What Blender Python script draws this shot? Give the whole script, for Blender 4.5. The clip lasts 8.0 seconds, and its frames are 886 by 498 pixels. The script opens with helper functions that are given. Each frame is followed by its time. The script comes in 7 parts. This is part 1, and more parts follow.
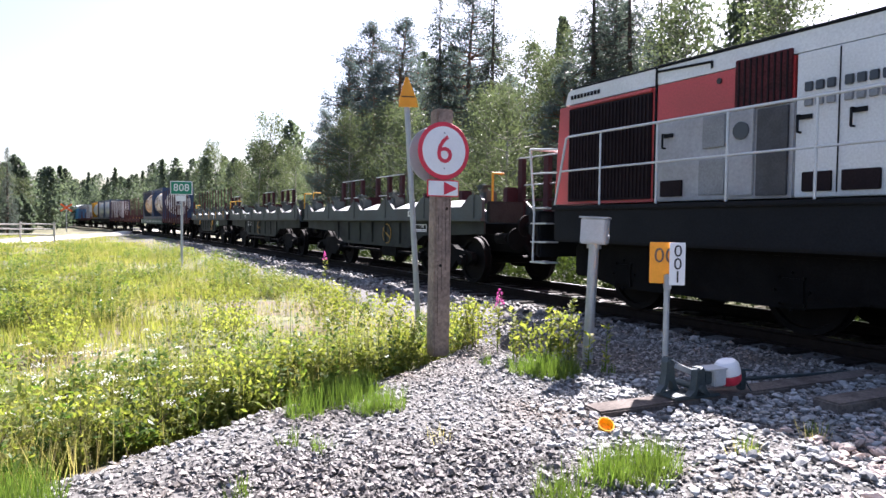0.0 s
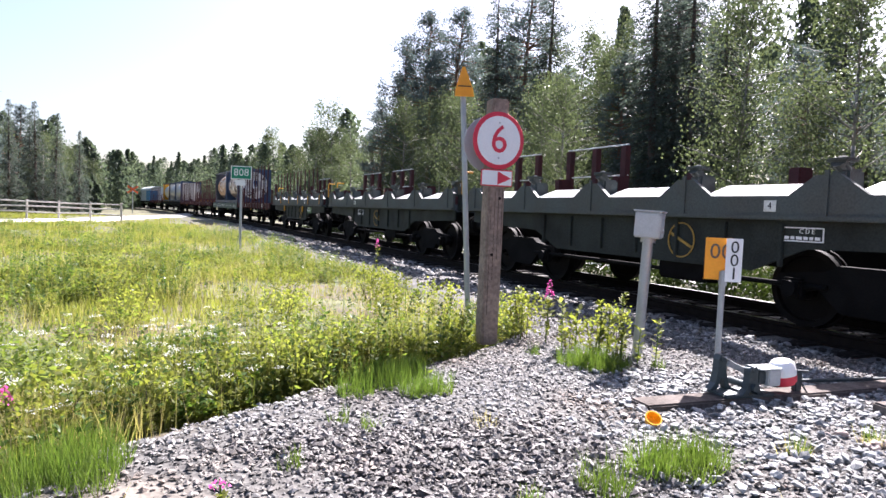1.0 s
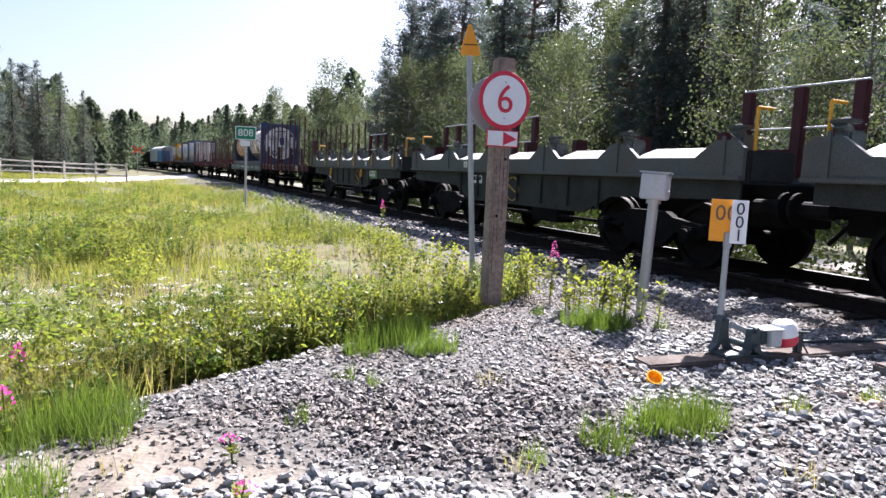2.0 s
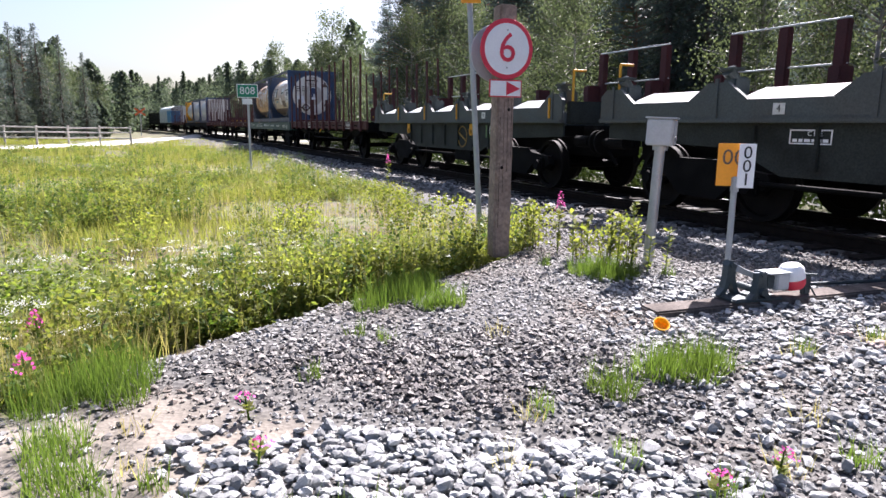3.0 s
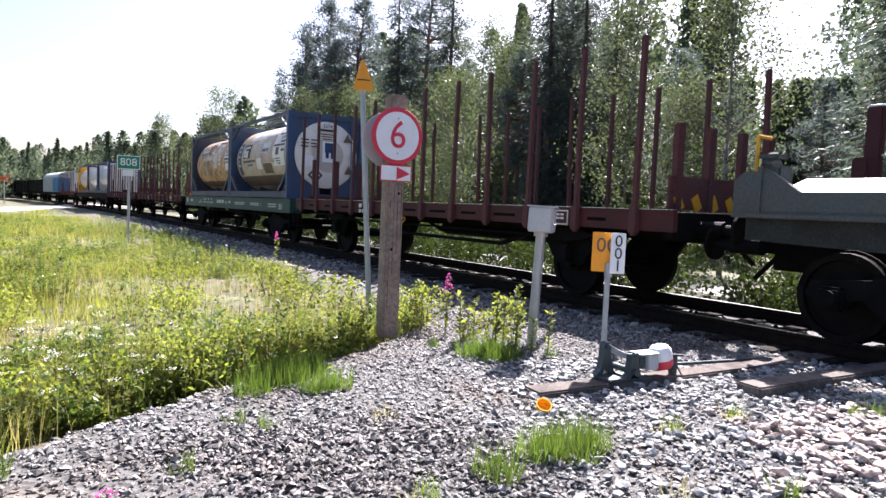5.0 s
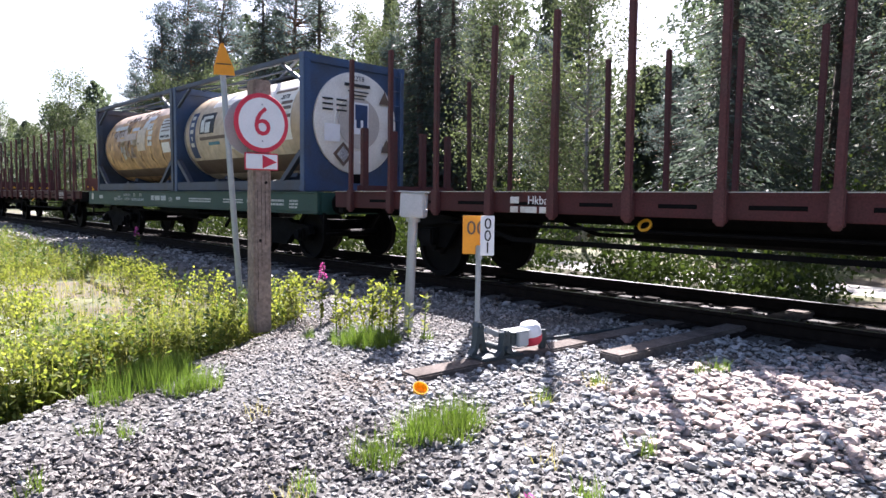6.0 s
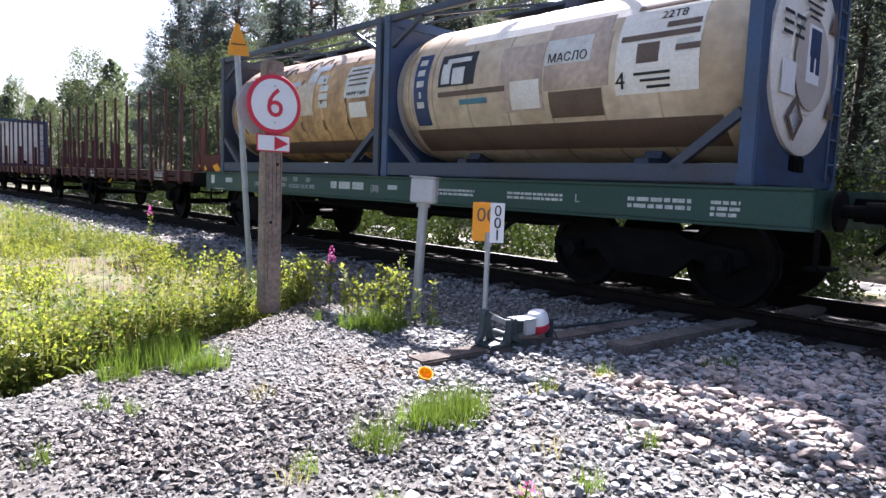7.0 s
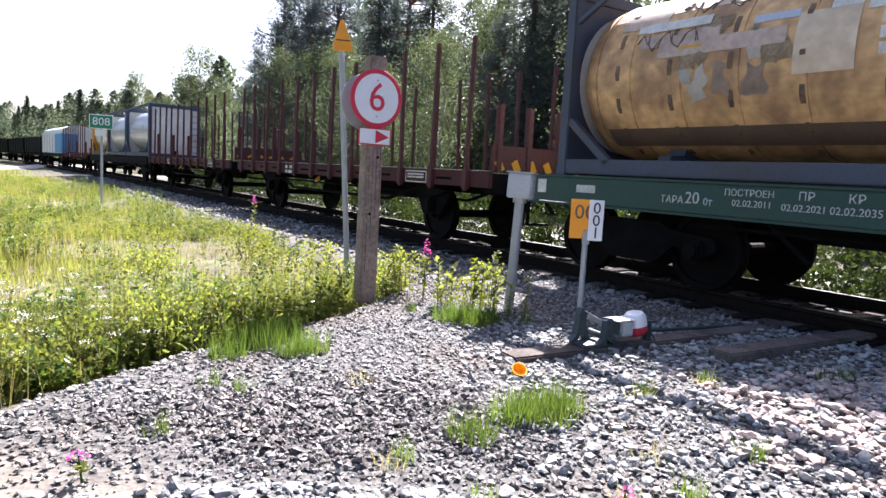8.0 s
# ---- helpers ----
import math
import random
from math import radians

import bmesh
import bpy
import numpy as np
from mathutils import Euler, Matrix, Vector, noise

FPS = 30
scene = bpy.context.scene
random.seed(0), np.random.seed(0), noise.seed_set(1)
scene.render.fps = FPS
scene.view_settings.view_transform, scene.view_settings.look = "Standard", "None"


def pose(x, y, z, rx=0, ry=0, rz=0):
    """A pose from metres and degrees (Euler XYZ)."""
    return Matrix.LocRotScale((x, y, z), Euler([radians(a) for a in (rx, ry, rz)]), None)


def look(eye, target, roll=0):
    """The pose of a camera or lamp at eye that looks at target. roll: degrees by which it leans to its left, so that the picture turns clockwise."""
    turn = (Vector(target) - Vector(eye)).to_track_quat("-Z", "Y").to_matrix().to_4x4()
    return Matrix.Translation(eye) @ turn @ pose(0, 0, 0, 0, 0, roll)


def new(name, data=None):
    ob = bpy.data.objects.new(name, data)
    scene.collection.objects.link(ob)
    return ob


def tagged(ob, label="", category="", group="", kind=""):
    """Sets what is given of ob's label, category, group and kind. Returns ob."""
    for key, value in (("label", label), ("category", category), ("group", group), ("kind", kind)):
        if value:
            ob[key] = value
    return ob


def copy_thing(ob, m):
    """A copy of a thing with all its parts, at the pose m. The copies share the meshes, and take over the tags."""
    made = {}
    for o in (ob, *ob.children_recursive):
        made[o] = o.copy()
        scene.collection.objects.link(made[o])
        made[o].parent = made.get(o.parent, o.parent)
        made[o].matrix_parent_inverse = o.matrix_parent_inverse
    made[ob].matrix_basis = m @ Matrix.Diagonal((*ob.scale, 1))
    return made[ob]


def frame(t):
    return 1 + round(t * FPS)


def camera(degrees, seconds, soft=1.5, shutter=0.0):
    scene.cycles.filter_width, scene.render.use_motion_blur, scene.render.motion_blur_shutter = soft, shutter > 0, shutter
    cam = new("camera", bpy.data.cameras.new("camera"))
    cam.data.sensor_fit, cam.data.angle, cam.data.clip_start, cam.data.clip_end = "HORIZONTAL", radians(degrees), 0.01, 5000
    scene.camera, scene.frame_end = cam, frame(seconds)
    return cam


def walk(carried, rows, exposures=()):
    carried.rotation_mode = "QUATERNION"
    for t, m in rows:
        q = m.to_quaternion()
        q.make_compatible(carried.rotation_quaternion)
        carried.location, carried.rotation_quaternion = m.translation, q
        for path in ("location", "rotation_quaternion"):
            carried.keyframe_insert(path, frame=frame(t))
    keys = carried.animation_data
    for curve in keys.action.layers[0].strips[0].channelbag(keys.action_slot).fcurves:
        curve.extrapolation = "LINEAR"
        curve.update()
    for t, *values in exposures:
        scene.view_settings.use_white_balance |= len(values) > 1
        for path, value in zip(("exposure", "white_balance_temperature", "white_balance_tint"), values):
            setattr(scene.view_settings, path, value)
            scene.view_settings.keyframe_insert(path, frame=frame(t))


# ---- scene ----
cam = camera(68.0, 8.0)
PATH = [
    (0, (0.033, 0.034, 1.207), (0.026, 2.033, 1.13), 0.7),
    (0.5, (0.032, 0.003, 1.199), (-0.063, 1.999, 1.113), 1.5),
    (1, (0.029, -0.031, 1.185), (-0.132, 1.959, 1.076), 2.3),
    (1.5, (0.029, -0.043, 1.172), (-0.131, 1.946, 1.031), 3.0),
    (3, (0.056, -0.057, 1.194), (-0.136, 1.9, 0.825), 0.5),
    (3.5, (0.062, -0.046, 1.184), (-0.056, 1.922, 0.849), -0.2),
    (4, (0.064, -0.054, 1.182), (-0.058, 1.919, 0.878), 0.2),
    (5.5, (0.083, -0.113, 1.243), (0.416, 1.857, 1.17), 2.0),
    (6, (0.129, -0.096, 1.23), (0.625, 1.835, 1.075), 0.7),
    (6.5, (0.169, -0.084, 1.217), (0.729, 1.829, 1.049), 1.2),
    (7, (0.154, -0.089, 1.226), (0.616, 1.847, 1.029), 2.1),
    (7.5, (0.113, -0.08, 1.233), (0.384, 1.886, 0.984), 3.7),
    (8, (0.087, -0.078, 1.216), (0.285, 1.9, 0.993), 3.2),
]
walk(cam, [(t, look(eye, target, roll)) for t, eye, target, roll in PATH], [(0.0, 2.34, 6150, 21), (0.5, 2.3, 6150, 21), (1.5, 2.08, 6150, 21), (3.0, 1.95, 6150, 21), (4.0, 1.97, 6150, 21), (5.5, 2.2, 6150, 21), (8.0, 2.28, 6150, 21)])

# ---- track line, used by rails, sleepers and train ----
TH = radians(119.7)
DX, DY = math.cos(TH), math.sin(TH)
NX, NY = math.sin(TH), -math.cos(TH)
CENTRE, BEND, RADIUS, RAILZ, LIFT, SPEED = 8.02, 40.0, 750.0, 0.02, 0.16, 8.0


def sn(s, n):
    """World x, y of a place s metres along the straight track and n metres across from the camera's side."""
    return s * DX + n * NX, s * DY + n * NY


def track(s, off=0.0):
    """World x, y and heading (degrees) on the track's curve; off: metres to the far side."""
    if s <= BEND:
        x, y = sn(s, CENTRE + off)
        return x, y, math.degrees(TH)
    a = (s - BEND) / RADIUS
    x, y = sn(BEND + (RADIUS + off) * math.sin(a), CENTRE - RADIUS + (RADIUS + off) * math.cos(a))
    return x, y, math.degrees(TH + a)


# ---- world and sun ----
SUN_EL, SUN_AZ = radians(47.0), (0.40, 0.917)
world = bpy.data.worlds.new("sky")
scene.world = world
world.use_nodes = True
wn = world.node_tree.nodes
sky = wn.new("ShaderNodeTexSky")
sky.sky_type, sky.sun_disc = "NISHITA", False
sky.sun_elevation, sky.sun_rotation = SUN_EL, math.atan2(SUN_AZ[0], SUN_AZ[1])
sky.dust_density, sky.ozone_density, sky.air_density = 2.6, 1.0, 1.0
wn["Background"].inputs[1].default_value = 0.055
world.node_tree.links.new(sky.outputs[0], wn["Background"].inputs[0])
sun = new("sun", bpy.data.lights.new("sun", "SUN"))
sun.data.energy, sun.data.angle, sun.data.color = 5.0, radians(0.55), (1.0, 0.955, 0.88)
k = math.cos(SUN_EL) / math.hypot(*SUN_AZ)
sun.matrix_world = look((SUN_AZ[0] * k * 50, SUN_AZ[1] * k * 50, math.sin(SUN_EL) * 50), (0, 0, 0))


# ---- materials ----
def mat(name, col, rough=0.7, metal=0.0, var=0.25, scale=6.0, fine=60.0, bump=0.15, rand=0.0, tint=None, island=0.0, spec=0.5, drift=None):
    """A painted, stained or raw surface: two scales of noise over the base colour, fine relief, and stains towards tint."""
    m = bpy.data.materials.new(name)
    m.use_nodes = True
    t, b = m.node_tree, m.node_tree.nodes["Principled BSDF"]
    N, L = t.nodes.new, t.links.new
    b.inputs["Metallic"].default_value = metal
    b.inputs["Specular IOR Level"].default_value = spec
    tc = N("ShaderNodeTexCoord")
    big, small = N("ShaderNodeTexNoise"), N("ShaderNodeTexNoise")
    for node, sc in ((big, scale), (small, fine)):
        node.inputs["Scale"].default_value, node.inputs["Detail"].default_value = sc, 5.0
        L(tc.outputs["Object"], node.inputs["Vector"])
    stain = N("ShaderNodeValToRGB")
    stain.color_ramp.elements[0].position, stain.color_ramp.elements[1].position = 0.42, 0.68
    L(big.outputs["Fac"], stain.inputs["Fac"])
    mix = N("ShaderNodeMix")
    mix.data_type = "RGBA"
    dark = tint or tuple(c * (1 - var * 1.6) for c in col)
    mix.inputs[6].default_value, mix.inputs[7].default_value = (*col, 1), (*dark, 1)
    scl = N("ShaderNodeMath")
    scl.operation, scl.inputs[1].default_value = "MULTIPLY", min(1.0, 0.35 + var)
    L(stain.outputs["Color"], scl.inputs[0])
    L(scl.outputs[0], mix.inputs[0])
    hsv = N("ShaderNodeHueSaturation")
    base = mix.outputs[2]
    if drift:
        dn, dr, dm = N("ShaderNodeTexNoise"), N("ShaderNodeMapRange"), N("ShaderNodeMix")
        dn.inputs["Scale"].default_value, dn.inputs["Detail"].default_value = 1.1, 4.0
        dr.inputs[1].default_value, dr.inputs[2].default_value, dr.inputs[4].default_value = 0.47, 0.68, 0.85
        dm.data_type = "RGBA"
        L(tc.outputs["Object"], dn.inputs["Vector"])
        L(dn.outputs["Fac"], dr.inputs[0])
        L(dr.outputs[0], dm.inputs[0])
        L(base, dm.inputs[6])
        dm.inputs[7].default_value = (*drift, 1)
        base = dm.outputs[2]
    L(base, hsv.inputs["Color"])
    val = N("ShaderNodeMapRange")
    val.inputs[3].default_value, val.inputs[4].default_value = 1 - var, 1 + var
    val.inputs[1].default_value, val.inputs[2].default_value = 0.25, 0.75
    L(small.outputs["Fac"], val.inputs[0])
    last = val.outputs[0]
    for amount, node, socket in ((rand, "ShaderNodeObjectInfo", "Random"), (island, "ShaderNodeNewGeometry", "Random Per Island")):
        if amount:
            src, mr, mu = N(node), N("ShaderNodeMapRange"), N("ShaderNodeMath")
            mr.inputs[3].default_value, mr.inputs[4].default_value = 1 - amount, 1 + amount
            mu.operation = "MULTIPLY"
            L(src.outputs[socket], mr.inputs[0])
            L(last, mu.inputs[0])
            L(mr.outputs[0], mu.inputs[1])
            last = mu.outputs[0]
    L(last, hsv.inputs["Value"])
    L(hsv.outputs["Color"], b.inputs["Base Color"])
    rr = N("ShaderNodeMapRange")
    rr.inputs[3].default_value, rr.inputs[4].default_value = max(0.05, rough - 0.12), min(1, rough + 0.12)
    L(big.outputs["Fac"], rr.inputs[0])
    L(rr.outputs[0], b.inputs["Roughness"])
    if bump:
        bp = N("ShaderNodeBump")
        bp.inputs["Strength"].default_value, bp.inputs["Distance"].default_value = bump, 0.01
        L(small.outputs["Fac"], bp.inputs["Height"])
        L(bp.outputs[0], b.inputs["Normal"])
    return m


def leaf_mat(name, col, col2, trans=0.45, rand=0.25, rough=0.5, tcol=None, scale=0.6):
    """Foliage: colour that varies leaf by leaf and in drifts, with light that passes through."""
    m = bpy.data.materials.new(name)
    m.use_nodes = True
    t, b = m.node_tree, m.node_tree.nodes["Principled BSDF"]
    N, L = t.nodes.new, t.links.new
    geo, tc, no = N("ShaderNodeNewGeometry"), N("ShaderNodeTexCoord"), N("ShaderNodeTexNoise")
    no.inputs["Scale"].default_value = scale
    L(tc.outputs["Object"], no.inputs["Vector"])
    add = N("ShaderNodeMath")
    add.operation = "MULTIPLY_ADD"
    L(geo.outputs["Random Per Island"], add.inputs[0])
    add.inputs[1].default_value, add.inputs[2].default_value = 0.7, -0.35
    ad2 = N("ShaderNodeMath")
    L(no.outputs["Fac"], ad2.inputs[0])
    L(add.outputs[0], ad2.inputs[1])
    mix, hsv = N("ShaderNodeMix"), N("ShaderNodeHueSaturation")
    mix.data_type = "RGBA"
    mix.inputs[6].default_value, mix.inputs[7].default_value = (*col, 1), (*col2, 1)
    L(ad2.outputs[0], mix.inputs[0])
    info, mr = N("ShaderNodeObjectInfo"), N("ShaderNodeMapRange")
    mr.inputs[3].default_value, mr.inputs[4].default_value = 1 - rand, 1 + rand
    L(info.outputs["Random"], mr.inputs[0])
    L(mr.outputs[0], hsv.inputs["Value"])
    L(mix.outputs[2], hsv.inputs["Color"])
    L(hsv.outputs["Color"], b.inputs["Base Color"])
    b.inputs["Roughness"].default_value = rough
    b.inputs["Specular IOR Level"].default_value = 0.1
    if trans:
        tr, ms, bright = N("ShaderNodeBsdfTranslucent"), N("ShaderNodeMixShader"), N("ShaderNodeMix")
        bright.data_type, bright.blend_type = "RGBA", "MULTIPLY"
        bright.inputs[0].default_value = 1.0
        bright.inputs[7].default_value = (*(tcol or (1.5, 1.6, 0.7)), 1)
        L(hsv.outputs["Color"], bright.inputs[6])
        L(bright.outputs[2], tr.inputs["Color"])
        ms.inputs[0].default_value = trans
        L(b.outputs[0], ms.inputs[1])
        L(tr.outputs[0], ms.inputs[2])
        L(ms.outputs[0], t.nodes["Material Output"].inputs["Surface"])
    return m


M_STONE = mat("crushed_stone", (0.2, 0.196, 0.19), 0.75, var=0.24, scale=25, fine=160, bump=0.3, island=0.78, drift=(0.14, 0.108, 0.085))
M_DAMP = mat("damp_dark_stone", (0.085, 0.074, 0.07), 0.6, var=0.25, scale=20, fine=120, bump=0.3, island=0.5)
M_BROKEN = mat("pale_broken_stone", (0.25, 0.255, 0.255), 0.75, var=0.2, scale=25, fine=160, bump=0.3, island=0.5)
# Stone colour with the shade beneath the train put into it.
M_SHADESTONE = mat("shade_dark_stone", (0.035, 0.03, 0.027), 0.8, var=0.25, scale=20, fine=120, bump=0.3, island=0.5, spec=0.08)
M_PINK = mat("pinkish_stone", (0.4, 0.32, 0.285), 0.8, var=0.2, scale=25, fine=160, bump=0.3, island=0.4)
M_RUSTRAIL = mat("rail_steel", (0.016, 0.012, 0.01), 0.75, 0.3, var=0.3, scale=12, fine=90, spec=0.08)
M_SHINE = mat("polished_steel", (0.45, 0.45, 0.46), 0.3, 1.0, var=0.1, scale=8, fine=50, bump=0.05)
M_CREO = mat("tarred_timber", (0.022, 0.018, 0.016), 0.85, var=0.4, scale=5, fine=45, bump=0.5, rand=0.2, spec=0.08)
M_BEARER = mat("weathered_bearer", (0.135, 0.115, 0.103), 0.85, var=0.35, scale=4, fine=40, bump=0.5, rand=0.15, tint=(0.045, 0.037, 0.033), spec=0.1)
M_GALV = mat("galvanised_steel", (0.36, 0.38, 0.39), 0.5, 0.4, var=0.12, scale=9, fine=80, bump=0.05)
M_BOXGREY = mat("grey_enamel", (0.42, 0.44, 0.45), 0.5, 0.0, var=0.1, scale=7, fine=70, bump=0.05)
M_WHITE = mat("white_paint", (0.78, 0.78, 0.78), 0.5, var=0.05, scale=10, fine=60, bump=0.03)
M_RED = mat("sign_red", (0.62, 0.02, 0.04), 0.5, var=0.08, scale=10, fine=60, bump=0.03)
M_ORANGE = mat("signal_orange", (0.86, 0.33, 0.01), 0.5, var=0.06, scale=10, fine=60, bump=0.03)
M_BLACK = mat("black_paint", (0.012, 0.012, 0.013), 0.6, var=0.2, scale=10, fine=60, bump=0.03)
M_GREENSIGN = mat("sign_green", (0.0, 0.2, 0.11), 0.5, var=0.08, scale=10, fine=60, bump=0.03)
M_YELLOWCUP = mat("yellow_plastic", (0.9, 0.42, 0.0), 0.4, var=0.08, scale=10, fine=60, bump=0.02)
M_CASTIRON = mat("painted_cast_iron", (0.045, 0.062, 0.068), 0.55, 0.2, var=0.25, scale=9, fine=90, bump=0.2)
# Grime and wheel steel taken near black: under-train shade is in these colours.
M_UNDER = mat("grimy_shade_black", (0.006, 0.0058, 0.0058), 0.8, 0.1, var=0.35, scale=3, fine=50, bump=0.3, spec=0.08)
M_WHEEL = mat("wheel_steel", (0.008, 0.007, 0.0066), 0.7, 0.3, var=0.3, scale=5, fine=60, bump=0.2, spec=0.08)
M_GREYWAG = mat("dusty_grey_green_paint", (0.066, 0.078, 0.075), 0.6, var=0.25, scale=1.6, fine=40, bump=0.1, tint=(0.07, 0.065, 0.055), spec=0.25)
# Darker version of the side plates' grey-green, for girders, stiffeners and headstock panels.
M_GIRDER = mat("dark_grey_green_paint", (0.026, 0.031, 0.028), 0.65, var=0.35, scale=1.6, fine=40, bump=0.1, tint=(0.012, 0.012, 0.011), spec=0.15)
M_FRESHGREEN = mat("fresh_green_paint", (0.1, 0.2, 0.07), 0.55, var=0.2, scale=3, fine=40, bump=0.05)
M_DECKWHITE = mat("bare_pale_metal", (0.8, 0.81, 0.82), 0.4, 0.0, var=0.06, scale=2, fine=30, bump=0.05)
M_MAROON = mat("wagon_maroon", (0.066, 0.017, 0.018), 0.65, var=0.3, scale=1.8, fine=45, bump=0.15, tint=(0.04, 0.018, 0.016), spec=0.25)
M_STAKE = mat("stake_red_brown", (0.085, 0.029, 0.028), 0.65, var=0.3, scale=2.5, fine=45, bump=0.15, tint=(0.07, 0.045, 0.04), spec=0.25)
M_WAGGREEN = mat("wagon_green", (0.006, 0.05, 0.037), 0.55, var=0.22, scale=1.5, fine=40, bump=0.08, tint=(0.02, 0.05, 0.04))
M_NAVY = mat("frame_navy", (0.035, 0.07, 0.15), 0.5, var=0.25, scale=2.0, fine=45, bump=0.08, tint=(0.045, 0.05, 0.06))
M_FRAMEGREY = mat("frame_slate", (0.04, 0.055, 0.085), 0.55, var=0.25, scale=2.0, fine=45, bump=0.08, tint=(0.055, 0.045, 0.04))
M_CREAM = mat("stained_cream_cladding", (0.61, 0.5, 0.36), 0.55, var=0.2, scale=1.3, fine=7, bump=0.1, tint=(0.33, 0.22, 0.14), drift=(0.4, 0.29, 0.18))
M_OCHRE = mat("stained_ochre_cladding", (0.62, 0.38, 0.17), 0.6, var=0.28, scale=2.2, fine=9, bump=0.1, tint=(0.2, 0.1, 0.05), drift=(0.27, 0.15, 0.08))
M_TAN = mat("dull_tan_panel", (0.5, 0.385, 0.3), 0.5, var=0.2, scale=2, fine=12, bump=0.1, tint=(0.22, 0.16, 0.13))
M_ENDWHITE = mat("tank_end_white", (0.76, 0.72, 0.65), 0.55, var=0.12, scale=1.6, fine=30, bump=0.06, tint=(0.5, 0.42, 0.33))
M_DISC = mat("dull_beige_disc", (0.47, 0.42, 0.37), 0.55, var=0.15, scale=3, fine=30, bump=0.05)
M_PATCH = mat("paper_patch", (0.62, 0.62, 0.58), 0.6, var=0.2, scale=5, fine=40, bump=0.05, tint=(0.4, 0.36, 0.28))
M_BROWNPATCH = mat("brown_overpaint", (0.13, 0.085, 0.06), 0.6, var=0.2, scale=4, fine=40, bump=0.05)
M_BLUEPATCH = mat("blue_overpaint", (0.02, 0.045, 0.12), 0.5, var=0.2, scale=4, fine=40, bump=0.05)
M_CYAN = mat("teal_overpaint", (0.05, 0.2, 0.27), 0.5, var=0.2, scale=4, fine=40, bump=0.05)
M_OLDLABEL = mat("yellowed_label", (0.5, 0.4, 0.26), 0.6, var=0.3, scale=5, fine=30, bump=0.05, tint=(0.3, 0.2, 0.1))
M_STRAP = mat("rusty_strap", (0.16, 0.1, 0.06), 0.7, var=0.35, scale=3, fine=20, bump=0.2)
M_SILVER = mat("dull_aluminium_cladding", (0.5, 0.52, 0.53), 0.42, 0.5, var=0.15, scale=1.5, fine=30, bump=0.06)
M_CONTYELLOW = mat("container_yellow", (0.75, 0.36, 0.02), 0.5, var=0.1, scale=2, fine=40, bump=0.05)
M_TARP = mat("pale_tarpaulin", (0.5, 0.55, 0.53), 0.6, var=0.12, scale=1.2, fine=20, bump=0.2)
M_TARPBLUE = mat("blue_tarpaulin", (0.03, 0.22, 0.42), 0.6, var=0.12, scale=1.2, fine=20, bump=0.2)
M_LOCORED = mat("locomotive_red", (0.42, 0.045, 0.045), 0.45, var=0.18, scale=1.5, fine=40, bump=0.05, tint=(0.3, 0.05, 0.045))
M_LOCOGREY = mat("locomotive_grey", (0.31, 0.32, 0.335), 0.45, var=0.14, scale=1.5, fine=25, bump=0.03, tint=(0.22, 0.22, 0.22))
M_LOCOWHITE = mat("locomotive_white", (0.6, 0.62, 0.62), 0.5, var=0.12, scale=1.5, fine=40, bump=0.05)
M_LOCODARK = mat("locomotive_charcoal", (0.011, 0.0125, 0.015), 0.6, var=0.2, scale=2, fine=40, bump=0.1, spec=0.08)
M_GRILLE = mat("soot_grille", (0.018, 0.012, 0.014), 0.6, var=0.25, scale=3, fine=40, bump=0.1, spec=0.08)
M_SOOTRED = mat("sooty_red_grille", (0.075, 0.02, 0.022), 0.7, var=0.4, scale=4, fine=40, bump=0.1, tint=(0.02, 0.014, 0.015), spec=0.1)
M_SOOTDOOR = mat("sooty_door", (0.06, 0.062, 0.066), 0.6, var=0.35, scale=3, fine=40, bump=0.05, tint=(0.02, 0.02, 0.022))
M_HATCH = mat("faded_grey_panel", (0.2, 0.21, 0.22), 0.55, var=0.2, scale=3, fine=40, bump=0.05)
M_HANDRAIL = mat("pale_handrail", (0.5, 0.52, 0.52), 0.45, 0.2, var=0.1, scale=6, fine=60, bump=0.03)
M_GLASS = mat("dark_window_glass", (0.02, 0.022, 0.025), 0.08, 0.0, var=0.1, scale=3, fine=20, bump=0.0)
M_YELLOW = mat("warning_yellow", (0.62, 0.3, 0.01), 0.55, var=0.12, scale=5, fine=50, bump=0.03)
M_OLDYELLOW = mat("faded_yellow", (0.34, 0.2, 0.03), 0.6, var=0.3, scale=5, fine=50, bump=0.03)
M_FENCE = mat("grey_fence_wood", (0.42, 0.4, 0.36), 0.85, var=0.25, scale=5, fine=40, bump=0.3)
M_BARK = mat("dark_bark", (0.075, 0.055, 0.042), 0.9, var=0.35, scale=5, fine=30, bump=0.8)
M_BARKPINE = mat("orange_pine_bark", (0.17, 0.085, 0.05), 0.9, var=0.35, scale=3, fine=25, bump=0.8)
M_BARKBIRCH = mat("birch_bark", (0.24, 0.225, 0.205), 0.8, var=0.3, scale=4, fine=20, bump=0.4, tint=(0.06, 0.05, 0.05))
M_SPRUCE = leaf_mat("spruce_needles", (0.045, 0.06, 0.055), (0.085, 0.1, 0.086), 0.45, tcol=(1.15, 1.25, 1.05))
M_PINE = leaf_mat("pine_needles", (0.068, 0.09, 0.09), (0.1, 0.12, 0.115), 0.5, tcol=(1.1, 1.2, 1.1))
M_BIRCH = leaf_mat("birch_leaves", (0.046, 0.062, 0.04), (0.105, 0.12, 0.068), 0.48, rough=0.42, tcol=(1.25, 1.35, 0.9))
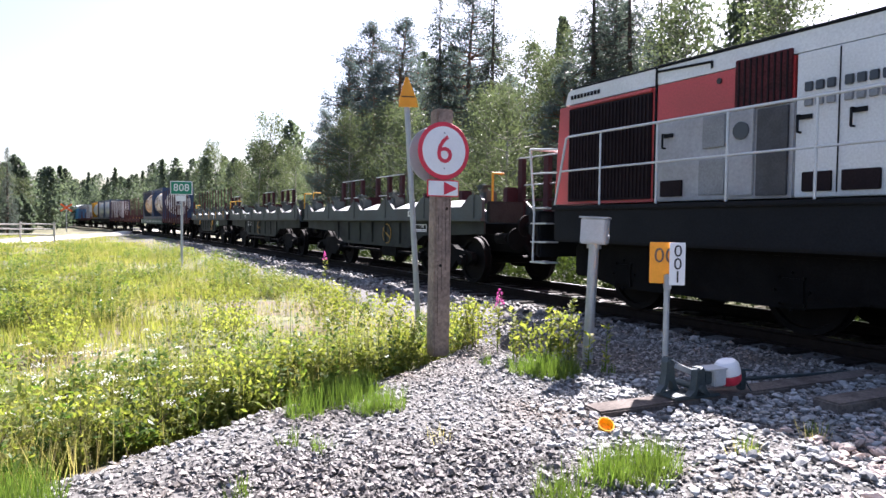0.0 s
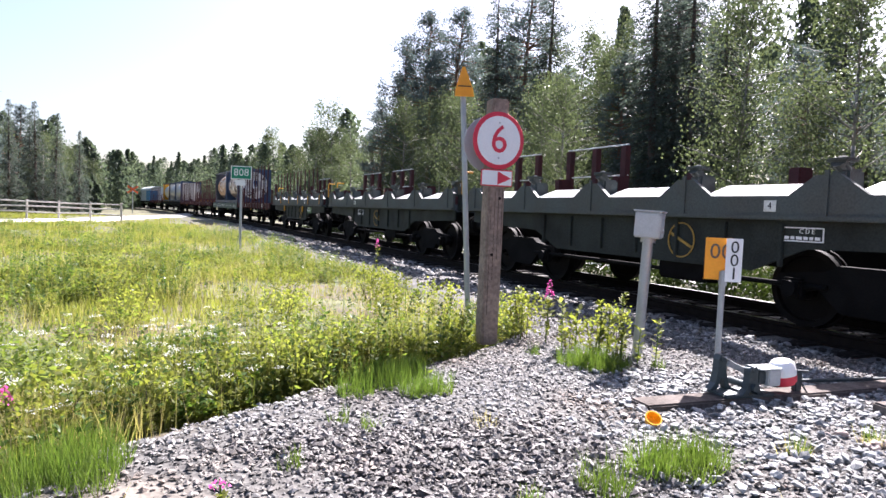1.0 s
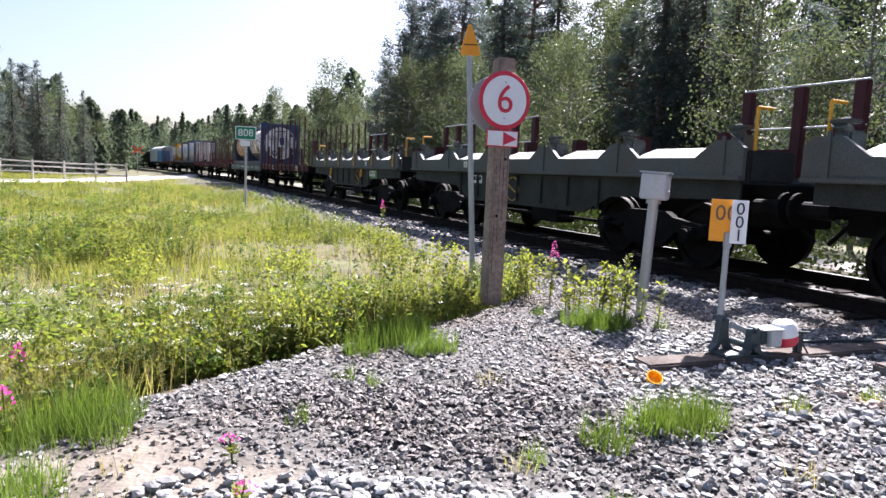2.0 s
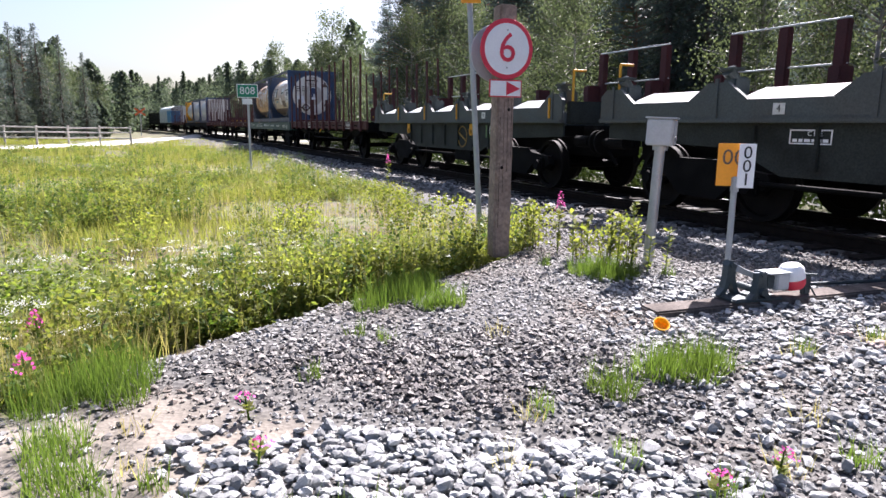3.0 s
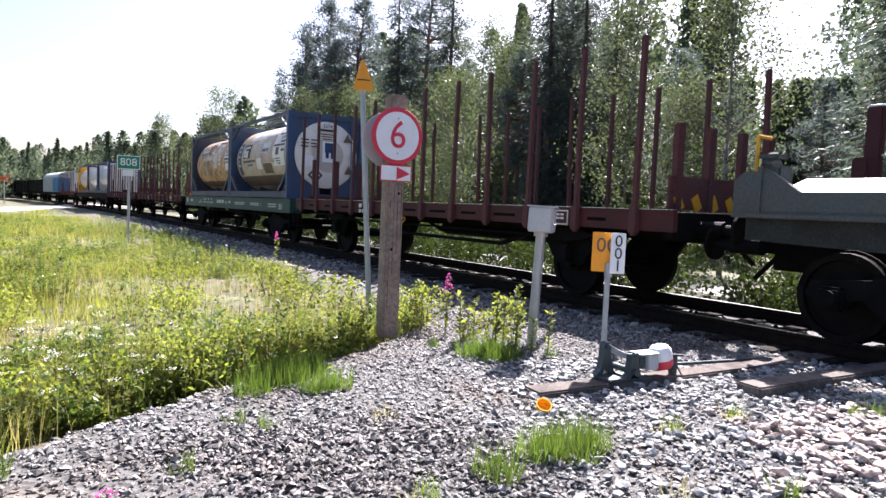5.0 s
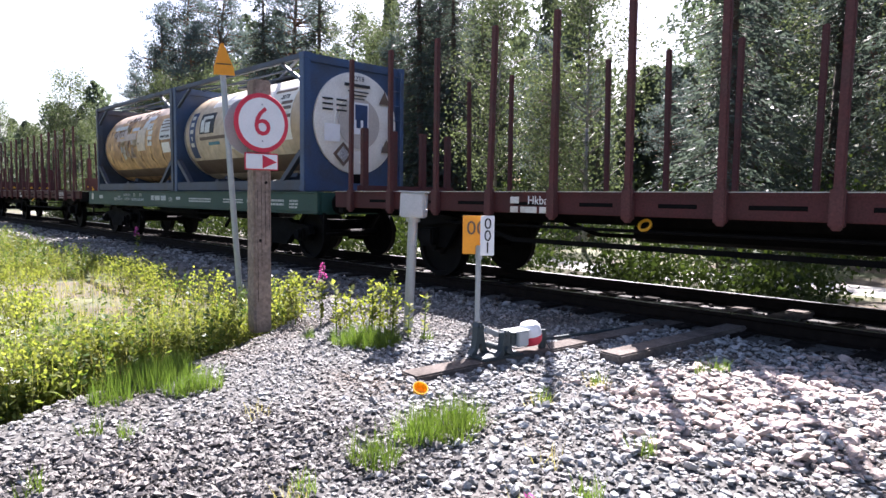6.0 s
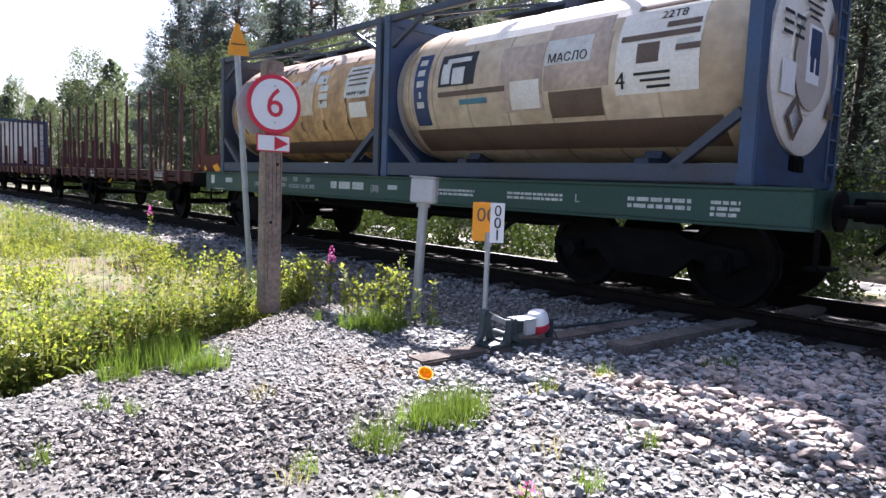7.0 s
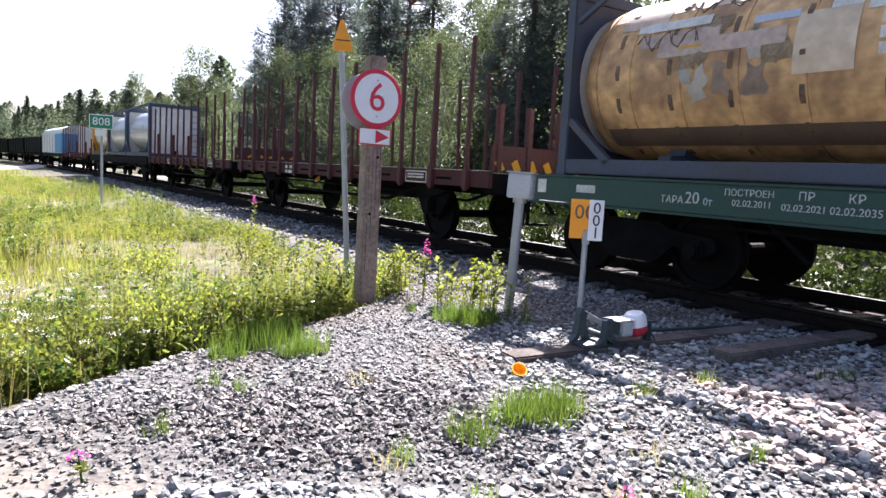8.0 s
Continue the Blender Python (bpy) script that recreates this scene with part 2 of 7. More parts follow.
M_WOOD = leaf_mat("far_wood_leaves", (0.065, 0.085, 0.07), (0.11, 0.125, 0.09), 0.48, tcol=(1.2, 1.35, 0.95), scale=0.08)
M_GRASS = leaf_mat("meadow_grass", (0.135, 0.165, 0.042), (0.25, 0.238, 0.095), 0.5, rough=0.5, scale=0.45)
M_TUFT = leaf_mat("fresh_grass", (0.08, 0.14, 0.025), (0.16, 0.21, 0.055), 0.42, rough=0.45, scale=2, tcol=(1.2, 1.3, 0.7))
M_DRY = leaf_mat("dry_grass", (0.3, 0.24, 0.13), (0.42, 0.37, 0.23), 0.4, scale=0.8)
M_STENCIL = mat("faded_stencil_paint", (0.5, 0.53, 0.5), 0.6, var=0.3, scale=6, fine=40, bump=0.02)
M_WEED = leaf_mat("weed_leaves", (0.085, 0.115, 0.03), (0.235, 0.232, 0.075), 0.52, rough=0.55, scale=1.3)
M_SHRUB = leaf_mat("shrub_leaves", (0.05, 0.1, 0.025), (0.12, 0.17, 0.04), 0.45, rough=0.38, scale=1.2)
M_CLUMP = leaf_mat("clump_leaves", (0.065, 0.1, 0.026), (0.17, 0.19, 0.06), 0.5, rough=0.55, scale=0.7)
M_BUSH = leaf_mat("bush_leaves", (0.024, 0.04, 0.016), (0.055, 0.075, 0.026), 0.25, rough=0.6, scale=1.2)
M_PETAL = leaf_mat("fireweed_petals", (0.6, 0.09, 0.33), (0.72, 0.2, 0.48), 0.4, tcol=(1.2, 0.9, 1.1))
M_UMBEL = leaf_mat("white_umbels", (0.7, 0.7, 0.62), (0.8, 0.8, 0.72), 0.3, tcol=(1, 1, 1))


# ---- mesh helpers ----
def box(bm, c, s, bev=0.0, m=None):
    """A box of size s round c, its edges bevelled."""
    r = bmesh.ops.create_cube(bm, size=1.0, matrix=(m or Matrix()) @ Matrix.Translation(c) @ Matrix.Diagonal((*s, 1)))
    if bev:
        es = list({e for v in r["verts"] for e in v.link_edges})
        bmesh.ops.bevel(bm, geom=es, offset=bev, segments=2, affect="EDGES")


def rod(bm, a, b, r, r2=None, seg=10):
    """A capped round bar from a to b."""
    a, b = Vector(a), Vector(b)
    way = b - a
    m = Matrix.Translation((a + b) / 2) @ way.to_track_quat("Z", "Y").to_matrix().to_4x4()
    bmesh.ops.create_cone(bm, cap_ends=True, segments=seg, radius1=r, radius2=r if r2 is None else r2, depth=way.length, matrix=m)


def beam(bm, a, b, w, h):
    """A square bar from a to b."""
    a, b = Vector(a), Vector(b)
    way = b - a
    m = Matrix.Translation((a + b) / 2) @ way.to_track_quat("X", "Z").to_matrix().to_4x4()
    bmesh.ops.create_cube(bm, size=1.0, matrix=m @ Matrix.Diagonal((way.length, w, h, 1)))


def prism(bm, pts, y0, y1):
    """A plate: the outline pts (x, z) drawn from y0 to y1."""
    a = [bm.verts.new((x, y0, z)) for x, z in pts]
    b = [bm.verts.new((x, y1, z)) for x, z in pts]
    n = len(pts)
    fs = [bm.faces.new(a), bm.faces.new(b[::-1])]
    for i in range(n):
        fs.append(bm.faces.new((a[i], b[i], b[(i + 1) % n], a[(i + 1) % n])))
    bmesh.ops.recalc_face_normals(bm, faces=fs)


def lathe(bm, prof, seg=24, m=None, caps=True):
    """A turned body: prof holds (radius, height) along z."""
    rings = []
    for r, z in prof:
        rings.append([bm.verts.new((m or Matrix()) @ Vector((r * math.cos(2 * math.pi * i / seg), r * math.sin(2 * math.pi * i / seg), z))) for i in range(seg)])
    fs = []
    for p, q in zip(rings, rings[1:]):
        for i in range(seg):
            fs.append(bm.faces.new((p[i], p[(i + 1) % seg], q[(i + 1) % seg], q[i])))
    if caps:
        fs += [bm.faces.new(rings[0][::-1]), bm.faces.new(rings[-1])]
    bmesh.ops.recalc_face_normals(bm, faces=fs)


def arc_patch(bm, x0, x1, a0, a1, r, cz, thick=0.006, seg=8):
    """A thin sheet bent round a lying tank; angles in degrees up from the +y side."""
    rows = []
    for i in range(seg + 1):
        a = radians(a0 + (a1 - a0) * i / seg)
        rows.append([bm.verts.new((x, q * math.cos(a), cz + q * math.sin(a))) for x, q in ((x0, r), (x1, r), (x1, r + thick), (x0, r + thick))])
    fs = [bm.faces.new(rows[0]), bm.faces.new(rows[-1][::-1])]
    for p, q in zip(rows, rows[1:]):
        for i in range(4):
            fs.append(bm.faces.new((p[i], p[(i + 1) % 4], q[(i + 1) % 4], q[i])))
    bmesh.ops.recalc_face_normals(bm, faces=fs)


def part(name, bm, material, parent=None, label="", m=None, smooth=False):
    """Links a bmesh as one mesh object under a thing or a part."""
    me = bpy.data.meshes.new(name)
    bm.to_mesh(me)
    bm.free()
    me.materials.append(material)
    if smooth:
        me.shade_smooth()
        me.set_sharp_from_angle(angle=radians(35))
    ob = new(name, me)
    ob.parent = parent
    if m:
        ob.matrix_basis = m
    return tagged(ob, label)


def thing(name, label, category, m=None, group="", kind=""):
    ob = tagged(new(name), label, category, group, kind)
    if m:
        ob.matrix_basis = m
    return ob


def B():
    return bmesh.new()


def text(words, size, material, parent, m, name="lettering", thick=0.002, label=""):
    """Words in the built-in font as a mesh, centred at m."""
    cu = bpy.data.curves.new(name, "FONT")
    cu.body, cu.size, cu.align_x, cu.align_y, cu.extrude, cu.resolution_u = words, size, "CENTER", "CENTER", thick, 3
    tmp = bpy.data.objects.new(name, cu)
    me = bpy.data.meshes.new_from_object(tmp)
    bpy.data.objects.remove(tmp)
    me.materials.clear()
    me.materials.append(material)
    ob = new(name, me)
    ob.parent, ob.matrix_basis = parent, m
    return tagged(ob, label)


def fast_mesh(name, verts, faces, material, smooth=False):
    """A mesh from arrays of corners and of triangles or quads."""
    me = bpy.data.meshes.new(name)
    verts, faces = np.asarray(verts, np.float32), np.asarray(faces, np.int32)
    k = faces.shape[1]
    me.vertices.add(len(verts))
    me.vertices.foreach_set("co", verts.ravel())
    me.loops.add(faces.size)
    me.loops.foreach_set("vertex_index", faces.ravel())
    me.polygons.add(len(faces))
    me.polygons.foreach_set("loop_start", np.arange(0, faces.size, k, dtype=np.int32))
    me.update(calc_edges=True)
    me.materials.append(material)
    if smooth:
        me.shade_smooth()
    else:
        me.shade_flat()
    return me


def turns(n, rng, tilt=None):
    """n random rotation matrices; tilt limits how far they lean from upright."""
    yaw = rng.uniform(0, 2 * np.pi, n)
    a = rng.uniform(0, np.pi, n) if tilt is None else rng.normal(0, tilt, n)
    b = rng.uniform(0, 2 * np.pi, n)
    cy, sy, ca, sa, cb, sb = np.cos(yaw), np.sin(yaw), np.cos(a), np.sin(a), np.cos(b), np.sin(b)
    Z, O = np.zeros(n), np.ones(n)
    rz = np.stack([cy, -sy, Z, sy, cy, Z, Z, Z, O], 1).reshape(n, 3, 3)
    rx = np.stack([O, Z, Z, Z, ca, -sa, Z, sa, ca], 1).reshape(n, 3, 3)
    rb = np.stack([cb, -sb, Z, sb, cb, Z, Z, Z, O], 1).reshape(n, 3, 3)
    return rb @ rx @ rz


def scatter(tv, tf, places, rots, scales):
    """Copies of the template (corners tv, faces tf) at many places, as arrays."""
    n, k = len(places), len(tv)
    sc = np.asarray(scales)
    sc = sc[:, None, None] if sc.ndim == 1 else sc[:, None, :]
    v = np.einsum("nij,nkj->nki", rots, np.asarray(tv)[None] * sc) + np.asarray(places)[:, None]
    f = np.asarray(tf)[None] + (np.arange(n) * k)[:, None, None]
    return v.reshape(-1, 3), f.reshape(-1, np.asarray(tf).shape[1])


def joined(bits):
    vs, fs, o = [], [], 0
    for v, f in bits:
        vs.append(v)
        fs.append(f + o)
        o += len(v)
    return np.concatenate(vs), np.concatenate(fs)


# ---- ground ----
EDGE_A, EDGE_B = Vector((-2.95, 1.6)), Vector((-0.28, 7.3))


def smooth(a, b, x):
    u = min(1.0, max(0.0, (x - a) / (b - a)))
    return u * u * (3 - 2 * u)


def zone(x, y):
    """How far a place lies inside the stone bed (positive) or out in the meadow, in metres."""
    s, n = x * DX + y * DY, x * NX + y * NY
    wob = 0.22 * noise.noise((x * 0.9, y * 0.9, 3.0)) + 0.1 * noise.noise((x * 3, y * 3, 5.0))
    w = EDGE_B - EDGE_A
    near = ((x - EDGE_A.x) * w.y - (y - EDGE_A.y) * w.x) / w.length
    far = n - 4.75
    u = smooth(4.5, 9.0, s)
    near += 1.3 * smooth(2.9, 2.2, y)
    side = near * (1 - u) + far * u
    return min(side, 9.8 - n) + wob


def height(x, y):
    s, n = x * DX + y * DY, x * NX + y * NY
    g = zone(x, y)
    bed = -0.16 - 0.05 * smooth(6.7, 5.0, n) - 0.015 * smooth(5.0, 3.6, n) - 0.08 * smooth(4.6, 1.2, y) * smooth(6.0, 3.0, n)
    heap = 0.08 * math.exp(-((x - 3.5) ** 2 / 1.2 + (y - 3.5) ** 2 / 0.7))
    field = -0.38 + 0.1 * noise.noise((x * 0.25, y * 0.25, 0.0)) + 0.05 * noise.noise((x * 0.8, y * 0.8, 1.0))
    beyond = -0.25 + 0.06 * noise.noise((x * 0.5, y * 0.5, 2.0))
    out = field if n < 8 else beyond
    r = math.hypot(x, y)
    z = out + (bed + heap - out) * smooth(-0.34, 0.12, g)
    return z * (1 - smooth(150, 400, r)) - 0.2 * smooth(150, 400, r)


def axis(lo, hi, fine, c, grow=1.13):
    """Steps that are fine round c and widen away from it."""
    out = [c]
    for end, sign in ((hi, 1), (lo, -1)):
        p, st = c, fine
        while (end - p) * sign > 0:
            p += st * sign
            out.append(p)
            if abs(p - c) > 6.5:
                st *= grow
    return sorted(out)


def sandy(x, y):
    """Where bare pale sand shows between the stones and the weeds."""
    d = math.hypot((x + 1.75) / 0.9, (y - 2.35) / 0.75) + 0.5 * noise.noise((x * 1.7, y * 1.7, 6.0))
    return smooth(1.25, 0.8, d)


def ground():
    xs, ys = axis(-900, 900, 0.16, 1.0), axis(-900, 900, 0.16, 6.0)
    nx = len(xs)
    v = [(x, y, height(x, y)) for y in ys for x in xs]
    f = [(j * nx + i, j * nx + i + 1, (j + 1) * nx + i + 1, (j + 1) * nx + i) for j in range(len(ys) - 1) for i in range(nx - 1)]
    me = fast_mesh("ground", v, f, M_GROUND, True)
    at = me.attributes.new("bed", "FLOAT", "POINT")
    at.data.foreach_set("value", np.array([smooth(-0.25, 0.2, zone(x, y)) for x, y, z in v], np.float32))
    at = me.attributes.new("sand", "FLOAT", "POINT")
    at.data.foreach_set("value", np.array([sandy(x, y) for x, y, z in v], np.float32))
    return tagged(new("ground", me), "meadow soil and grey crushed-stone track bed", "ground", kind="structure")


def ground_mat():
    m = bpy.data.materials.new("soil_and_fine_gravel")
    m.use_nodes = True
    t, b = m.node_tree, m.node_tree.nodes["Principled BSDF"]
    N, L = t.nodes.new, t.links.new
    tc, at = N("ShaderNodeTexCoord"), N("ShaderNodeAttribute")
    at.attribute_name = "bed"

    def noisy(scale, c0, c1, p0=0.35, p1=0.65, kind="ShaderNodeTexNoise"):
        n, r = N(kind), N("ShaderNodeValToRGB")
        n.inputs["Scale"].default_value = scale
        r.color_ramp.elements[0].color, r.color_ramp.elements[1].color = (*c0, 1), (*c1, 1)
        r.color_ramp.elements[0].position, r.color_ramp.elements[1].position = p0, p1
        L(tc.outputs["Object"], n.inputs["Vector"])
        L(n.outputs["Color" if "Vor" in kind else "Fac"], r.inputs["Fac"])
        return r.outputs["Color"], n

    def mixed(f, a, bb):
        x = N("ShaderNodeMix")
        x.data_type = "RGBA"
        L(f, x.inputs[0])
        L(a, x.inputs[6])
        L(bb, x.inputs[7])
        return x.outputs[2]

    g1, _ = noisy(0.35, (0.06, 0.075, 0.025), (0.12, 0.12, 0.05))
    g2, _ = noisy(6.0, (0.045, 0.035, 0.023), (0.11, 0.083, 0.053))
    fac, _ = noisy(0.9, (0, 0, 0), (1, 1, 1), 0.45, 0.62)
    soil = mixed(fac, g1, g2)
    st, vor = noisy(34.0, (0.03, 0.028, 0.027), (0.12, 0.115, 0.108), 0.1, 0.9, "ShaderNodeTexVoronoi")
    sand, _ = noisy(5.0, (0.1, 0.087, 0.071), (0.2, 0.173, 0.143))
    spot = N("ShaderNodeAttribute")
    spot.attribute_name = "sand"
    L(mixed(at.outputs["Fac"], soil, mixed(spot.outputs["Fac"], st, sand)), b.inputs["Base Color"])
    b.inputs["Roughness"].default_value = 0.9
    bp = N("ShaderNodeBump")
    bp.inputs["Strength"].default_value, bp.inputs["Distance"].default_value = 0.45, 0.012
    L(vor.outputs["Distance"], bp.inputs["Height"])
    L(bp.outputs[0], b.inputs["Normal"])
    return m


M_GROUND = ground_mat()
M_ROAD = mat("pale_gravel_road", (0.5, 0.47, 0.42), 0.9, var=0.12, scale=0.6, fine=30, bump=0.4)
ground()


def strip(name, label, pts, w, lift, parent=None):
    """A road: a band of width w along the places pts, laid over the ground."""
    v, f = [], []
    for i, (x, y) in enumerate(pts):
        x2, y2 = pts[min(i + 1, len(pts) - 1)]
        x1, y1 = pts[max(i - 1, 0)]
        l = math.hypot(x2 - x1, y2 - y1)
        ax, ay = -(y2 - y1) / l, (x2 - x1) / l
        for k, off in enumerate((-1, -0.5, 0, 0.5, 1)):
            ww = w / 2 * (1 + 0.12 * noise.noise((x * 0.3, y * 0.3, 7.0 + k)))
            px, py = x + ax * off * ww, y + ay * off * ww
            v.append((px, py, height(px, py) + (lift if abs(off) < 1 else -0.05)))
    for i in range(len(pts) - 1):
        for k in range(4):
            f.append((i * 5 + k, i * 5 + k + 1, i * 5 + k + 6, i * 5 + k + 5))
    return tagged(new(name, fast_mesh(name, v, f, M_ROAD, True)), label, "road", kind="structure")


ROAD_KNOTS = ((-52, 26), (-42, 29), (-34, 33.5), (-30, 39), (-30.5, 47), (-33, 57), (-36, 70), (-38.5, 85), (-38, 102))


def road_points():
    """A smooth line through the road's knots."""
    out = []
    for i in range(len(ROAD_KNOTS) - 1):
        p = [Vector(ROAD_KNOTS[max(0, min(len(ROAD_KNOTS) - 1, i + k))]) for k in (-1, 0, 1, 2)]
        for j in range(8):
            u = j / 8
            q = 0.5 * (2 * p[1] + (p[2] - p[0]) * u + (2 * p[0] - 5 * p[1] + 4 * p[2] - p[3]) * u * u + (3 * p[1] - p[0] - 3 * p[2] + p[3]) * u ** 3)
            out.append((q.x, q.y))
    return out


ROAD = road_points()
strip("road", "pale gravel road that bends towards the crossing", ROAD, 4.6, 0.08)
strip("service_road", "sunlit pale gravel road behind the track", [sn(-60 + 2.0 * i, 12.5 + 0.25 * math.sin(i * 0.7)) for i in range(60)], 1.7, 0.07)


# ---- track ----
def rail_line(off):
    """One rail with head, web and foot along the track."""
    prof = [(-0.036, 0), (-0.036, -0.035), (-0.009, -0.05), (-0.009, -0.14), (-0.07, -0.158), (-0.07, -0.172), (0.07, -0.172), (0.07, -0.158), (0.009, -0.14), (0.009, -0.05), (0.036, -0.035), (0.036, 0)]
    v, f, ss = [], [], [-60, -30, 0, 20] + [25 + 8 * i for i in range(30)]
    for s in ss:
        for o, z in prof:
            x, y, _ = track(s, off + o)
            v.append((x, y, RAILZ + z))
    k = len(prof)
    for i in range(len(ss) - 1):
        for j in range(k):
            f.append((i * k + j, i * k + (j + 1) % k, (i + 1) * k + (j + 1) % k, (i + 1) * k + j))
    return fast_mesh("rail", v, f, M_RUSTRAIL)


line = thing("railway_track", "single railway line of rusty rails on dark timber sleepers", "track", kind="structure")
for off in (-0.797, 0.797):
    r = new("rail", rail_line(off))
    r.parent = line
    v, f = [], []
    ss = [-60, 0, 20] + [25 + 8 * i for i in range(30)]
    for s in ss:
        for o in (-0.024, 0.024):
            x, y, _ = track(s, off + o)
            v.append((x, y, RAILZ + 0.003))
    f = [(2 * i, 2 * i + 1, 2 * i + 3, 2 * i + 2) for i in range(len(ss) - 1)]
    h = new("rail_head", fast_mesh("rail_head", v, f, M_SHINE))
    h.parent = r
    tagged(h, "polished running surface")
bm = B()
box(bm, (0, 0, 0), (0.24, 2.6, 0.16), 0.015)
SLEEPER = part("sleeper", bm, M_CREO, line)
SLEEPER.matrix_basis = pose(*track(-20)[:2], -0.22, 0, 0, math.degrees(TH))
for i in range(1, 190):
    x, y, a = track(-20 + 0.61 * i)
    o = new("sleeper", SLEEPER.data)
    o.parent = line
    o.matrix_basis = pose(x, y, -0.22 + random.uniform(-0.012, 0.008), 0, 0, a + random.uniform(-1, 1))


def stone_template(seed, fine=1):
    """A lumpy broken stone of 1 m, with 20 faces."""
    bm = B()
    if fine:
        bmesh.ops.create_icosphere(bm, subdivisions=fine, radius=0.5)
    else:
        bmesh.ops.convex_hull(bm, input=[bm.verts.new(p) for p in ((0.5, 0.1, 0), (-0.5, 0, 0.1), (0, 0.5, -0.1), (0.1, -0.5, 0), (0, 0.1, 0.5), (0.1, 0, -0.5))])
    rg = random.Random(seed)
    for v in bm.verts:
        v.co *= rg.uniform(0.6, 1.25) if fine < 2 else 0.75 + 0.9 * abs(noise.noise(v.co * 2.6 + Vector((seed, 0, 0)))) + rg.uniform(-0.04, 0.04)
        v.co.x *= 1.15 if v.co.x > 0.1 else 0.9
    bm.verts.ensure_lookup_table()
    out = [tuple(v.co) for v in bm.verts], [[v.index for v in f.verts] for f in bm.faces]
    bm.free()
    return out


def stones(name, label, test, count, lo, hi, area, material, seed, sink=0.25, fine=1):
    """Loose broken stones strewn where test(x, y) allows, as one heap."""
    rg = np.random.default_rng(seed)
    bits = []
    x0, x1, y0, y1 = area
    pts = rg.uniform((x0, y0), (x1, y1), (count, 2))
    keep = [(x, y) for x, y in pts if rg.random() < test(x, y)]
    groups = [keep[i::6] for i in range(6)]
    for i, g in enumerate(groups):
        tv, tf = stone_template(seed * 10 + i, fine)
        sz = lo + (hi - lo) * rg.random(len(g)) ** 2.7
        pl = np.array([(x, y, height(x, y)) for x, y in g]) + np.stack([0 * sz, 0 * sz, sz * (0.5 - sink) * rg.uniform(0.3, 1.1, len(g))], 1)
        sc = np.stack([sz * rg.uniform(0.8, 1.5, len(g)), sz * rg.uniform(0.7, 1.1, len(g)), sz * rg.uniform(0.38, 0.72, len(g))], 1)
        bits.append(scatter(tv, tf, pl, turns(len(g), rg, 0.36), sc))
    me = fast_mesh(name, *joined(bits), material)
    return tagged(new(name, me), label, "gravel", kind="stuff")


def bed_near(x, y):
    s, n = x * DX + y * DY, x * NX + y * NY
    if (abs(s - 3.75 + 0.115 * (n - 3.5)) < 0.13 and n > 3.55) or (abs(s - 2.91 + 0.115 * (n - 5.1)) < 0.13 and n > 5.1) or n > 6.75:
        return 0.0
    return smooth(-0.3, 0.15, zone(x, y)) * (1 - 0.7 * sandy(x, y)) * smooth(13, 5, math.hypot(x, y - 1)) ** 0.5


def pink_near(x, y):
    return smooth(1.3, 0.7, math.hypot((x - 3.7) / 1.45, (y - 3.6) / 1.0) + 0.4 * noise.noise((x * 2, y * 2, 0)))


def coarse_near(x, y):
    return smooth(1.2, 0.75, math.hypot((x + 0.1) / 1.3, (y - 2.45) / 0.42) + 0.35 * noise.noise((x * 2, y * 2, 9)))


def bed_far(x, y):
    s, n = x * DX + y * DY, x * NX + y * NY
    return smooth(-0.1, 0.3, zone(x, y)) * (n > 5) * (n < 6.75) * (math.hypot(x, y) > 8)


stones("ballast", "grey crushed-stone ballast with mixed pale and dark stones", bed_near, 125000, 0.017, 0.056, (-3.5, 8.0, 1.3, 10.0), M_STONE, 3, 0.16, 0)
stones("pink_ballast", "heap of rounder pinkish stones beside the track", pink_near, 3000, 0.04, 0.1, (2.0, 5.7, 2.3, 5.0), M_PINK, 5, 0.1, 2)
stones("coarse_ballast", "coarse pale grey broken stones on sand", coarse_near, 3600, 0.03, 0.08, (-1.8, 1.6, 1.8, 3.1), M_BROKEN, 7, 0.1, 2)
def damp_near(x, y):
    return 0.7 * smooth(1.2, 0.6, math.hypot((x - 0.1) / 1.25, (y - 3.75) / 0.7) + 0.5 * noise.noise((x * 1.5, y * 1.5, 4)))


stones("dark_ballast", "patch of dark damp crushed stone", damp_near, 9000, 0.025, 0.06, (-1.5, 1.3, 3.0, 4.7), M_DAMP, 17, -0.1, 0)
stones("loose_ballast", "larger pale broken stones beside the point lever", lambda x, y: 0.6 * smooth(0.5, 1.4, x + 0.3 * noise.noise((x, y, 3))) * bed_near(x, y), 9000, 0.03, 0.075, (0.3, 4.8, 2.0, 6.2), M_BROKEN, 19, 0.0, 1)
stones("far_ballast", "grey ballast along the track", bed_far, 60000, 0.06, 0.13, (-24, 9, 6.5, 45), M_STONE, 9)
# The train's shade over the track bed is painted in as darker stones.
stones("oily_ballast", "ballast between the rails, coloured dark for the shade under the train", lambda x, y: abs(x * NX + y * NY - CENTRE) < 1.6, 40000, 0.04, 0.1, (-18, 14, -6, 42), M_SHADESTONE, 13)


# ---- rolling stock: x runs back along the train, +y faces the meadow, z = 0 is the rail head ----
SPIN = []
FRONT = pose(0, 0, 0, 90, 0, 180)      # writing on a +y face
END = pose(0, 0, 0, 90, 0, -90)        # writing on a -x face


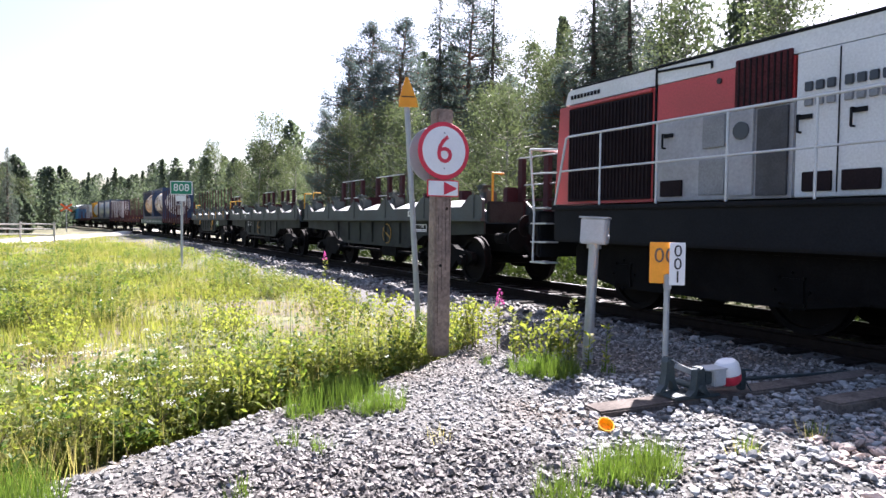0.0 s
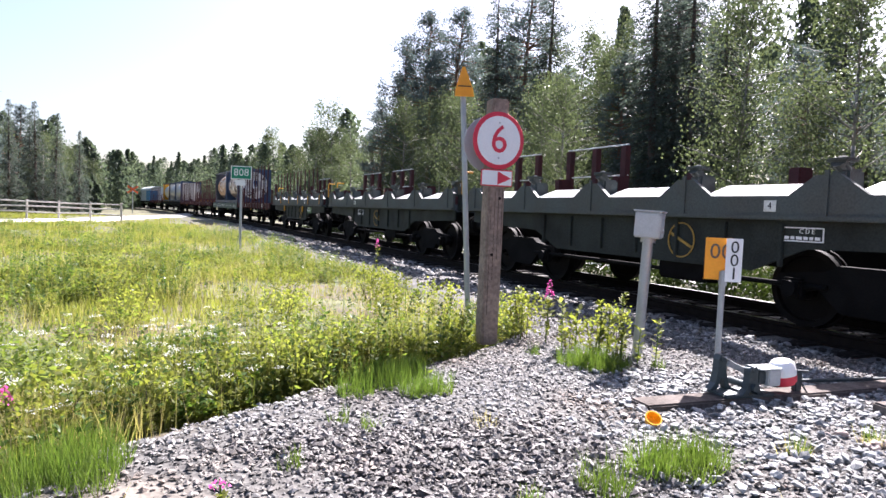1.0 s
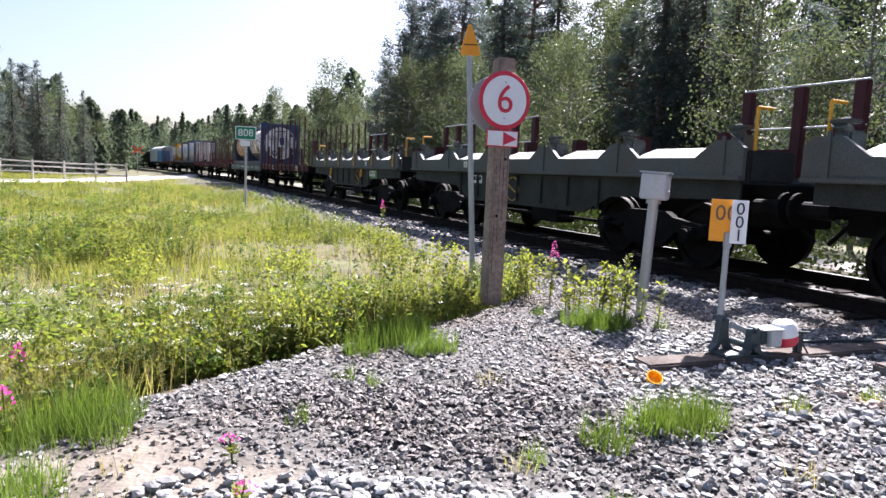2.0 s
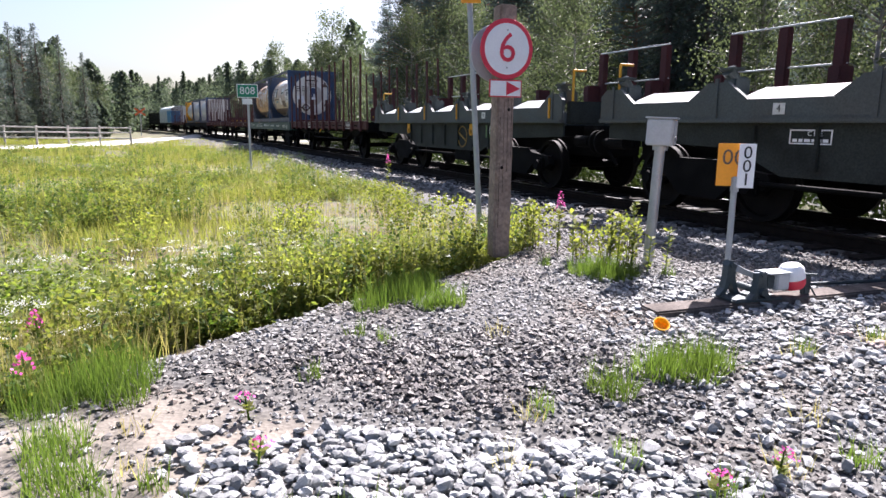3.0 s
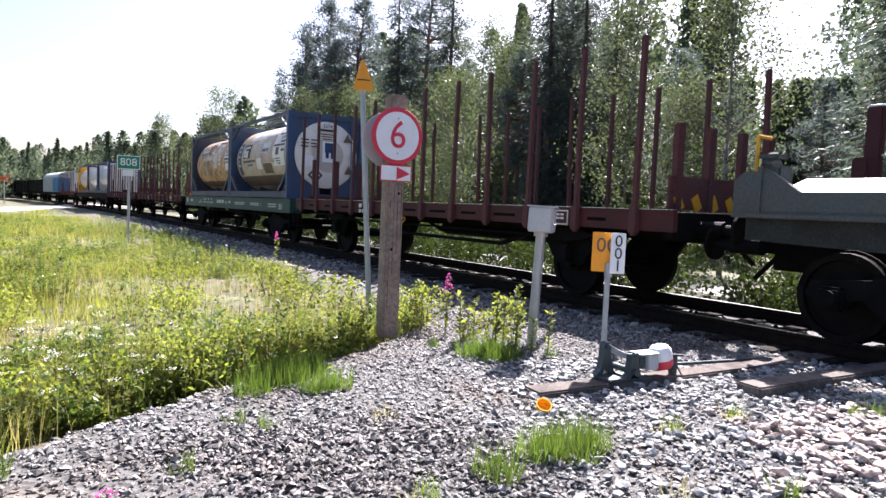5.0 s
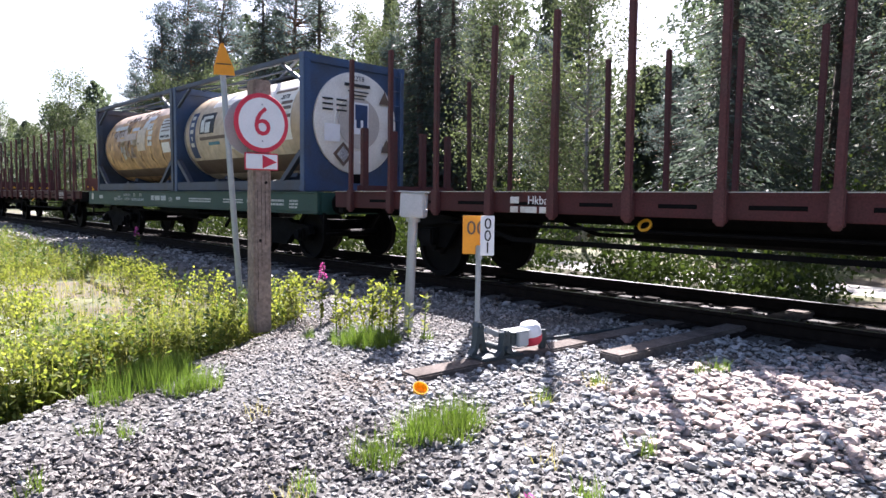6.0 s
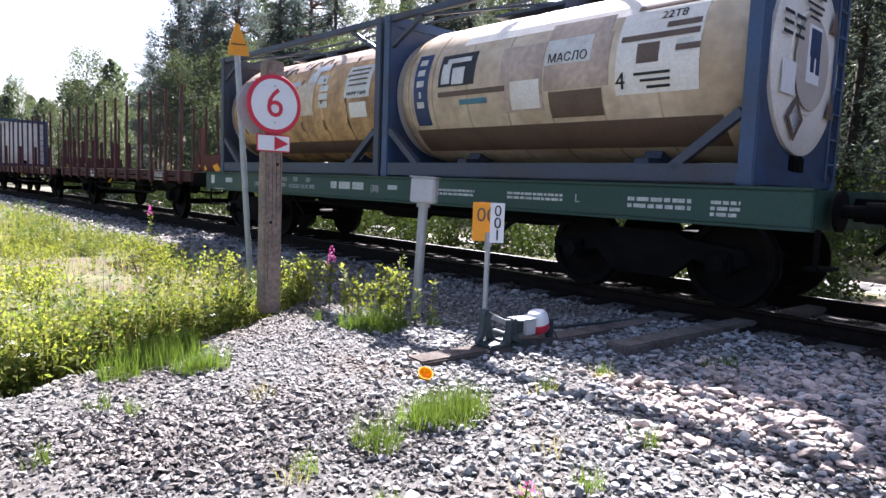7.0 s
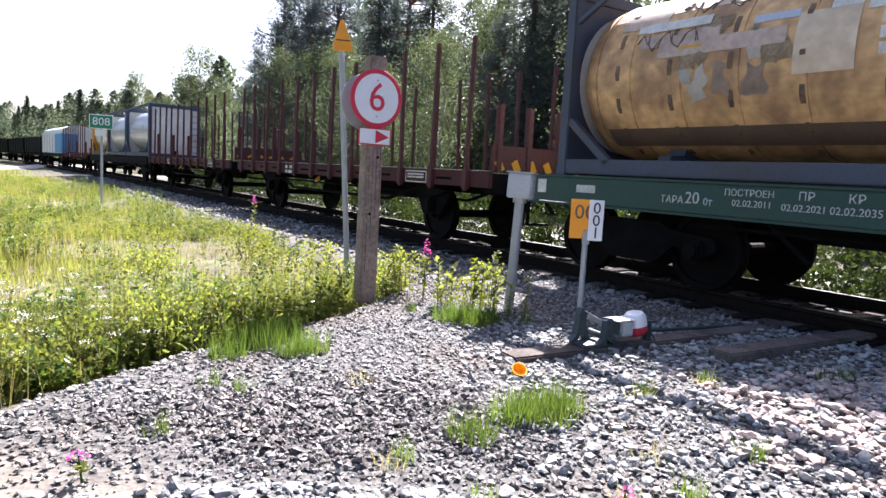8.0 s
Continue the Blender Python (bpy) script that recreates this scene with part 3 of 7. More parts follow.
def wheelset(parent, x, r=0.475, spin=True):
    bm = B()
    rod(bm, (0, -1.05, 0), (0, 1.05, 0), 0.075, seg=12)
    ws = part("wheelset", bm, M_WHEEL, parent, m=pose(x, 0, r))
    for sgn in (1, -1):
        bm = B()
        m = Matrix.Translation((0, sgn * 0.83, 0)) @ Euler((radians(90 * sgn), 0, 0)).to_matrix().to_4x4()
        lathe(bm, [(0.1, -0.09), (0.13, -0.09), (0.14, -0.03), (r - 0.08, -0.01), (r - 0.07, -0.06), (r, -0.06), (r, 0.05), (r + 0.03, 0.055), (r + 0.03, 0.08), (r - 0.08, 0.08), (r - 0.08, 0.04), (0.12, 0.06), (0.1, 0.08)], 28, m)
        part("wheel", bm, M_WHEEL, ws, smooth=True)
    if spin:
        SPIN.append((ws, x, r))
    return ws


def bogie(parent, x, wb=1.85, r=0.475, spin=True):
    for dx in (-wb / 2, wb / 2):
        wheelset(parent, x + dx, r, spin)
    bm = B()
    for sy in (1, -1):
        y = sy * 1.02
        prism(bm, [(x - wb / 2 - 0.28, r + 0.02), (x - wb / 2 - 0.22, r + 0.16), (x - 0.55, r + 0.22), (x - 0.4, r + 0.3), (x + 0.4, r + 0.3), (x + 0.55, r + 0.22), (x + wb / 2 + 0.22, r + 0.16), (x + wb / 2 + 0.28, r + 0.02), (x + wb / 2 + 0.1, r - 0.08), (x + 0.62, r + 0.02), (x + 0.35, r - 0.22), (x - 0.35, r - 0.22), (x - 0.62, r + 0.02), (x - wb / 2 - 0.1, r - 0.08)], y - 0.06, y + 0.06)
        for dx in (-wb / 2, wb / 2):
            box(bm, (x + dx, y + sy * 0.08, r), (0.26, 0.14, 0.24), 0.03)
            rod(bm, (x + dx, y + sy * 0.14, r), (x + dx, y + sy * 0.19, r), 0.09, seg=14)
        for dx in (-0.16, 0, 0.16):
            rod(bm, (x + dx, y, r - 0.16), (x + dx, y, r + 0.2), 0.06, seg=10)
    box(bm, (x, 0, r + 0.12), (0.45, 2.1, 0.24), 0.03)
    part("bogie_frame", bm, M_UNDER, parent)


def buffers(parent, x, sgn, z=0.92):
    for y in (-0.88, 0.88):
        bm = B()
        rod(bm, (x, y, z), (x + sgn * 0.38, y, z), 0.1, seg=14)
        rod(bm, (x + sgn * 0.38, y, z), (x + sgn * 0.6, y, z), 0.065, seg=12)
        rod(bm, (x + sgn * 0.58, y, z), (x + sgn * 0.62, y, z), 0.2, seg=20)
        part("buffer", bm, M_UNDER, parent)
    bm = B()
    box(bm, (x + sgn * 0.3, 0, z - 0.02), (0.6, 0.16, 0.18), 0.03)
    rod(bm, (x + sgn * 0.1, 0.35, z - 0.1), (x + sgn * 0.42, 0.3, z - 0.42), 0.03)
    part("coupler", bm, M_UNDER, parent)


def bars(parent, rows, x0, z0, w, h, y, material=M_WHITE, seed=1, name="lettering"):
    """Rows of writing too small or private to spell: plain bars on a +y face."""
    rg = random.Random(seed)
    bm = B()
    for i in range(rows):
        x, z = x0, z0 - i * h * 1.7
        while x > x0 - w:
            l = rg.uniform(0.5, 1.6) * h * 2.2
            l = min(l, x - (x0 - w))
            if l < h * 0.3:
                break
            box(bm, (x - l / 2, y + 0.002, z), (l, 0.004, h))
            x -= l + h * 0.6
    return part(name, bm, material, parent, "rows of pale stencilled marks")


def coil_wagon(length, number, mark, ring, green=False):
    w = thing("coil_wagon", "dusty grey-green coil wagon with pale trough plates and maroon end frames", "railway wagon", group="train")
    L2 = length
    bm = B()
    box(bm, (L2 / 2, 0, 0.92), (L2, 0.9, 0.56), 0.02)
    part("centre_sill", bm, M_UNDER, w)
    girder = [(0.1, 1.24), (L2 - 0.1, 1.24), (L2 - 0.1, 1.0), (L2 - 2.6, 0.92), (L2 - 3.3, 0.62), (3.3, 0.62), (2.6, 0.92), (0.1, 1.0)]
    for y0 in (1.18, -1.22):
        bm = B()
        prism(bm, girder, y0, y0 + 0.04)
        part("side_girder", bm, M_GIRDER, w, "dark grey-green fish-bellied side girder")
    for i in range(9):
        bm = B()
        box(bm, (0.6 + (L2 - 1.2) * i / 8, 0, 1.1), (0.12, 2.3, 0.2), 0.01)
        part("cross_member", bm, M_UNDER, w)
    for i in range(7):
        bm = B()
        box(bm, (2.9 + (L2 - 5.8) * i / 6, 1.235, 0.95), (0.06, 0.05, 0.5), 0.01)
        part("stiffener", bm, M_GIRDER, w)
    bm = B()
    rod(bm, (2.4, 1.1, 0.5), (L2 - 2.4, 1.1, 0.5), 0.03)
    part("brake_rod", bm, M_UNDER, w)
    bm = B()
    box(bm, (L2 * 0.42, 0.95, 0.55), (0.9, 0.4, 0.35), 0.03)
    part("brake_gear_box", bm, M_UNDER, w)
    n, gap, z0, z1 = 5, 1.5, 1.52, 1.74
    pitch = (L2 - 0.6) / n
    for sy in (1, -1):
        pts = [(0, 1.25)]
        top = [(0.0, z1 - 0.1), (0.12, z1)]
        for i in range(n):
            a = 0.3 + pitch * i + (pitch - gap) / 2
            top += [(a - 0.12, z1), (a + 0.2, z0), (a + gap - 0.2, z0), (a + gap + 0.12, z1)]
        top += [(L2 - 0.12, z1), (L2, z1 - 0.1)]
        bm = B()
        prism(bm, pts + top + [(L2, 1.25)], sy * 1.27, sy * 1.33)
        box(bm, (L2 / 2, sy * 1.31, 1.27), (L2, 0.12, 0.06), 0.012)
        for i in range(n + 1):
            box(bm, (0.3 + pitch * i, sy * 1.34, 1.54), (0.05, 0.02, 0.5))
        part("side_plate", bm, M_GREYWAG, w, "dusty grey-green side plate with notched top")
    for i in range(n):
        c = 0.3 + pitch * (i + 0.5)
        bm = B()
        v = [bm.verts.new(p) for p in ((c - gap / 2 - 0.12, 1.24, 1.5), (c + gap / 2 + 0.12, 1.24, 1.5), (c + gap / 2 + 0.05, 0.75, 1.69), (c - gap / 2 - 0.05, 0.75, 1.69))]
        bmesh.ops.solidify(bm, geom=[bm.faces.new(v)], thickness=0.03)
        part("trough_plate", bm, M_DECKWHITE, w, "bright pale trough plate")
    for i in range(n + 1):
        x = 0.3 + pitch * i
        bm = B()
        box(bm, (x, 1.0, 1.7), (0.2, 0.3, 0.24), 0.03)
        rod(bm, (x, 1.02, 1.76), (x, 1.16, 1.9), 0.07, 0.09, 12)
        box(bm, (x, 1.1, 1.91), (0.26, 0.24, 0.045), 0.02)
        part("bolster", bm, M_GREYWAG, w)
        bm = B()
        box(bm, (x, -0.95, 1.75), (0.2, 0.3, 0.6), 0.02)
        part("bolster", bm, M_MAROON, w)
    for x0 in (0.25, L2 - 2.2):
        bm = B()
        for k in range(3):
            box(bm, (x0 + k * 0.95, -1.15, 2.03), (0.19, 0.12, 1.36), 0.015)
        box(bm, (x0 + 0.95, -1.15, 1.75), (1.9, 0.06, 0.05), 0.01)
        part("end_frame", bm, M_MAROON, w, "maroon steel frame")
        bm = B()
        rod(bm, (x0 - 0.1, -1.15, 2.73), (x0 + 2.0, -1.15, 2.73), 0.016)
        rod(bm, (x0 - 0.1, -1.15, 2.1), (x0 + 2.0, -1.15, 2.1), 0.014)
        part("guard_rail", bm, M_HANDRAIL, w)
    for i in range(n if green else 0):
        bm = B()
        box(bm, (0.3 + pitch * i + 0.08, 1.345, 1.5), (0.05, 0.03, 0.36), 0.008)
        part("tie_down_post", bm, M_YELLOW, w, "narrow yellow tie-down post")
    for i in (1, 3) if green else ():
        bm = B()
        lathe(bm, [(0.06, 0), (0.09, 0), (0.09, 0.03), (0.06, 0.03), (0.06, 0)], 16, Matrix.Translation((0.3 + pitch * i + 1.4, 1.26, 1.05)) @ Euler((radians(-90), 0, 0)).to_matrix().to_4x4(), False)
        box(bm, (0.3 + pitch * i + 1.4, 1.27, 1.16), (0.16, 0.03, 0.12), 0.01)
        part("towing_hook", bm, M_YELLOW, w, "yellow towing eye")
    for x in (0.08, L2 - 0.08):
        bm = B()
        rod(bm, (x, 1.05, 1.25), (x, 1.05, 2.15), 0.022)
        rod(bm, (x, 1.05, 2.15), (x, 0.8, 2.15), 0.022)
        part("grab_rail", bm, M_YELLOW, w, "yellow grab rail")
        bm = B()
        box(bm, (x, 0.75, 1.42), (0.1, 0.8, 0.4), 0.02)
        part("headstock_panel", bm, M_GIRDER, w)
    bm = B()
    lathe(bm, [(0.225, 0.0), (0.243, 0.0), (0.243, 0.012), (0.225, 0.012), (0.225, 0.0)], 28, Matrix.Translation((ring, 1.225, 0.93)) @ Euler((radians(-90), 0, 0)).to_matrix().to_4x4(), False)
    box(bm, (ring, 1.235, 0.93), (0.42, 0.012, 0.035), 0, Matrix.Translation((ring, 0, 0.93)) @ Euler((0, radians(-25), 0)).to_matrix().to_4x4() @ Matrix.Translation((-ring, 0, -0.93)))
    part("brake_wheel_mark", bm, M_OLDYELLOW, w, "yellow ring mark")
    bm = B()
    for z in (0.94, 1.09):
        box(bm, (mark, 1.226, z + 0.07), (0.52, 0.008, 0.014))
    for x in (-0.255, 0.255):
        box(bm, (mark + x, 1.226, 1.085), (0.014, 0.008, 0.16))
    part("marking_frame", bm, M_WHITE, w)
    bars(w, 1, mark + 0.22, 1.045, 0.44, 0.035, 1.224, seed=4)
    text("C D E", 0.075, M_WHITE, w, Matrix.Translation((mark - 0.06, 1.23, 1.12)) @ FRONT)
    bm = B()
    box(bm, (mark + 0.35, 1.338, 1.4), (0.16, 0.008, 0.13))
    plate = part("number_plate", bm, M_PATCH, w, "small pale plate with one digit")
    text(number, 0.11, M_BLACK, plate, Matrix.Translation((mark + 0.35, 1.345, 1.4)) @ FRONT)
    if green:
        bm = B()
        box(bm, (mark, 1.212, 1.06), (0.9, 0.02, 0.26))
        part("painted_panel", bm, M_FRESHGREEN, w, "fresh green painted panel")
    for x in (0.12, L2 - 0.12):
        buffers(w, x, -1 if x < 1 else 1)
    bogie(w, 1.9, 1.8, 0.46)
    bogie(w, L2 - 1.9, 1.8, 0.46)
    return w


def stake_wagon(length, spin=True, tall=3.3):
    w = thing("stake_wagon", "maroon flat wagon with tall upright steel stakes", "railway wagon", group="train")
    L2 = length
    for sy in (1, -1):
        bm = B()
        box(bm, (L2 / 2, sy * 1.36, 1.0), (L2, 0.08, 0.26), 0.012)
        box(bm, (L2 / 2, sy * 1.385, 1.12), (L2, 0.07, 0.035), 0.008)
        part("side_sill", bm, M_MAROON, w, "maroon steel side sill")
        # Added shiny strip that stands in for the sunlit rim of the sill.
        bm = B()
        box(bm, (L2 / 2, sy * 1.385, 1.1425), (L2 - 0.02, 0.062, 0.008), 0.002)
        part("worn_edge", bm, M_SHINE, w, "bright strip added as the sun glint along the sill top")
        k = int(L2 / 1.05)
        for i in range(k):
            x = 0.75 + (L2 - 1.5) * (i + 0.5) / k
            bm = B()
            box(bm, (x, sy * 1.401, 0.99), (random.uniform(0.3, 0.55), 0.008, 0.045))
            part("lashing_slot", bm, M_UNDER, w)
    bm = B()
    box(bm, (L2 / 2, 0, 1.08), (L2 - 0.1, 2.66, 0.06), 0.01)
    part("deck", bm, M_CREO, w, "dark plank deck")
    bm = B()
    box(bm, (L2 / 2, 0.45, 0.88), (L2 - 0.2, 0.16, 0.3), 0.01)
    box(bm, (L2 / 2, -0.45, 0.88), (L2 - 0.2, 0.16, 0.3), 0.01)
    for x in (0.1, L2 - 0.1):
        box(bm, (x, 0, 0.94), (0.18, 2.7, 0.34), 0.02)
    a, b = 2.1, L2 - 2.1
    for sy in (1, -1):
        beam(bm, (a + 0.6, sy * 1.05, 0.78), (a + 1.6, sy * 1.05, 0.5), 0.06, 0.06)
        beam(bm, (b - 0.6, sy * 1.05, 0.78), (b - 1.6, sy * 1.05, 0.5), 0.06, 0.06)
        beam(bm, (a + 1.6, sy * 1.05, 0.5), (b - 1.6, sy * 1.05, 0.5), 0.06, 0.06)
        for x in (a, b):
            prism(bm, [(x - 0.6, 0.78), (x + 0.6, 0.78), (x + 0.28, 0.3), (x - 0.28, 0.3)], sy * 1.0 - 0.04, sy * 1.0 + 0.04)
            prism(bm, [(x - 0.62, 0.76), (x - 0.35, 0.8), (x, 0.82), (x + 0.35, 0.8), (x + 0.62, 0.76), (x + 0.35, 0.68), (x, 0.64), (x - 0.35, 0.68)], sy * 1.12 - 0.04, sy * 1.12 + 0.04)
            box(bm, (x, sy * 1.12, 0.47), (0.26, 0.16, 0.26), 0.03)
    rod(bm, (L2 * 0.35, -0.5, 0.62), (L2 * 0.62, -0.5, 0.62), 0.16, seg=14)
    rod(bm, (L2 * 0.2, 1.2, 0.7), (L2 * 0.8, 1.2, 0.7), 0.02)
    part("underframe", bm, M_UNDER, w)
    bmn = 12
    proto = None
    for sy in (1, -1):
        for i in range(bmn):
            x = 0.58 + 1.03 * i
            if proto is None:
                bm = B()
                box(bm, (0, 0, (tall - 0.8) / 2), (0.085, 0.06, tall - 0.8), 0.012)
                box(bm, (0, 0.0, 0.2), (0.13, 0.09, 0.34), 0.012)
                proto = bpy.data.meshes.new("stake")
                bm.to_mesh(proto)
                bm.free()
                proto.materials.append(M_STAKE)
            o = new("stake", proto)
            o.parent = w
            o.matrix_basis = pose(x, sy * 1.43, 0.8, random.uniform(-0.6, 0.6) + sy * 0.5, random.uniform(-0.8, 0.8), 0)
    for x in (0.3, L2 - 0.3):
        bm = B()
        for y in (-1.0, -0.35, 0.35, 1.0):
            box(bm, (x, y, 1.68), (0.1, 0.12, 1.1), 0.012)
        if x < 1:
            box(bm, (x, 0, 1.36), (0.05, 2.3, 0.42), 0.01)
        else:
            box(bm, (x, 0, 1.2), (0.05, 2.3, 0.1), 0.01)
        part("end_stanchion", bm, M_STAKE, w, "short red-brown end stanchions with a board")
    for i in range(6):
        bm = B()
        for x in (0.268,):
            box(bm, (x, 0, 0), (0.012, 0.14, 0.2), 0, Matrix.Translation((0, 0.98 - i * 0.36, 1.24)) @ Euler((radians(-30), 0, 0)).to_matrix().to_4x4())
        part("warning_stripe", bm, M_YELLOW, w)
    bars(w, 1, 8.47, 1.035, 0.16, 0.085, 1.402, M_PATCH, seed=8)
    text("Hkba", 0.15, M_WHITE, w, Matrix.Translation((8.03, 1.404, 1.03)) @ FRONT)
    bars(w, 1, 8.47, 0.915, 0.6, 0.075, 1.402, M_PATCH, seed=8)
    bm = B()
    box(bm, (2.13, 1.405, 0.99), (0.7, 0.012, 0.21))
    plate = part("marking_panel", bm, M_PATCH, w, "dark panel with pale border")
    bm = B()
    box(bm, (2.13, 1.411, 0.99), (0.66, 0.006, 0.17))
    part("panel_face", bm, M_MAROON, plate)
    bars(plate, 2, 2.4, 1.03, 0.54, 0.03, 1.415, M_PATCH, seed=9)
    bm = B()
    lathe(bm, [(0.055, 0), (0.08, 0), (0.08, 0.022), (0.055, 0.022), (0.055, 0)], 18, Matrix.Translation((6.6, 1.32, 0.77)) @ Euler((radians(-50), radians(25), radians(20))).to_matrix().to_4x4(), False)
    part("release_ring", bm, M_YELLOW, w, "small yellow ring handle")
    wheelset(w, 2.1, 0.48, spin)
    wheelset(w, L2 - 2.1, 0.48, spin)
    for x in (0.05, L2 - 0.05):
        buffers(w, x, -1 if x < 1 else 1)
    return w


def container_wagon(length, sill, label, spin=True, marks=True):
    w = thing("container_flat_wagon", label, "railway wagon", group="train")
    L2 = length
    for sy in (1, -1):
        bm = B()
        box(bm, (L2 / 2, sy * 1.3, 0.93), (L2, 0.06, 0.34), 0.01)
        sl = part("side_sill", bm, sill, w)
        for z in (1.12, 0.74):
            bm = B()
            box(bm, (L2 / 2, sy * 1.27, z), (L2, 0.16, 0.03), 0.008)
            part("flange", bm, sill, sl)
    for x in (0.04, L2 - 0.04):
        bm = B()
        box(bm, (x, 0, 0.92), (0.08, 2.54, 0.4), 0.015)
        part("headstock", bm, sill, w)
    for x in (0.7, L2 / 2 - 0.1, L2 / 2 + 0.1, L2 - 0.6):
        bm = B()
        box(bm, (x, 1.1, 1.12), (0.2, 0.18, 0.04), 0.01)
        part("container_lock", bm, sill, w)
    bm = B()
    prism(bm, [(0.2, 1.05), (L2 - 0.2, 1.05), (L2 - 0.2, 0.8), (L2 - 3.0, 0.74), (L2 - 3.8, 0.5), (3.8, 0.5), (3.0, 0.74), (0.2, 0.8)], -0.35, 0.35)
    for i in range(8):
        box(bm, (1 + (L2 - 2) * i / 7, 0, 0.98), (0.14, 2.5, 0.16), 0.01)
    rod(bm, (L2 * 0.45, 0.75, 0.62), (L2 * 0.45 + 1.0, 0.75, 0.62), 0.17, seg=14)
    rod(bm, (2.8, 1.1, 0.62), (L2 - 2.8, 1.1, 0.62), 0.025)
    for x in (3.6, L2 - 3.6):
        beam(bm, (x, 1.1, 0.75), (x + (0.5 if x < 5 else -0.5), 1.1, 0.35), 0.05, 0.05)
    part("underframe", bm, M_UNDER, w)
    bogie(w, 1.85, 1.85, 0.475, spin)
    bogie(w, L2 - 1.85, 1.85, 0.475, spin)
    for x in (0.04, L2 - 0.04):
        bm = B()
        sg = -1 if x < 1 else 1
        box(bm, (x + sg * 0.35, 0, 0.93), (0.7, 0.24, 0.24), 0.04)
        box(bm, (x + sg * 0.72, 0.06, 0.93), (0.24, 0.3, 0.3), 0.06)
        part("coupler", bm, M_UNDER, w)
        bm = B()
        beam(bm, (x + sg * 0.06, 1.2, 0.75), (x + sg * 0.06, 1.2, 0.35), 0.04, 0.04)
        beam(bm, (x + sg * 0.06, 1.2, 0.37), (x + sg * 0.06, 0.85, 0.37), 0.2, 0.03)
        part("step", bm, M_UNDER, w)
    if marks:
        y = 1.331
        for k, (x, rows, wd, h) in enumerate(((12.24, 1, 0.35, 0.14), (7.95, 1, 1.1, 0.17), (6.3, 1, 0.3, 0.1), (5.54, 2, 1.2, 0.045), (3.73, 2, 0.9, 0.045), (1.92, 2, 0.75, 0.06), (0.96, 3, 0.3, 0.05))):
            bars(w, rows, x, 0.96, wd, h * 0.72, y, M_STENCIL, seed=20 + k)
        for words, size, x, z in (("ТАРА", 0.12, 10.72, 0.9), ("20", 0.19, 10.45, 0.93), ("0т", 0.12, 10.25, 0.9), ("КР", 0.12, 8.72, 1.02), ("02.02.2035", 0.105, 8.72, 0.9), ("ПР", 0.12, 9.18, 1.02), ("02.02.2021", 0.1, 9.2, 0.9), ("ПОСТРОЕН", 0.1, 9.78, 1.02), ("02.02.2011", 0.1, 9.74, 0.91), ("L", 0.14, 2.61, 0.93), ("(20)", 0.14, 6.65, 0.93)):
            text(words, size, M_STENCIL, w, Matrix.Translation((x, y + 0.003, z)) @ FRONT)
        bm = B()
        box(bm, (12.91, y + 0.004, 0.97), (0.17, 0.008, 0.19), 0.003)
        part("paper_label", bm, M_PATCH, w, "small pale paper label")
    return w


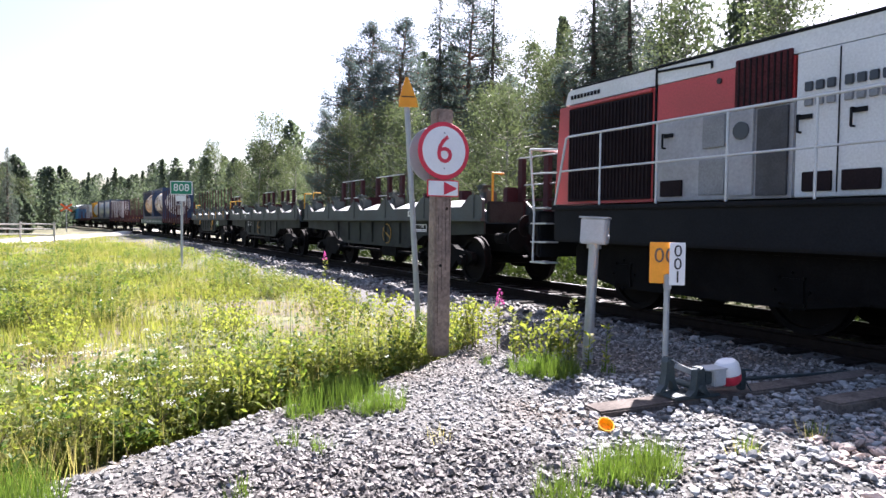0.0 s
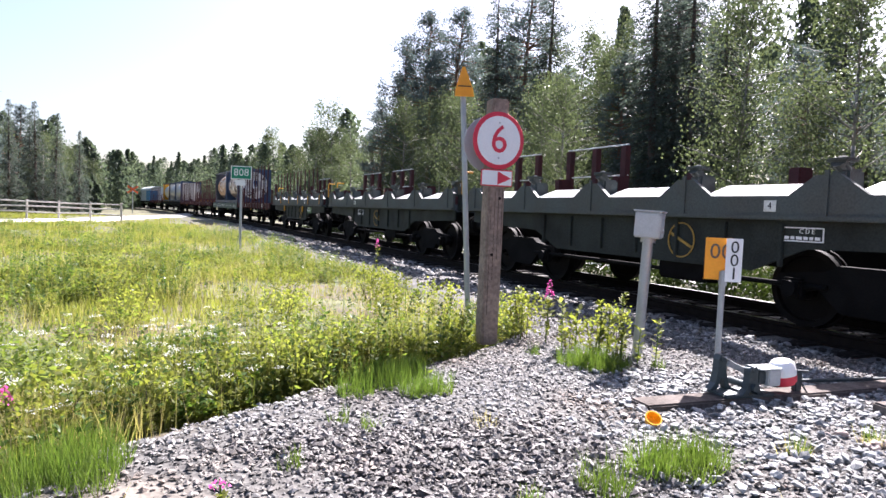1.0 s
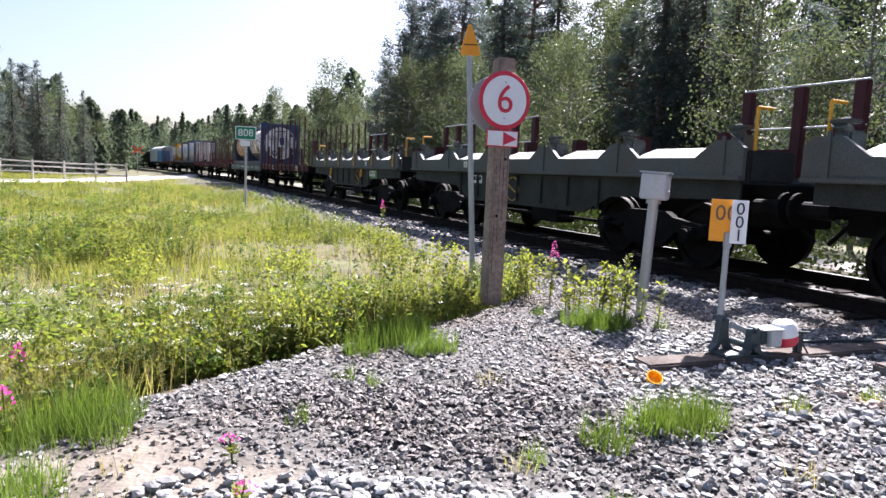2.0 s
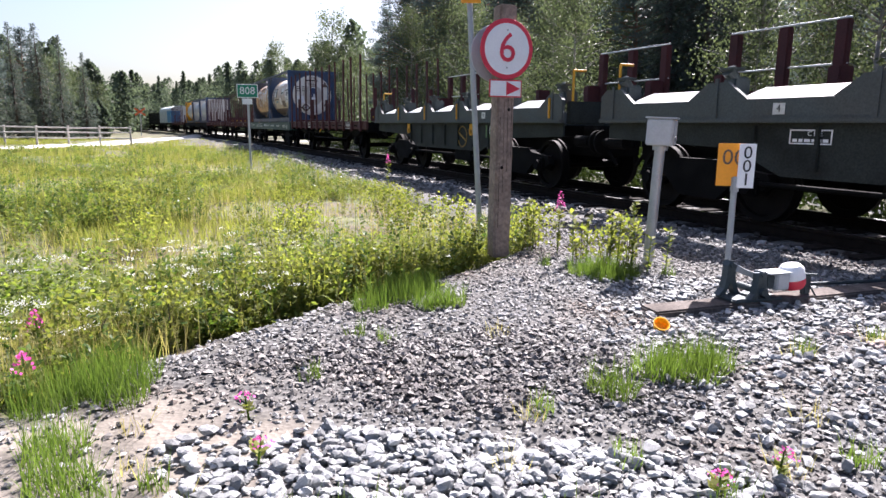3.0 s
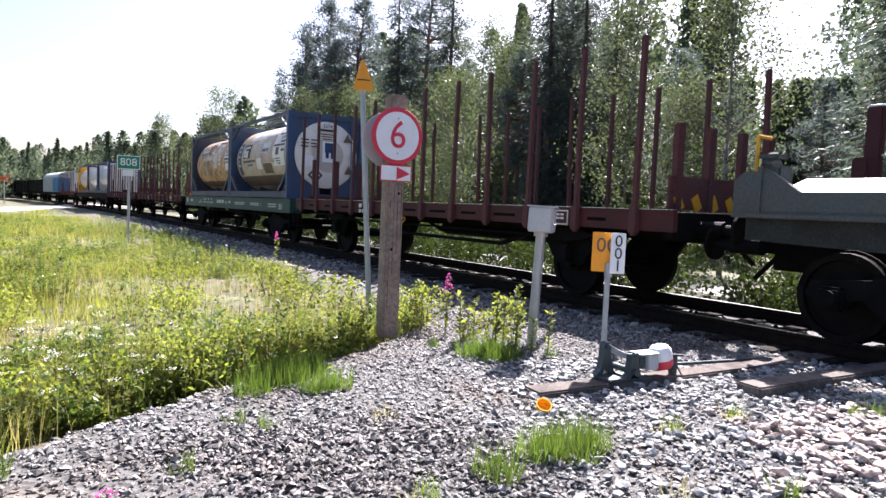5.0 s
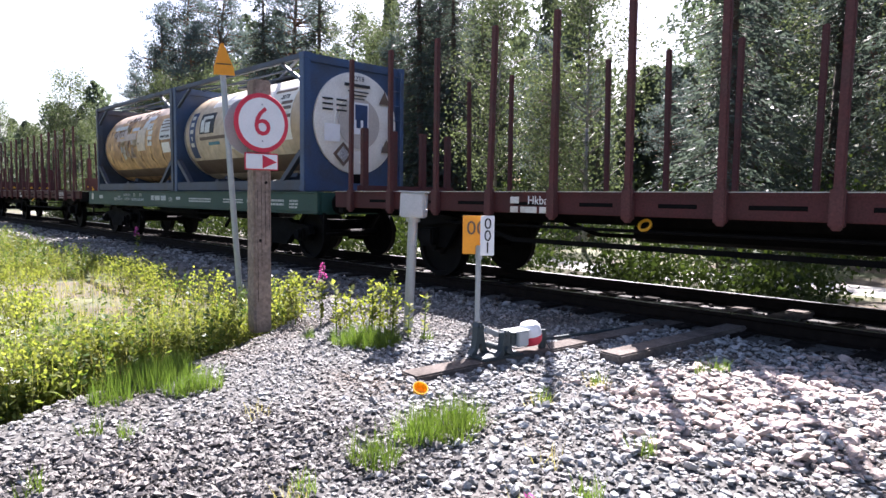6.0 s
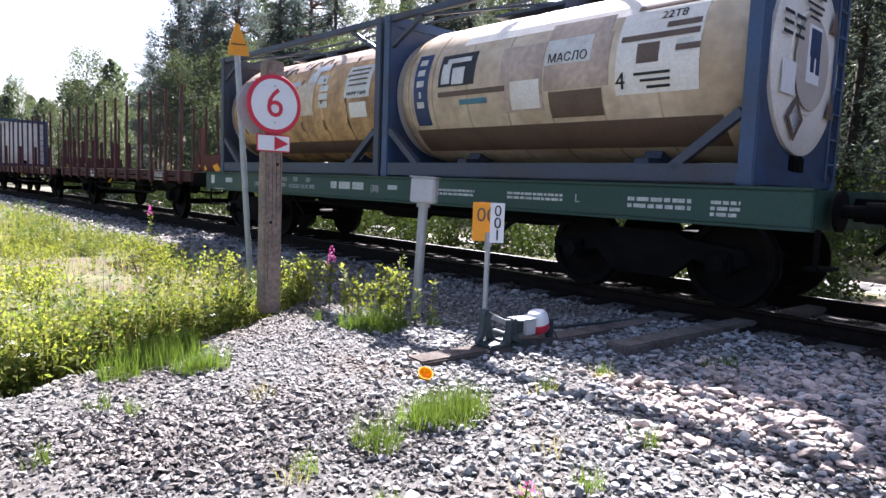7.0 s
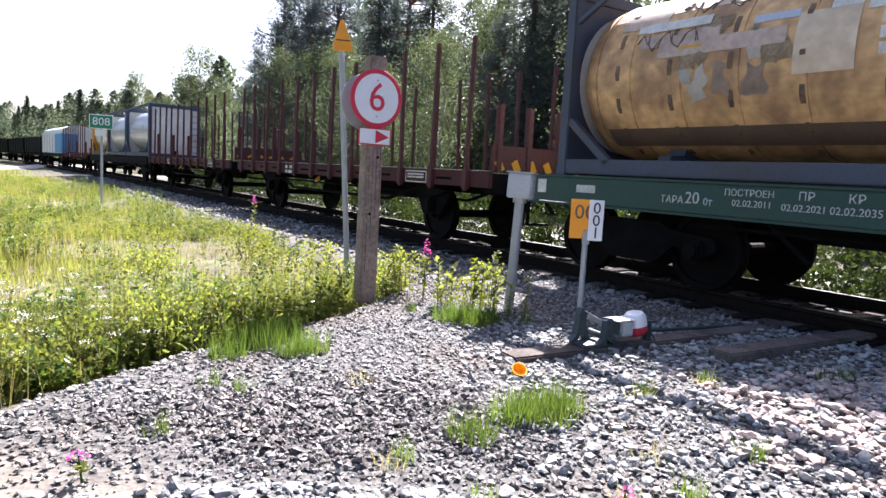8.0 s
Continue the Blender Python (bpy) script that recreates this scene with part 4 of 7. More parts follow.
def tank_container(frame_mat, shell, end_mat, label, style=0):
    """A 20-foot tank container, 6.06 x 2.44 x 2.59 m; its front end at x = 0, base at z = 0."""
    c = thing("tank_container", label, "tank container", group="containers on the train")
    L2, W, H = 6.06, 1.22, 2.59
    r, cz = 1.08, 1.36
    for x in (0.09, L2 - 0.09):
        bm = B()
        for y in (-W + 0.08, W - 0.08):
            box(bm, (x, y, H / 2), (0.17, 0.16, H - 0.2), 0.015)
            for z in (0.06, H - 0.06):
                box(bm, (x, y, z), (0.18, 0.17, 0.12), 0.01)
        box(bm, (x, 0, H - 0.09), (0.14, 2 * W - 0.2, 0.16), 0.012)
        box(bm, (x, 0, 0.1), (0.14, 2 * W - 0.2, 0.18), 0.012)
        part("end_frame", bm, frame_mat, c)
        seg, yz = 48, []
        bm = B()
        inner, outer = [], []
        for i in range(seg):
            a = 2 * math.pi * (i + 0.5) / seg
            k = 1 / max(abs(math.cos(a)) / (W - 0.12), abs(math.sin(a)) / (H / 2 - 0.12))
            inner.append((1.0 * math.cos(a), cz + 1.0 * math.sin(a)))
            outer.append((k * math.cos(a), H / 2 + k * math.sin(a)))
        for xx, flip in ((x - 0.03, 1), (x + 0.03, 0)):
            pi_ = [bm.verts.new((xx, *p)) for p in inner]
            po = [bm.verts.new((xx, *p)) for p in outer]
            for i in range(seg):
                q = (pi_[i], po[i], po[(i + 1) % seg], pi_[(i + 1) % seg])
                bm.faces.new(q if flip else q[::-1])
        bmesh.ops.recalc_face_normals(bm, faces=bm.faces[:])
        part("end_panel", bm, frame_mat if style else end_mat, c)
    bm = B()
    for y in (-W + 0.06, W - 0.06):
        box(bm, (L2 / 2, y, H - 0.06), (L2 - 0.3, 0.1, 0.1), 0.01)
        box(bm, (L2 / 2, y, 0.12), (L2 - 0.3, 0.1, 0.2), 0.012)
        for a, b in ((0.18, 0.9), (L2 - 0.18, L2 - 0.9)):
            beam(bm, (a, y, 0.75), (b, y, 0.18), 0.1, 0.1)
            beam(bm, (a, y, H - 0.5), (b, y, H - 0.12), 0.06, 0.06)
    part("side_rail", bm, M_FRAMEGREY, c)
    bm = B()
    m = Matrix.Translation((0, 0, cz)) @ Euler((0, radians(90), 0)).to_matrix().to_4x4()
    prof = [(0.2, 0.1), (0.7, 0.13), (0.95, 0.2), (1.04, 0.32), (r, 0.5)]
    x = 0.5
    for xs in (1.2, 1.95, 2.75, 3.5, 4.25, 5.0, L2 - 0.5):
        prof += [(r, xs - 0.03), (r - 0.012, xs - 0.028), (r - 0.012, xs), (r, xs + 0.002)]
    prof += [(r, L2 - 0.5), (1.04, L2 - 0.32), (0.95, L2 - 0.2), (0.7, L2 - 0.13), (0.2, L2 - 0.1)]
    lathe(bm, prof, 56, m)
    part("tank_shell", bm, shell, c, smooth=True)
    for x, sg in ((0.02, -1), (L2 - 0.02, 1)):
        bm = B()
        mm = Matrix.Translation((x, 0, cz)) @ Euler((0, radians(90 * sg), 0)).to_matrix().to_4x4()
        lathe(bm, [(1.0, -0.06), (1.0, 0.0), (0.98, 0.012), (0.56, 0.02), (0.55, 0.035), (0.53, 0.035), (0.52, 0.02), (0.1, 0.024)], 56, mm)
        part("tank_end", bm, end_mat, c, "round pale tank end with faded marks", smooth=True)
    bm = B()
    box(bm, (L2 / 2, 0, 2.52), (3.0, 0.5, 0.05), 0.01)
    rod(bm, (L2 / 2, 0, 2.4), (L2 / 2, 0, 2.52), 0.28, seg=18)
    for y in (-0.5, 0.5):
        rod(bm, (0.2, y, 2.56), (L2 - 0.2, y, 2.56), 0.02)
    beam(bm, (0.3, W - 0.1, 2.53), (2.6, 0.2, 2.55), 0.05, 0.03)
    beam(bm, (3.4, 0.2, 2.55), (L2 - 0.3, W - 0.1, 2.53), 0.05, 0.03)
    part("walkway", bm, M_FRAMEGREY, c)
    for x in (1.5, L2 - 1.5):
        bm = B()
        arc_patch(bm, x - 0.12, x + 0.12, -118, -62, r + 0.004, cz, 0.1)
        box(bm, (x, 0, 0.2), (0.2, 1.6, 0.2), 0.01)
        part("saddle", bm, M_FRAMEGREY, c)
    bm = B()
    for y in (-0.82, -0.52):
        rod(bm, (-0.02, y - 0.28, 0.1), (-0.02, y - 0.28, 2.5), 0.018)
    for i in range(8):
        rod(bm, (-0.02, -1.1, 0.3 + i * 0.3), (-0.02, -0.8, 0.3 + i * 0.3), 0.014)
    part("ladder", bm, frame_mat, c)
    bm = B()
    box(bm, (0.06, 0, 0.26), (0.1, 0.34, 0.2), 0.02)
    rod(bm, (-0.0, 0, 0.26), (0.05, 0, 0.26), 0.06, seg=14)
    part("outlet_valve", bm, M_UNDER, c)

    shift = {1: -16, 2: -8}.get(style, 0)

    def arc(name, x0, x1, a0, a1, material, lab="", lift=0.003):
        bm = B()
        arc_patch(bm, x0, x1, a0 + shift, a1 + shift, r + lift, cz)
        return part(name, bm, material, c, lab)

    def on_tank(words, x, a, size, material):
        q = radians(a + shift)
        m = Matrix.Translation((x, (r + 0.014) * math.cos(q), cz + (r + 0.014) * math.sin(q))) @ Euler((q, 0, 0)).to_matrix().to_4x4() @ FRONT
        text(words, size, material, c, m)

    if style == 1:
        arc("brown_patch", 1.95, 2.75, -14, 4, M_BROWNPATCH)
        arc("stripe", 3.5, 4.85, 8, 12, M_BROWNPATCH)
        arc("stripe", 3.85, 4.4, 1, 5, M_CYAN, "teal strip")
        arc("vertical_band", 5.1, 5.42, -14, 46, M_BLUEPATCH, "dark blue band with pale letters")
        for i, (a, l) in enumerate(((36, 0.16), (27, 0.16), (18, 0.16), (9, 0.05), (1, 0.16))):
            arc("band_letter", 5.26 - l / 2, 5.26 + l / 2, a, a + 5, M_PATCH, lift=0.012)
        b1 = arc("picture_patch", 4.1, 4.85, 16, 42, M_BLACK, "worn black and white picture panel")
        arc("picture_mark", 4.3, 4.55, 17, 30, M_PATCH, lift=0.012)
        arc("picture_mark", 4.6, 4.78, 18, 34, M_PATCH, lift=0.012)
        arc("picture_mark", 4.2, 4.7, 34, 38, M_PATCH, lift=0.012)
        arc("label_patch", 2.12, 2.82, 22, 40, M_PATCH, "white label with black lettering")
        on_tank("МАСЛО", 2.47, 26, 0.16, M_BLACK)
        arc("pale_patch", 0.72, 1.75, -2, 58, M_ENDWHITE, "whitish marking panel")
        for i, (a, x0, x1) in enumerate(((52, 0.8, 1.6), (36, 0.75, 1.15), (30, 0.75, 1.7), (21, 0.72, 1.0))):
            arc("brown_bar", x0, x1, a, a + 3.5, M_BROWNPATCH, lift=0.012)
        on_tank("22T8", 1.1, 45, 0.15, M_BLACK)
        arc("hazard_mark", 1.2, 1.48, 16, 28, M_BROWNPATCH)
        arc("hazard_mark", 0.8, 1.0, 20, 28, M_PATCH)
        on_tank("4", 1.68, 6, 0.28, M_BLACK)
        for k in range(3):
            arc("marking_bar", 1.05, 1.5 - 0.08 * k, 9 - 4 * k, 10.6 - 4 * k, M_BLACK, lift=0.012)
        arc("pale_patch", 2.9, 3.4, -6, 14, M_ENDWHITE)
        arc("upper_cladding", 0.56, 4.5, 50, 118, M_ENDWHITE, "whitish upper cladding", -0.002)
        # Shade on the tank's underside, with some dirt, painted as a brown band.
        arc("grime_band", 0.5, 5.5, -42, -18, M_BROWNPATCH, "dark brown band of painted shade and grime low on the shell", -0.002)
        for x0, x1, a0, a1 in ((2.85, 3.6, -8, 40), (1.9, 2.84, 40, 54), (1.85, 2.82, 5, 40), (5.42, 5.5, -10, 40)):
            arc("cladding_patch", x0, x1, a0, a1, M_TAN, lift=0.0)
    if style == 2:
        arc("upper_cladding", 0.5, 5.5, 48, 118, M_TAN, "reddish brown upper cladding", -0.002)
        # Same painted underside shade and dirt, set lower on this shell.
        arc("grime_band", 0.5, 5.5, -50, -33, M_BROWNPATCH, "dark brown band of painted shade and grime low on the shell", -0.002)
        for x0, x1, a0, a1, mt in ((0.5, 1.25, 8, 40, M_PATCH), (1.9, 2.25, 26, 36, M_PATCH), (1.8, 2.1, 18, 24, M_PATCH), (1.8, 2.1, 10, 16, M_PATCH), (1.8, 2.1, 2, 8, M_PATCH), (2.3, 2.6, 30, 42, M_PATCH), (2.0, 2.5, 42, 50, M_SILVER), (4.2, 5.0, 34, 40, M_PATCH), (2.9, 3.4, 28, 33, M_SILVER), (3.0, 4.6, 14, 24, M_TAN), (4.6, 5.3, 38, 50, M_TAN), (2.3, 2.9, -4, 30, M_CREAM), (0.6, 1.1, -10, 4, M_ENDWHITE)):
            arc("worn_patch", x0, x1, a0, a1, mt)
        for xs in (1.2, 2.0, 2.8, 3.6, 4.4, 5.2):
            arc("cladding_strap", xs - 0.03, xs + 0.03, -60, 120, M_STRAP, "dark rusty cladding strap", 0.008)
        rg = random.Random(3)
        for k in range(16):
            xx, aa, sz = rg.uniform(3.05, 4.2), rg.uniform(-12, 34), rg.uniform(0.06, 0.2)
            bm = B()
            ring = []
            for e in range(11):
                ang, q = 2 * math.pi * e / 11, sz * rg.uniform(0.45, 1.15)
                a = radians(aa + shift + math.degrees(q * 1.2 * math.sin(ang) / r))
                ring.append(bm.verts.new((xx + q * math.cos(ang), (r + 0.008) * math.cos(a), cz + (r + 0.008) * math.sin(a))))
            hub = bm.verts.new((xx, (r + 0.01) * math.cos(radians(aa + shift)), cz + (r + 0.01) * math.sin(radians(aa + shift))))
            for e in range(11):
                bm.faces.new((hub, ring[e], ring[(e + 1) % 11]))
            bmesh.ops.solidify(bm, geom=bm.faces[:], thickness=0.003)
            part("torn_label", bm, rg.choice((M_PATCH, M_ENDWHITE, M_TAN, M_TAN, M_OLDLABEL)), c)
        for x0, a0, step in ((4.4, 50, -0.09), (3.1, 56, -0.08), (4.9, 26, -0.07)):
            bm = B()
            q = None
            for k in range(26):
                a = radians(a0 + shift + 5 * math.sin(k * 1.9) + 2 * math.sin(k * 0.7))
                pnt = (x0 + step * 0.5 * k + 0.05 * math.cos(k * 1.3), (r + 0.008) * math.cos(a), cz + (r + 0.008) * math.sin(a))
                if q:
                    rod(bm, q, pnt, 0.009, seg=4)
                q = pnt
            part("scrawl", bm, M_BROWNPATCH, c, "dark hand-painted scrawl")
        arc("long_label", 3.95, 4.85, 33, 40, M_PATCH, "torn whitish strip label", 0.012)
        arc("overpaint", 3.8, 4.9, 22, 31, M_TAN, "dull brown overpainted panel")
        arc("label_edge", 4.0, 4.3, 18.5, 20, M_YELLOW, lift=0.006)
        on_tank("MAWP 4 BAR", 0.88, 12, 0.1, M_BLACK)
        for k in range(4):
            arc("marking_bar", 0.6, 1.15, 36 - 5 * k, 34.4 - 5 * k, M_BROWNPATCH, lift=0.012)

    def on_end(name, y, z, w, h, material, rot=0):
        bm = B()
        box(bm, (0, 0, 0), (0.006, w, h))
        part(name, bm, material, c, m=Matrix.Translation((-0.03, y, cz + z)) @ Euler((radians(rot), 0, 0)).to_matrix().to_4x4())

    if style == 1:
        bm = B()
        lathe(bm, [(0.5, 0.0), (0.5, 0.006)], 48, Matrix.Translation((-0.026, -0.03, cz)) @ Euler((0, radians(-90), 0)).to_matrix().to_4x4())
        part("inner_disc", bm, M_DISC, c, "duller beige inner disc")
        on_end("badge_panel", -0.05, 0.1, 0.4, 0.62, M_WHITE)
        bm = B()
        box(bm, (0, -0.02, 0.08), (0.008, 0.3, 0.3))
        box(bm, (0, 0.05, -0.14), (0.008, 0.1, 0.18))
        box(bm, (0, -0.12, -0.14), (0.008, 0.1, 0.2))
        part("badge_shape", bm, M_BLUEPATCH, c, "dark blue badge shape", m=Matrix.Translation((-0.036, -0.05, cz + 0.14)))
        on_end("placard", 0.62, -0.22, 0.36, 0.34, M_WHITE)
        on_end("placard", 0.36, -0.62, 0.34, 0.34, M_BROWNPATCH, 45)
        on_end("placard", 0.36, -0.62, 0.22, 0.22, M_WHITE, 45)
        for k in range(2):
            for j in range(3):
                on_end("marking_bar", 0.72 - 0.32 * k, 0.42 - 0.1 * j, 0.24, 0.035, M_BLACK)
        for k in range(3):
            on_end("marking_bar", 0.0, 0.62 - 0.07 * k, 0.5 - 0.1 * k, 0.025, M_BLACK)
        on_end("marking_bar", 0.02, 0.74, 0.62, 0.06, M_BLACK)
        text("22T8", 0.14, M_BLACK, c, Matrix.Translation((-0.03, 0.0, cz + 0.87)) @ END)
        for y, z in ((-0.66, 0.55), (-0.72, -0.42)):
            bm = B()
            prism(bm, [(-0.14, -0.12), (0.14, -0.12), (0, 0.15)], -0.003, 0.003)
            part("hazard_triangle", bm, M_BROWNPATCH, c, m=Matrix.Translation((-0.03, y, cz + z)) @ Euler((0, 0, radians(90))).to_matrix().to_4x4())
    return c


def tarp_wagon():
    w = thing("covered_wagon", "pale and blue tarpaulin-covered wagon with arched roof", "railway wagon", group="train")
    L2 = 13.2
    bm = B()
    pts = [(-1.35, 1.1), (1.35, 1.1), (1.35, 2.9)] + [(1.35 * math.cos(radians(a)), 2.9 + 0.75 * math.sin(radians(a))) for a in range(15, 180, 15)] + [(-1.35, 2.9)]
    a = [bm.verts.new((0.15, y, z)) for y, z in pts]
    b = [bm.verts.new((L2 - 0.15, y, z)) for y, z in pts]
    bm.faces.new(a)
    bm.faces.new(b[::-1])
    for i in range(len(pts)):
        bm.faces.new((a[i], b[i], b[(i + 1) % len(pts)], a[(i + 1) % len(pts)]))
    bmesh.ops.recalc_face_normals(bm, faces=bm.faces[:])
    part("cover", bm, M_TARP, w)
    bm = B()
    box(bm, (2.2, 1.37, 2.0), (4.0, 0.03, 1.7), 0.01)
    box(bm, (0.13, 0.7, 2.0), (0.03, 1.3, 1.7), 0.01)
    part("side_curtain", bm, M_TARPBLUE, w, "bright blue side curtain")
    for i in range(8):
        bm = B()
        box(bm, (0.3 + i * 1.8, 1.375, 2.0), (0.06, 0.04, 1.8))
        part("cover_rib", bm, M_GALV, w)
    bm = B()
    box(bm, (L2 / 2, 0, 0.95), (L2, 2.6, 0.3), 0.02)
    part("underframe", bm, M_UNDER, w)
    bogie(w, 2, spin=False)
    bogie(w, L2 - 2, spin=False)
    for x in (0.1, L2 - 0.1):
        buffers(w, x, -1 if x < 1 else 1)
    return w


def dark_wagon():
    w = thing("open_wagon", "dark high-sided freight wagon at the far end of the train", "railway wagon", group="train")
    L2 = 13.0
    bm = B()
    box(bm, (L2 / 2, 0, 1.9), (L2 - 0.3, 2.7, 1.7), 0.03)
    part("body", bm, M_LOCODARK, w)
    for i in range(9):
        bm = B()
        box(bm, (0.3 + i * 1.55, 1.37, 1.9), (0.1, 0.06, 1.7), 0.01)
        part("side_rib", bm, M_UNDER, w)
    bm = B()
    box(bm, (L2 / 2, 0, 0.92), (L2, 2.5, 0.26), 0.02)
    part("underframe", bm, M_UNDER, w)
    bogie(w, 2, spin=False)
    bogie(w, L2 - 2, spin=False)
    return w


def locomotive():
    """A diesel hood locomotive; x = 0 is its rear headstock and it reaches forward to x = -15."""
    w = thing("diesel_locomotive", "red, white and grey diesel hood locomotive with pale handrails", "locomotive", group="train")
    bm = B()
    box(bm, (-7.75, 0, 1.04), (14.5, 2.86, 0.54), 0.03)
    box(bm, (-7.75, 1.45, 1.29), (14.5, 0.06, 0.06), 0.015)
    part("frame_beam", bm, M_LOCODARK, w, "charcoal frame beam with dusty edge")
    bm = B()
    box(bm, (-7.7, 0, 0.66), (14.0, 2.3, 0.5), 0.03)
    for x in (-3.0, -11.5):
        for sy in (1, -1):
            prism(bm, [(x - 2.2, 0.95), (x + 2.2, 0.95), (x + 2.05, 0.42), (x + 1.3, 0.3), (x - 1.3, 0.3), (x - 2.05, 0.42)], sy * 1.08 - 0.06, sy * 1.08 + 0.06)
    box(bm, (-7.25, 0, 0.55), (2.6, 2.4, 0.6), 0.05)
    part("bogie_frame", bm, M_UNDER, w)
    for x in (-1.75, -4.25, -10.25, -12.75):
        wheelset(w, x, 0.5)
        bm = B()
        for k in range(8):
            a = k * math.pi / 4
            rod(bm, (x + 0.2 * math.cos(a), 1.14, 0.5 + 0.2 * math.sin(a)), (x + 0.2 * math.cos(a), 1.18, 0.5 + 0.2 * math.sin(a)), 0.02, seg=6)
        box(bm, (x, 1.12, 0.5), (0.4, 0.1, 0.4), 0.06)
        part("axle_box", bm, M_UNDER, w)
    y = 1.1

    def panel(name, x0, x1, z0, z1, material, out=0.0, lab="", bev=0.012):
        bm = B()
        box(bm, ((x0 + x1) / 2, 0, (z0 + z1) / 2), (x1 - x0, 2 * (y + out), z1 - z0), bev)
        return part(name, bm, material, w, lab)

    def side(name, x0, x1, z0, z1, material, out=0.0, thick=0.03, lab=""):
        bm = B()
        box(bm, ((x0 + x1) / 2, y + out, (z0 + z1) / 2), (x1 - x0, thick, z1 - z0), 0.008)
        return part(name, bm, material, w, lab)

    bm = B()
    prism(bm, [(-2.2, 1.36), (-0.12, 1.36), (-0.22, 2.9), (-2.2, 2.9)], -1.1, 1.1)
    part("rear_hood", bm, M_LOCORED, w, "red rear hood with black louvres")
    panel("engine_hood", -4.19, -2.24, 1.36, 2.43, M_LOCOGREY, -0.005, "grey engine hood side")
    panel("front_hood", -14.0, -4.2, 1.36, 2.43, M_LOCOWHITE, -0.002, "pale grey front hood side")
    panel("red_band", -4.17, -2.24, 2.435, 2.915, M_LOCORED, 0.0, "red upper hood band")
    panel("upper_hood", -14.0, -4.2, 2.435, 2.915, M_LOCOWHITE, 0.0, "white upper hood")
    bm = B()
    prism(bm, [(-14.0, 2.925), (-14.0, 3.1), (-13.9, 3.17), (-0.52, 3.17), (-0.4, 3.12), (-0.34, 2.925)], -1.07, 1.09)
    part("hood_roof", bm, M_LOCOWHITE, w, "white hood roof")
    bm = B()
    rod(bm, (-14, 1.09, 3.165), (-2.24, 1.09, 3.165), 0.022)
    rod(bm, (-2.2, 1.09, 3.165), (-0.5, 1.09, 3.165), 0.014)
    rod(bm, (-2.22, 1.1, 1.4), (-2.22, 1.1, 3.16), 0.016)
    rod(bm, (-3.1, 1.1, 3.06), (-2.24, 1.1, 3.1), 0.016)
    rod(bm, (-3.1, 1.1, 3.06), (-3.1, 1.1, 2.98), 0.016)
    part("roof_gutter", bm, M_LOCODARK, w)
    lou = side("louvre_panel", -2.17, -0.47, 1.4, 2.84, M_GRILLE, 0.012, 0.03, "black louvre panel")
    for i in range(24):
        bm = B()
        box(bm, (-2.13 + i * 0.07, y + 0.032, 2.12), (0.02, 0.03, 1.38))
        part("louvre_slat", bm, M_GRILLE, lou)
    side("red_trim", -2.17, -0.47, 2.85, 2.9, M_LOCORED, 0.02, 0.04)
    gr = side("exhaust_grille", -4.16, -3.45, 2.4, 2.99, M_SOOTRED, 0.016, 0.03, "soot-stained dark red grille")
    for i in range(9):
        bm = B()
        box(bm, (-4.11 + i * 0.075, y + 0.036, 2.7), (0.018, 0.02, 0.54))
        part("grille_slat", bm, M_GRILLE, gr)
    bm = B()
    rod(bm, (-3.22, y, 2.8), (-3.22, y + 0.02, 2.8), 0.035, seg=14)
    part("lifting_hole", bm, M_BLACK, w)
    side("hatch", -3.33, -3.0, 2.0, 2.39, M_HATCH, 0.01, 0.03, "grey hatch cover")
    door = side("engine_door", -3.71, -3.39, 1.4, 2.41, M_LOCOGREY, 0.006, 0.03, "pale door with a round window")
    bm = B()
    rod(bm, (-3.55, y, 2.16), (-3.55, y + 0.04, 2.16), 0.105, seg=20)
    part("porthole", bm, M_GLASS, door)
    side("doorway", -4.13, -3.75, 1.39, 2.38, M_SOOTDOOR, 0.012, 0.03, "sooty dark door panel")
    for x0, x1 in ((-2.7, -2.34), (-4.62, -4.3), (-5.1, -4.72), (-5.62, -5.25), (-6.2, -5.8), (-7.0, -6.6), (-7.8, -7.4)):
        side("vent", x0, x1, 1.42, 1.63, M_GRILLE, 0.012)
    side("lower_grille", -3.33, -2.95, 1.42, 1.86, M_HATCH, 0.008, 0.02, "faded grey ventilation grille")
    for x0 in (-4.3, -4.42, -4.54, -4.72, -4.84, -4.96, -5.08, -5.25, -5.37, -5.49):
        for z0 in (2.49, 2.33):
            side("window", x0 - 0.09, x0, z0, z0 + 0.1, M_HATCH if z0 < 2.4 else M_GLASS, 0.012, 0.03, "small dark slot")
    for x0 in (-4.66, -5.16, -5.7, -6.4, -7.2, -8.0):
        side("door_seam", x0 - 0.014, x0, 1.4, 2.9, M_LOCODARK, 0.004, 0.02)
    for x0 in (-2.4, -4.26, -4.82, -5.5):
        bm = B()
        for z in (2.06, 2.24):
            rod(bm, (x0, y, z), (x0, y + 0.06, z), 0.012)
        rod(bm, (x0, y + 0.06, 2.06), (x0, y + 0.06, 2.24), 0.014)
        box(bm, (x0 - 0.06, y + 0.015, 2.22), (0.14, 0.02, 0.05))
        part("door_handle", bm, M_LOCODARK, w)
    bm = B()
    for k in range(9):
        box(bm, (-0.5 - k * 0.075, y + 0.0, 3.03), (0.045, 0.012, 0.06))
    part("maker_mark", bm, M_LOCODARK, w, "dark maker's mark in plain blocks")
    rail = B()
    rod(rail, (-14.5, 1.42, 2.36), (-0.82, 1.42, 2.36), 0.018)
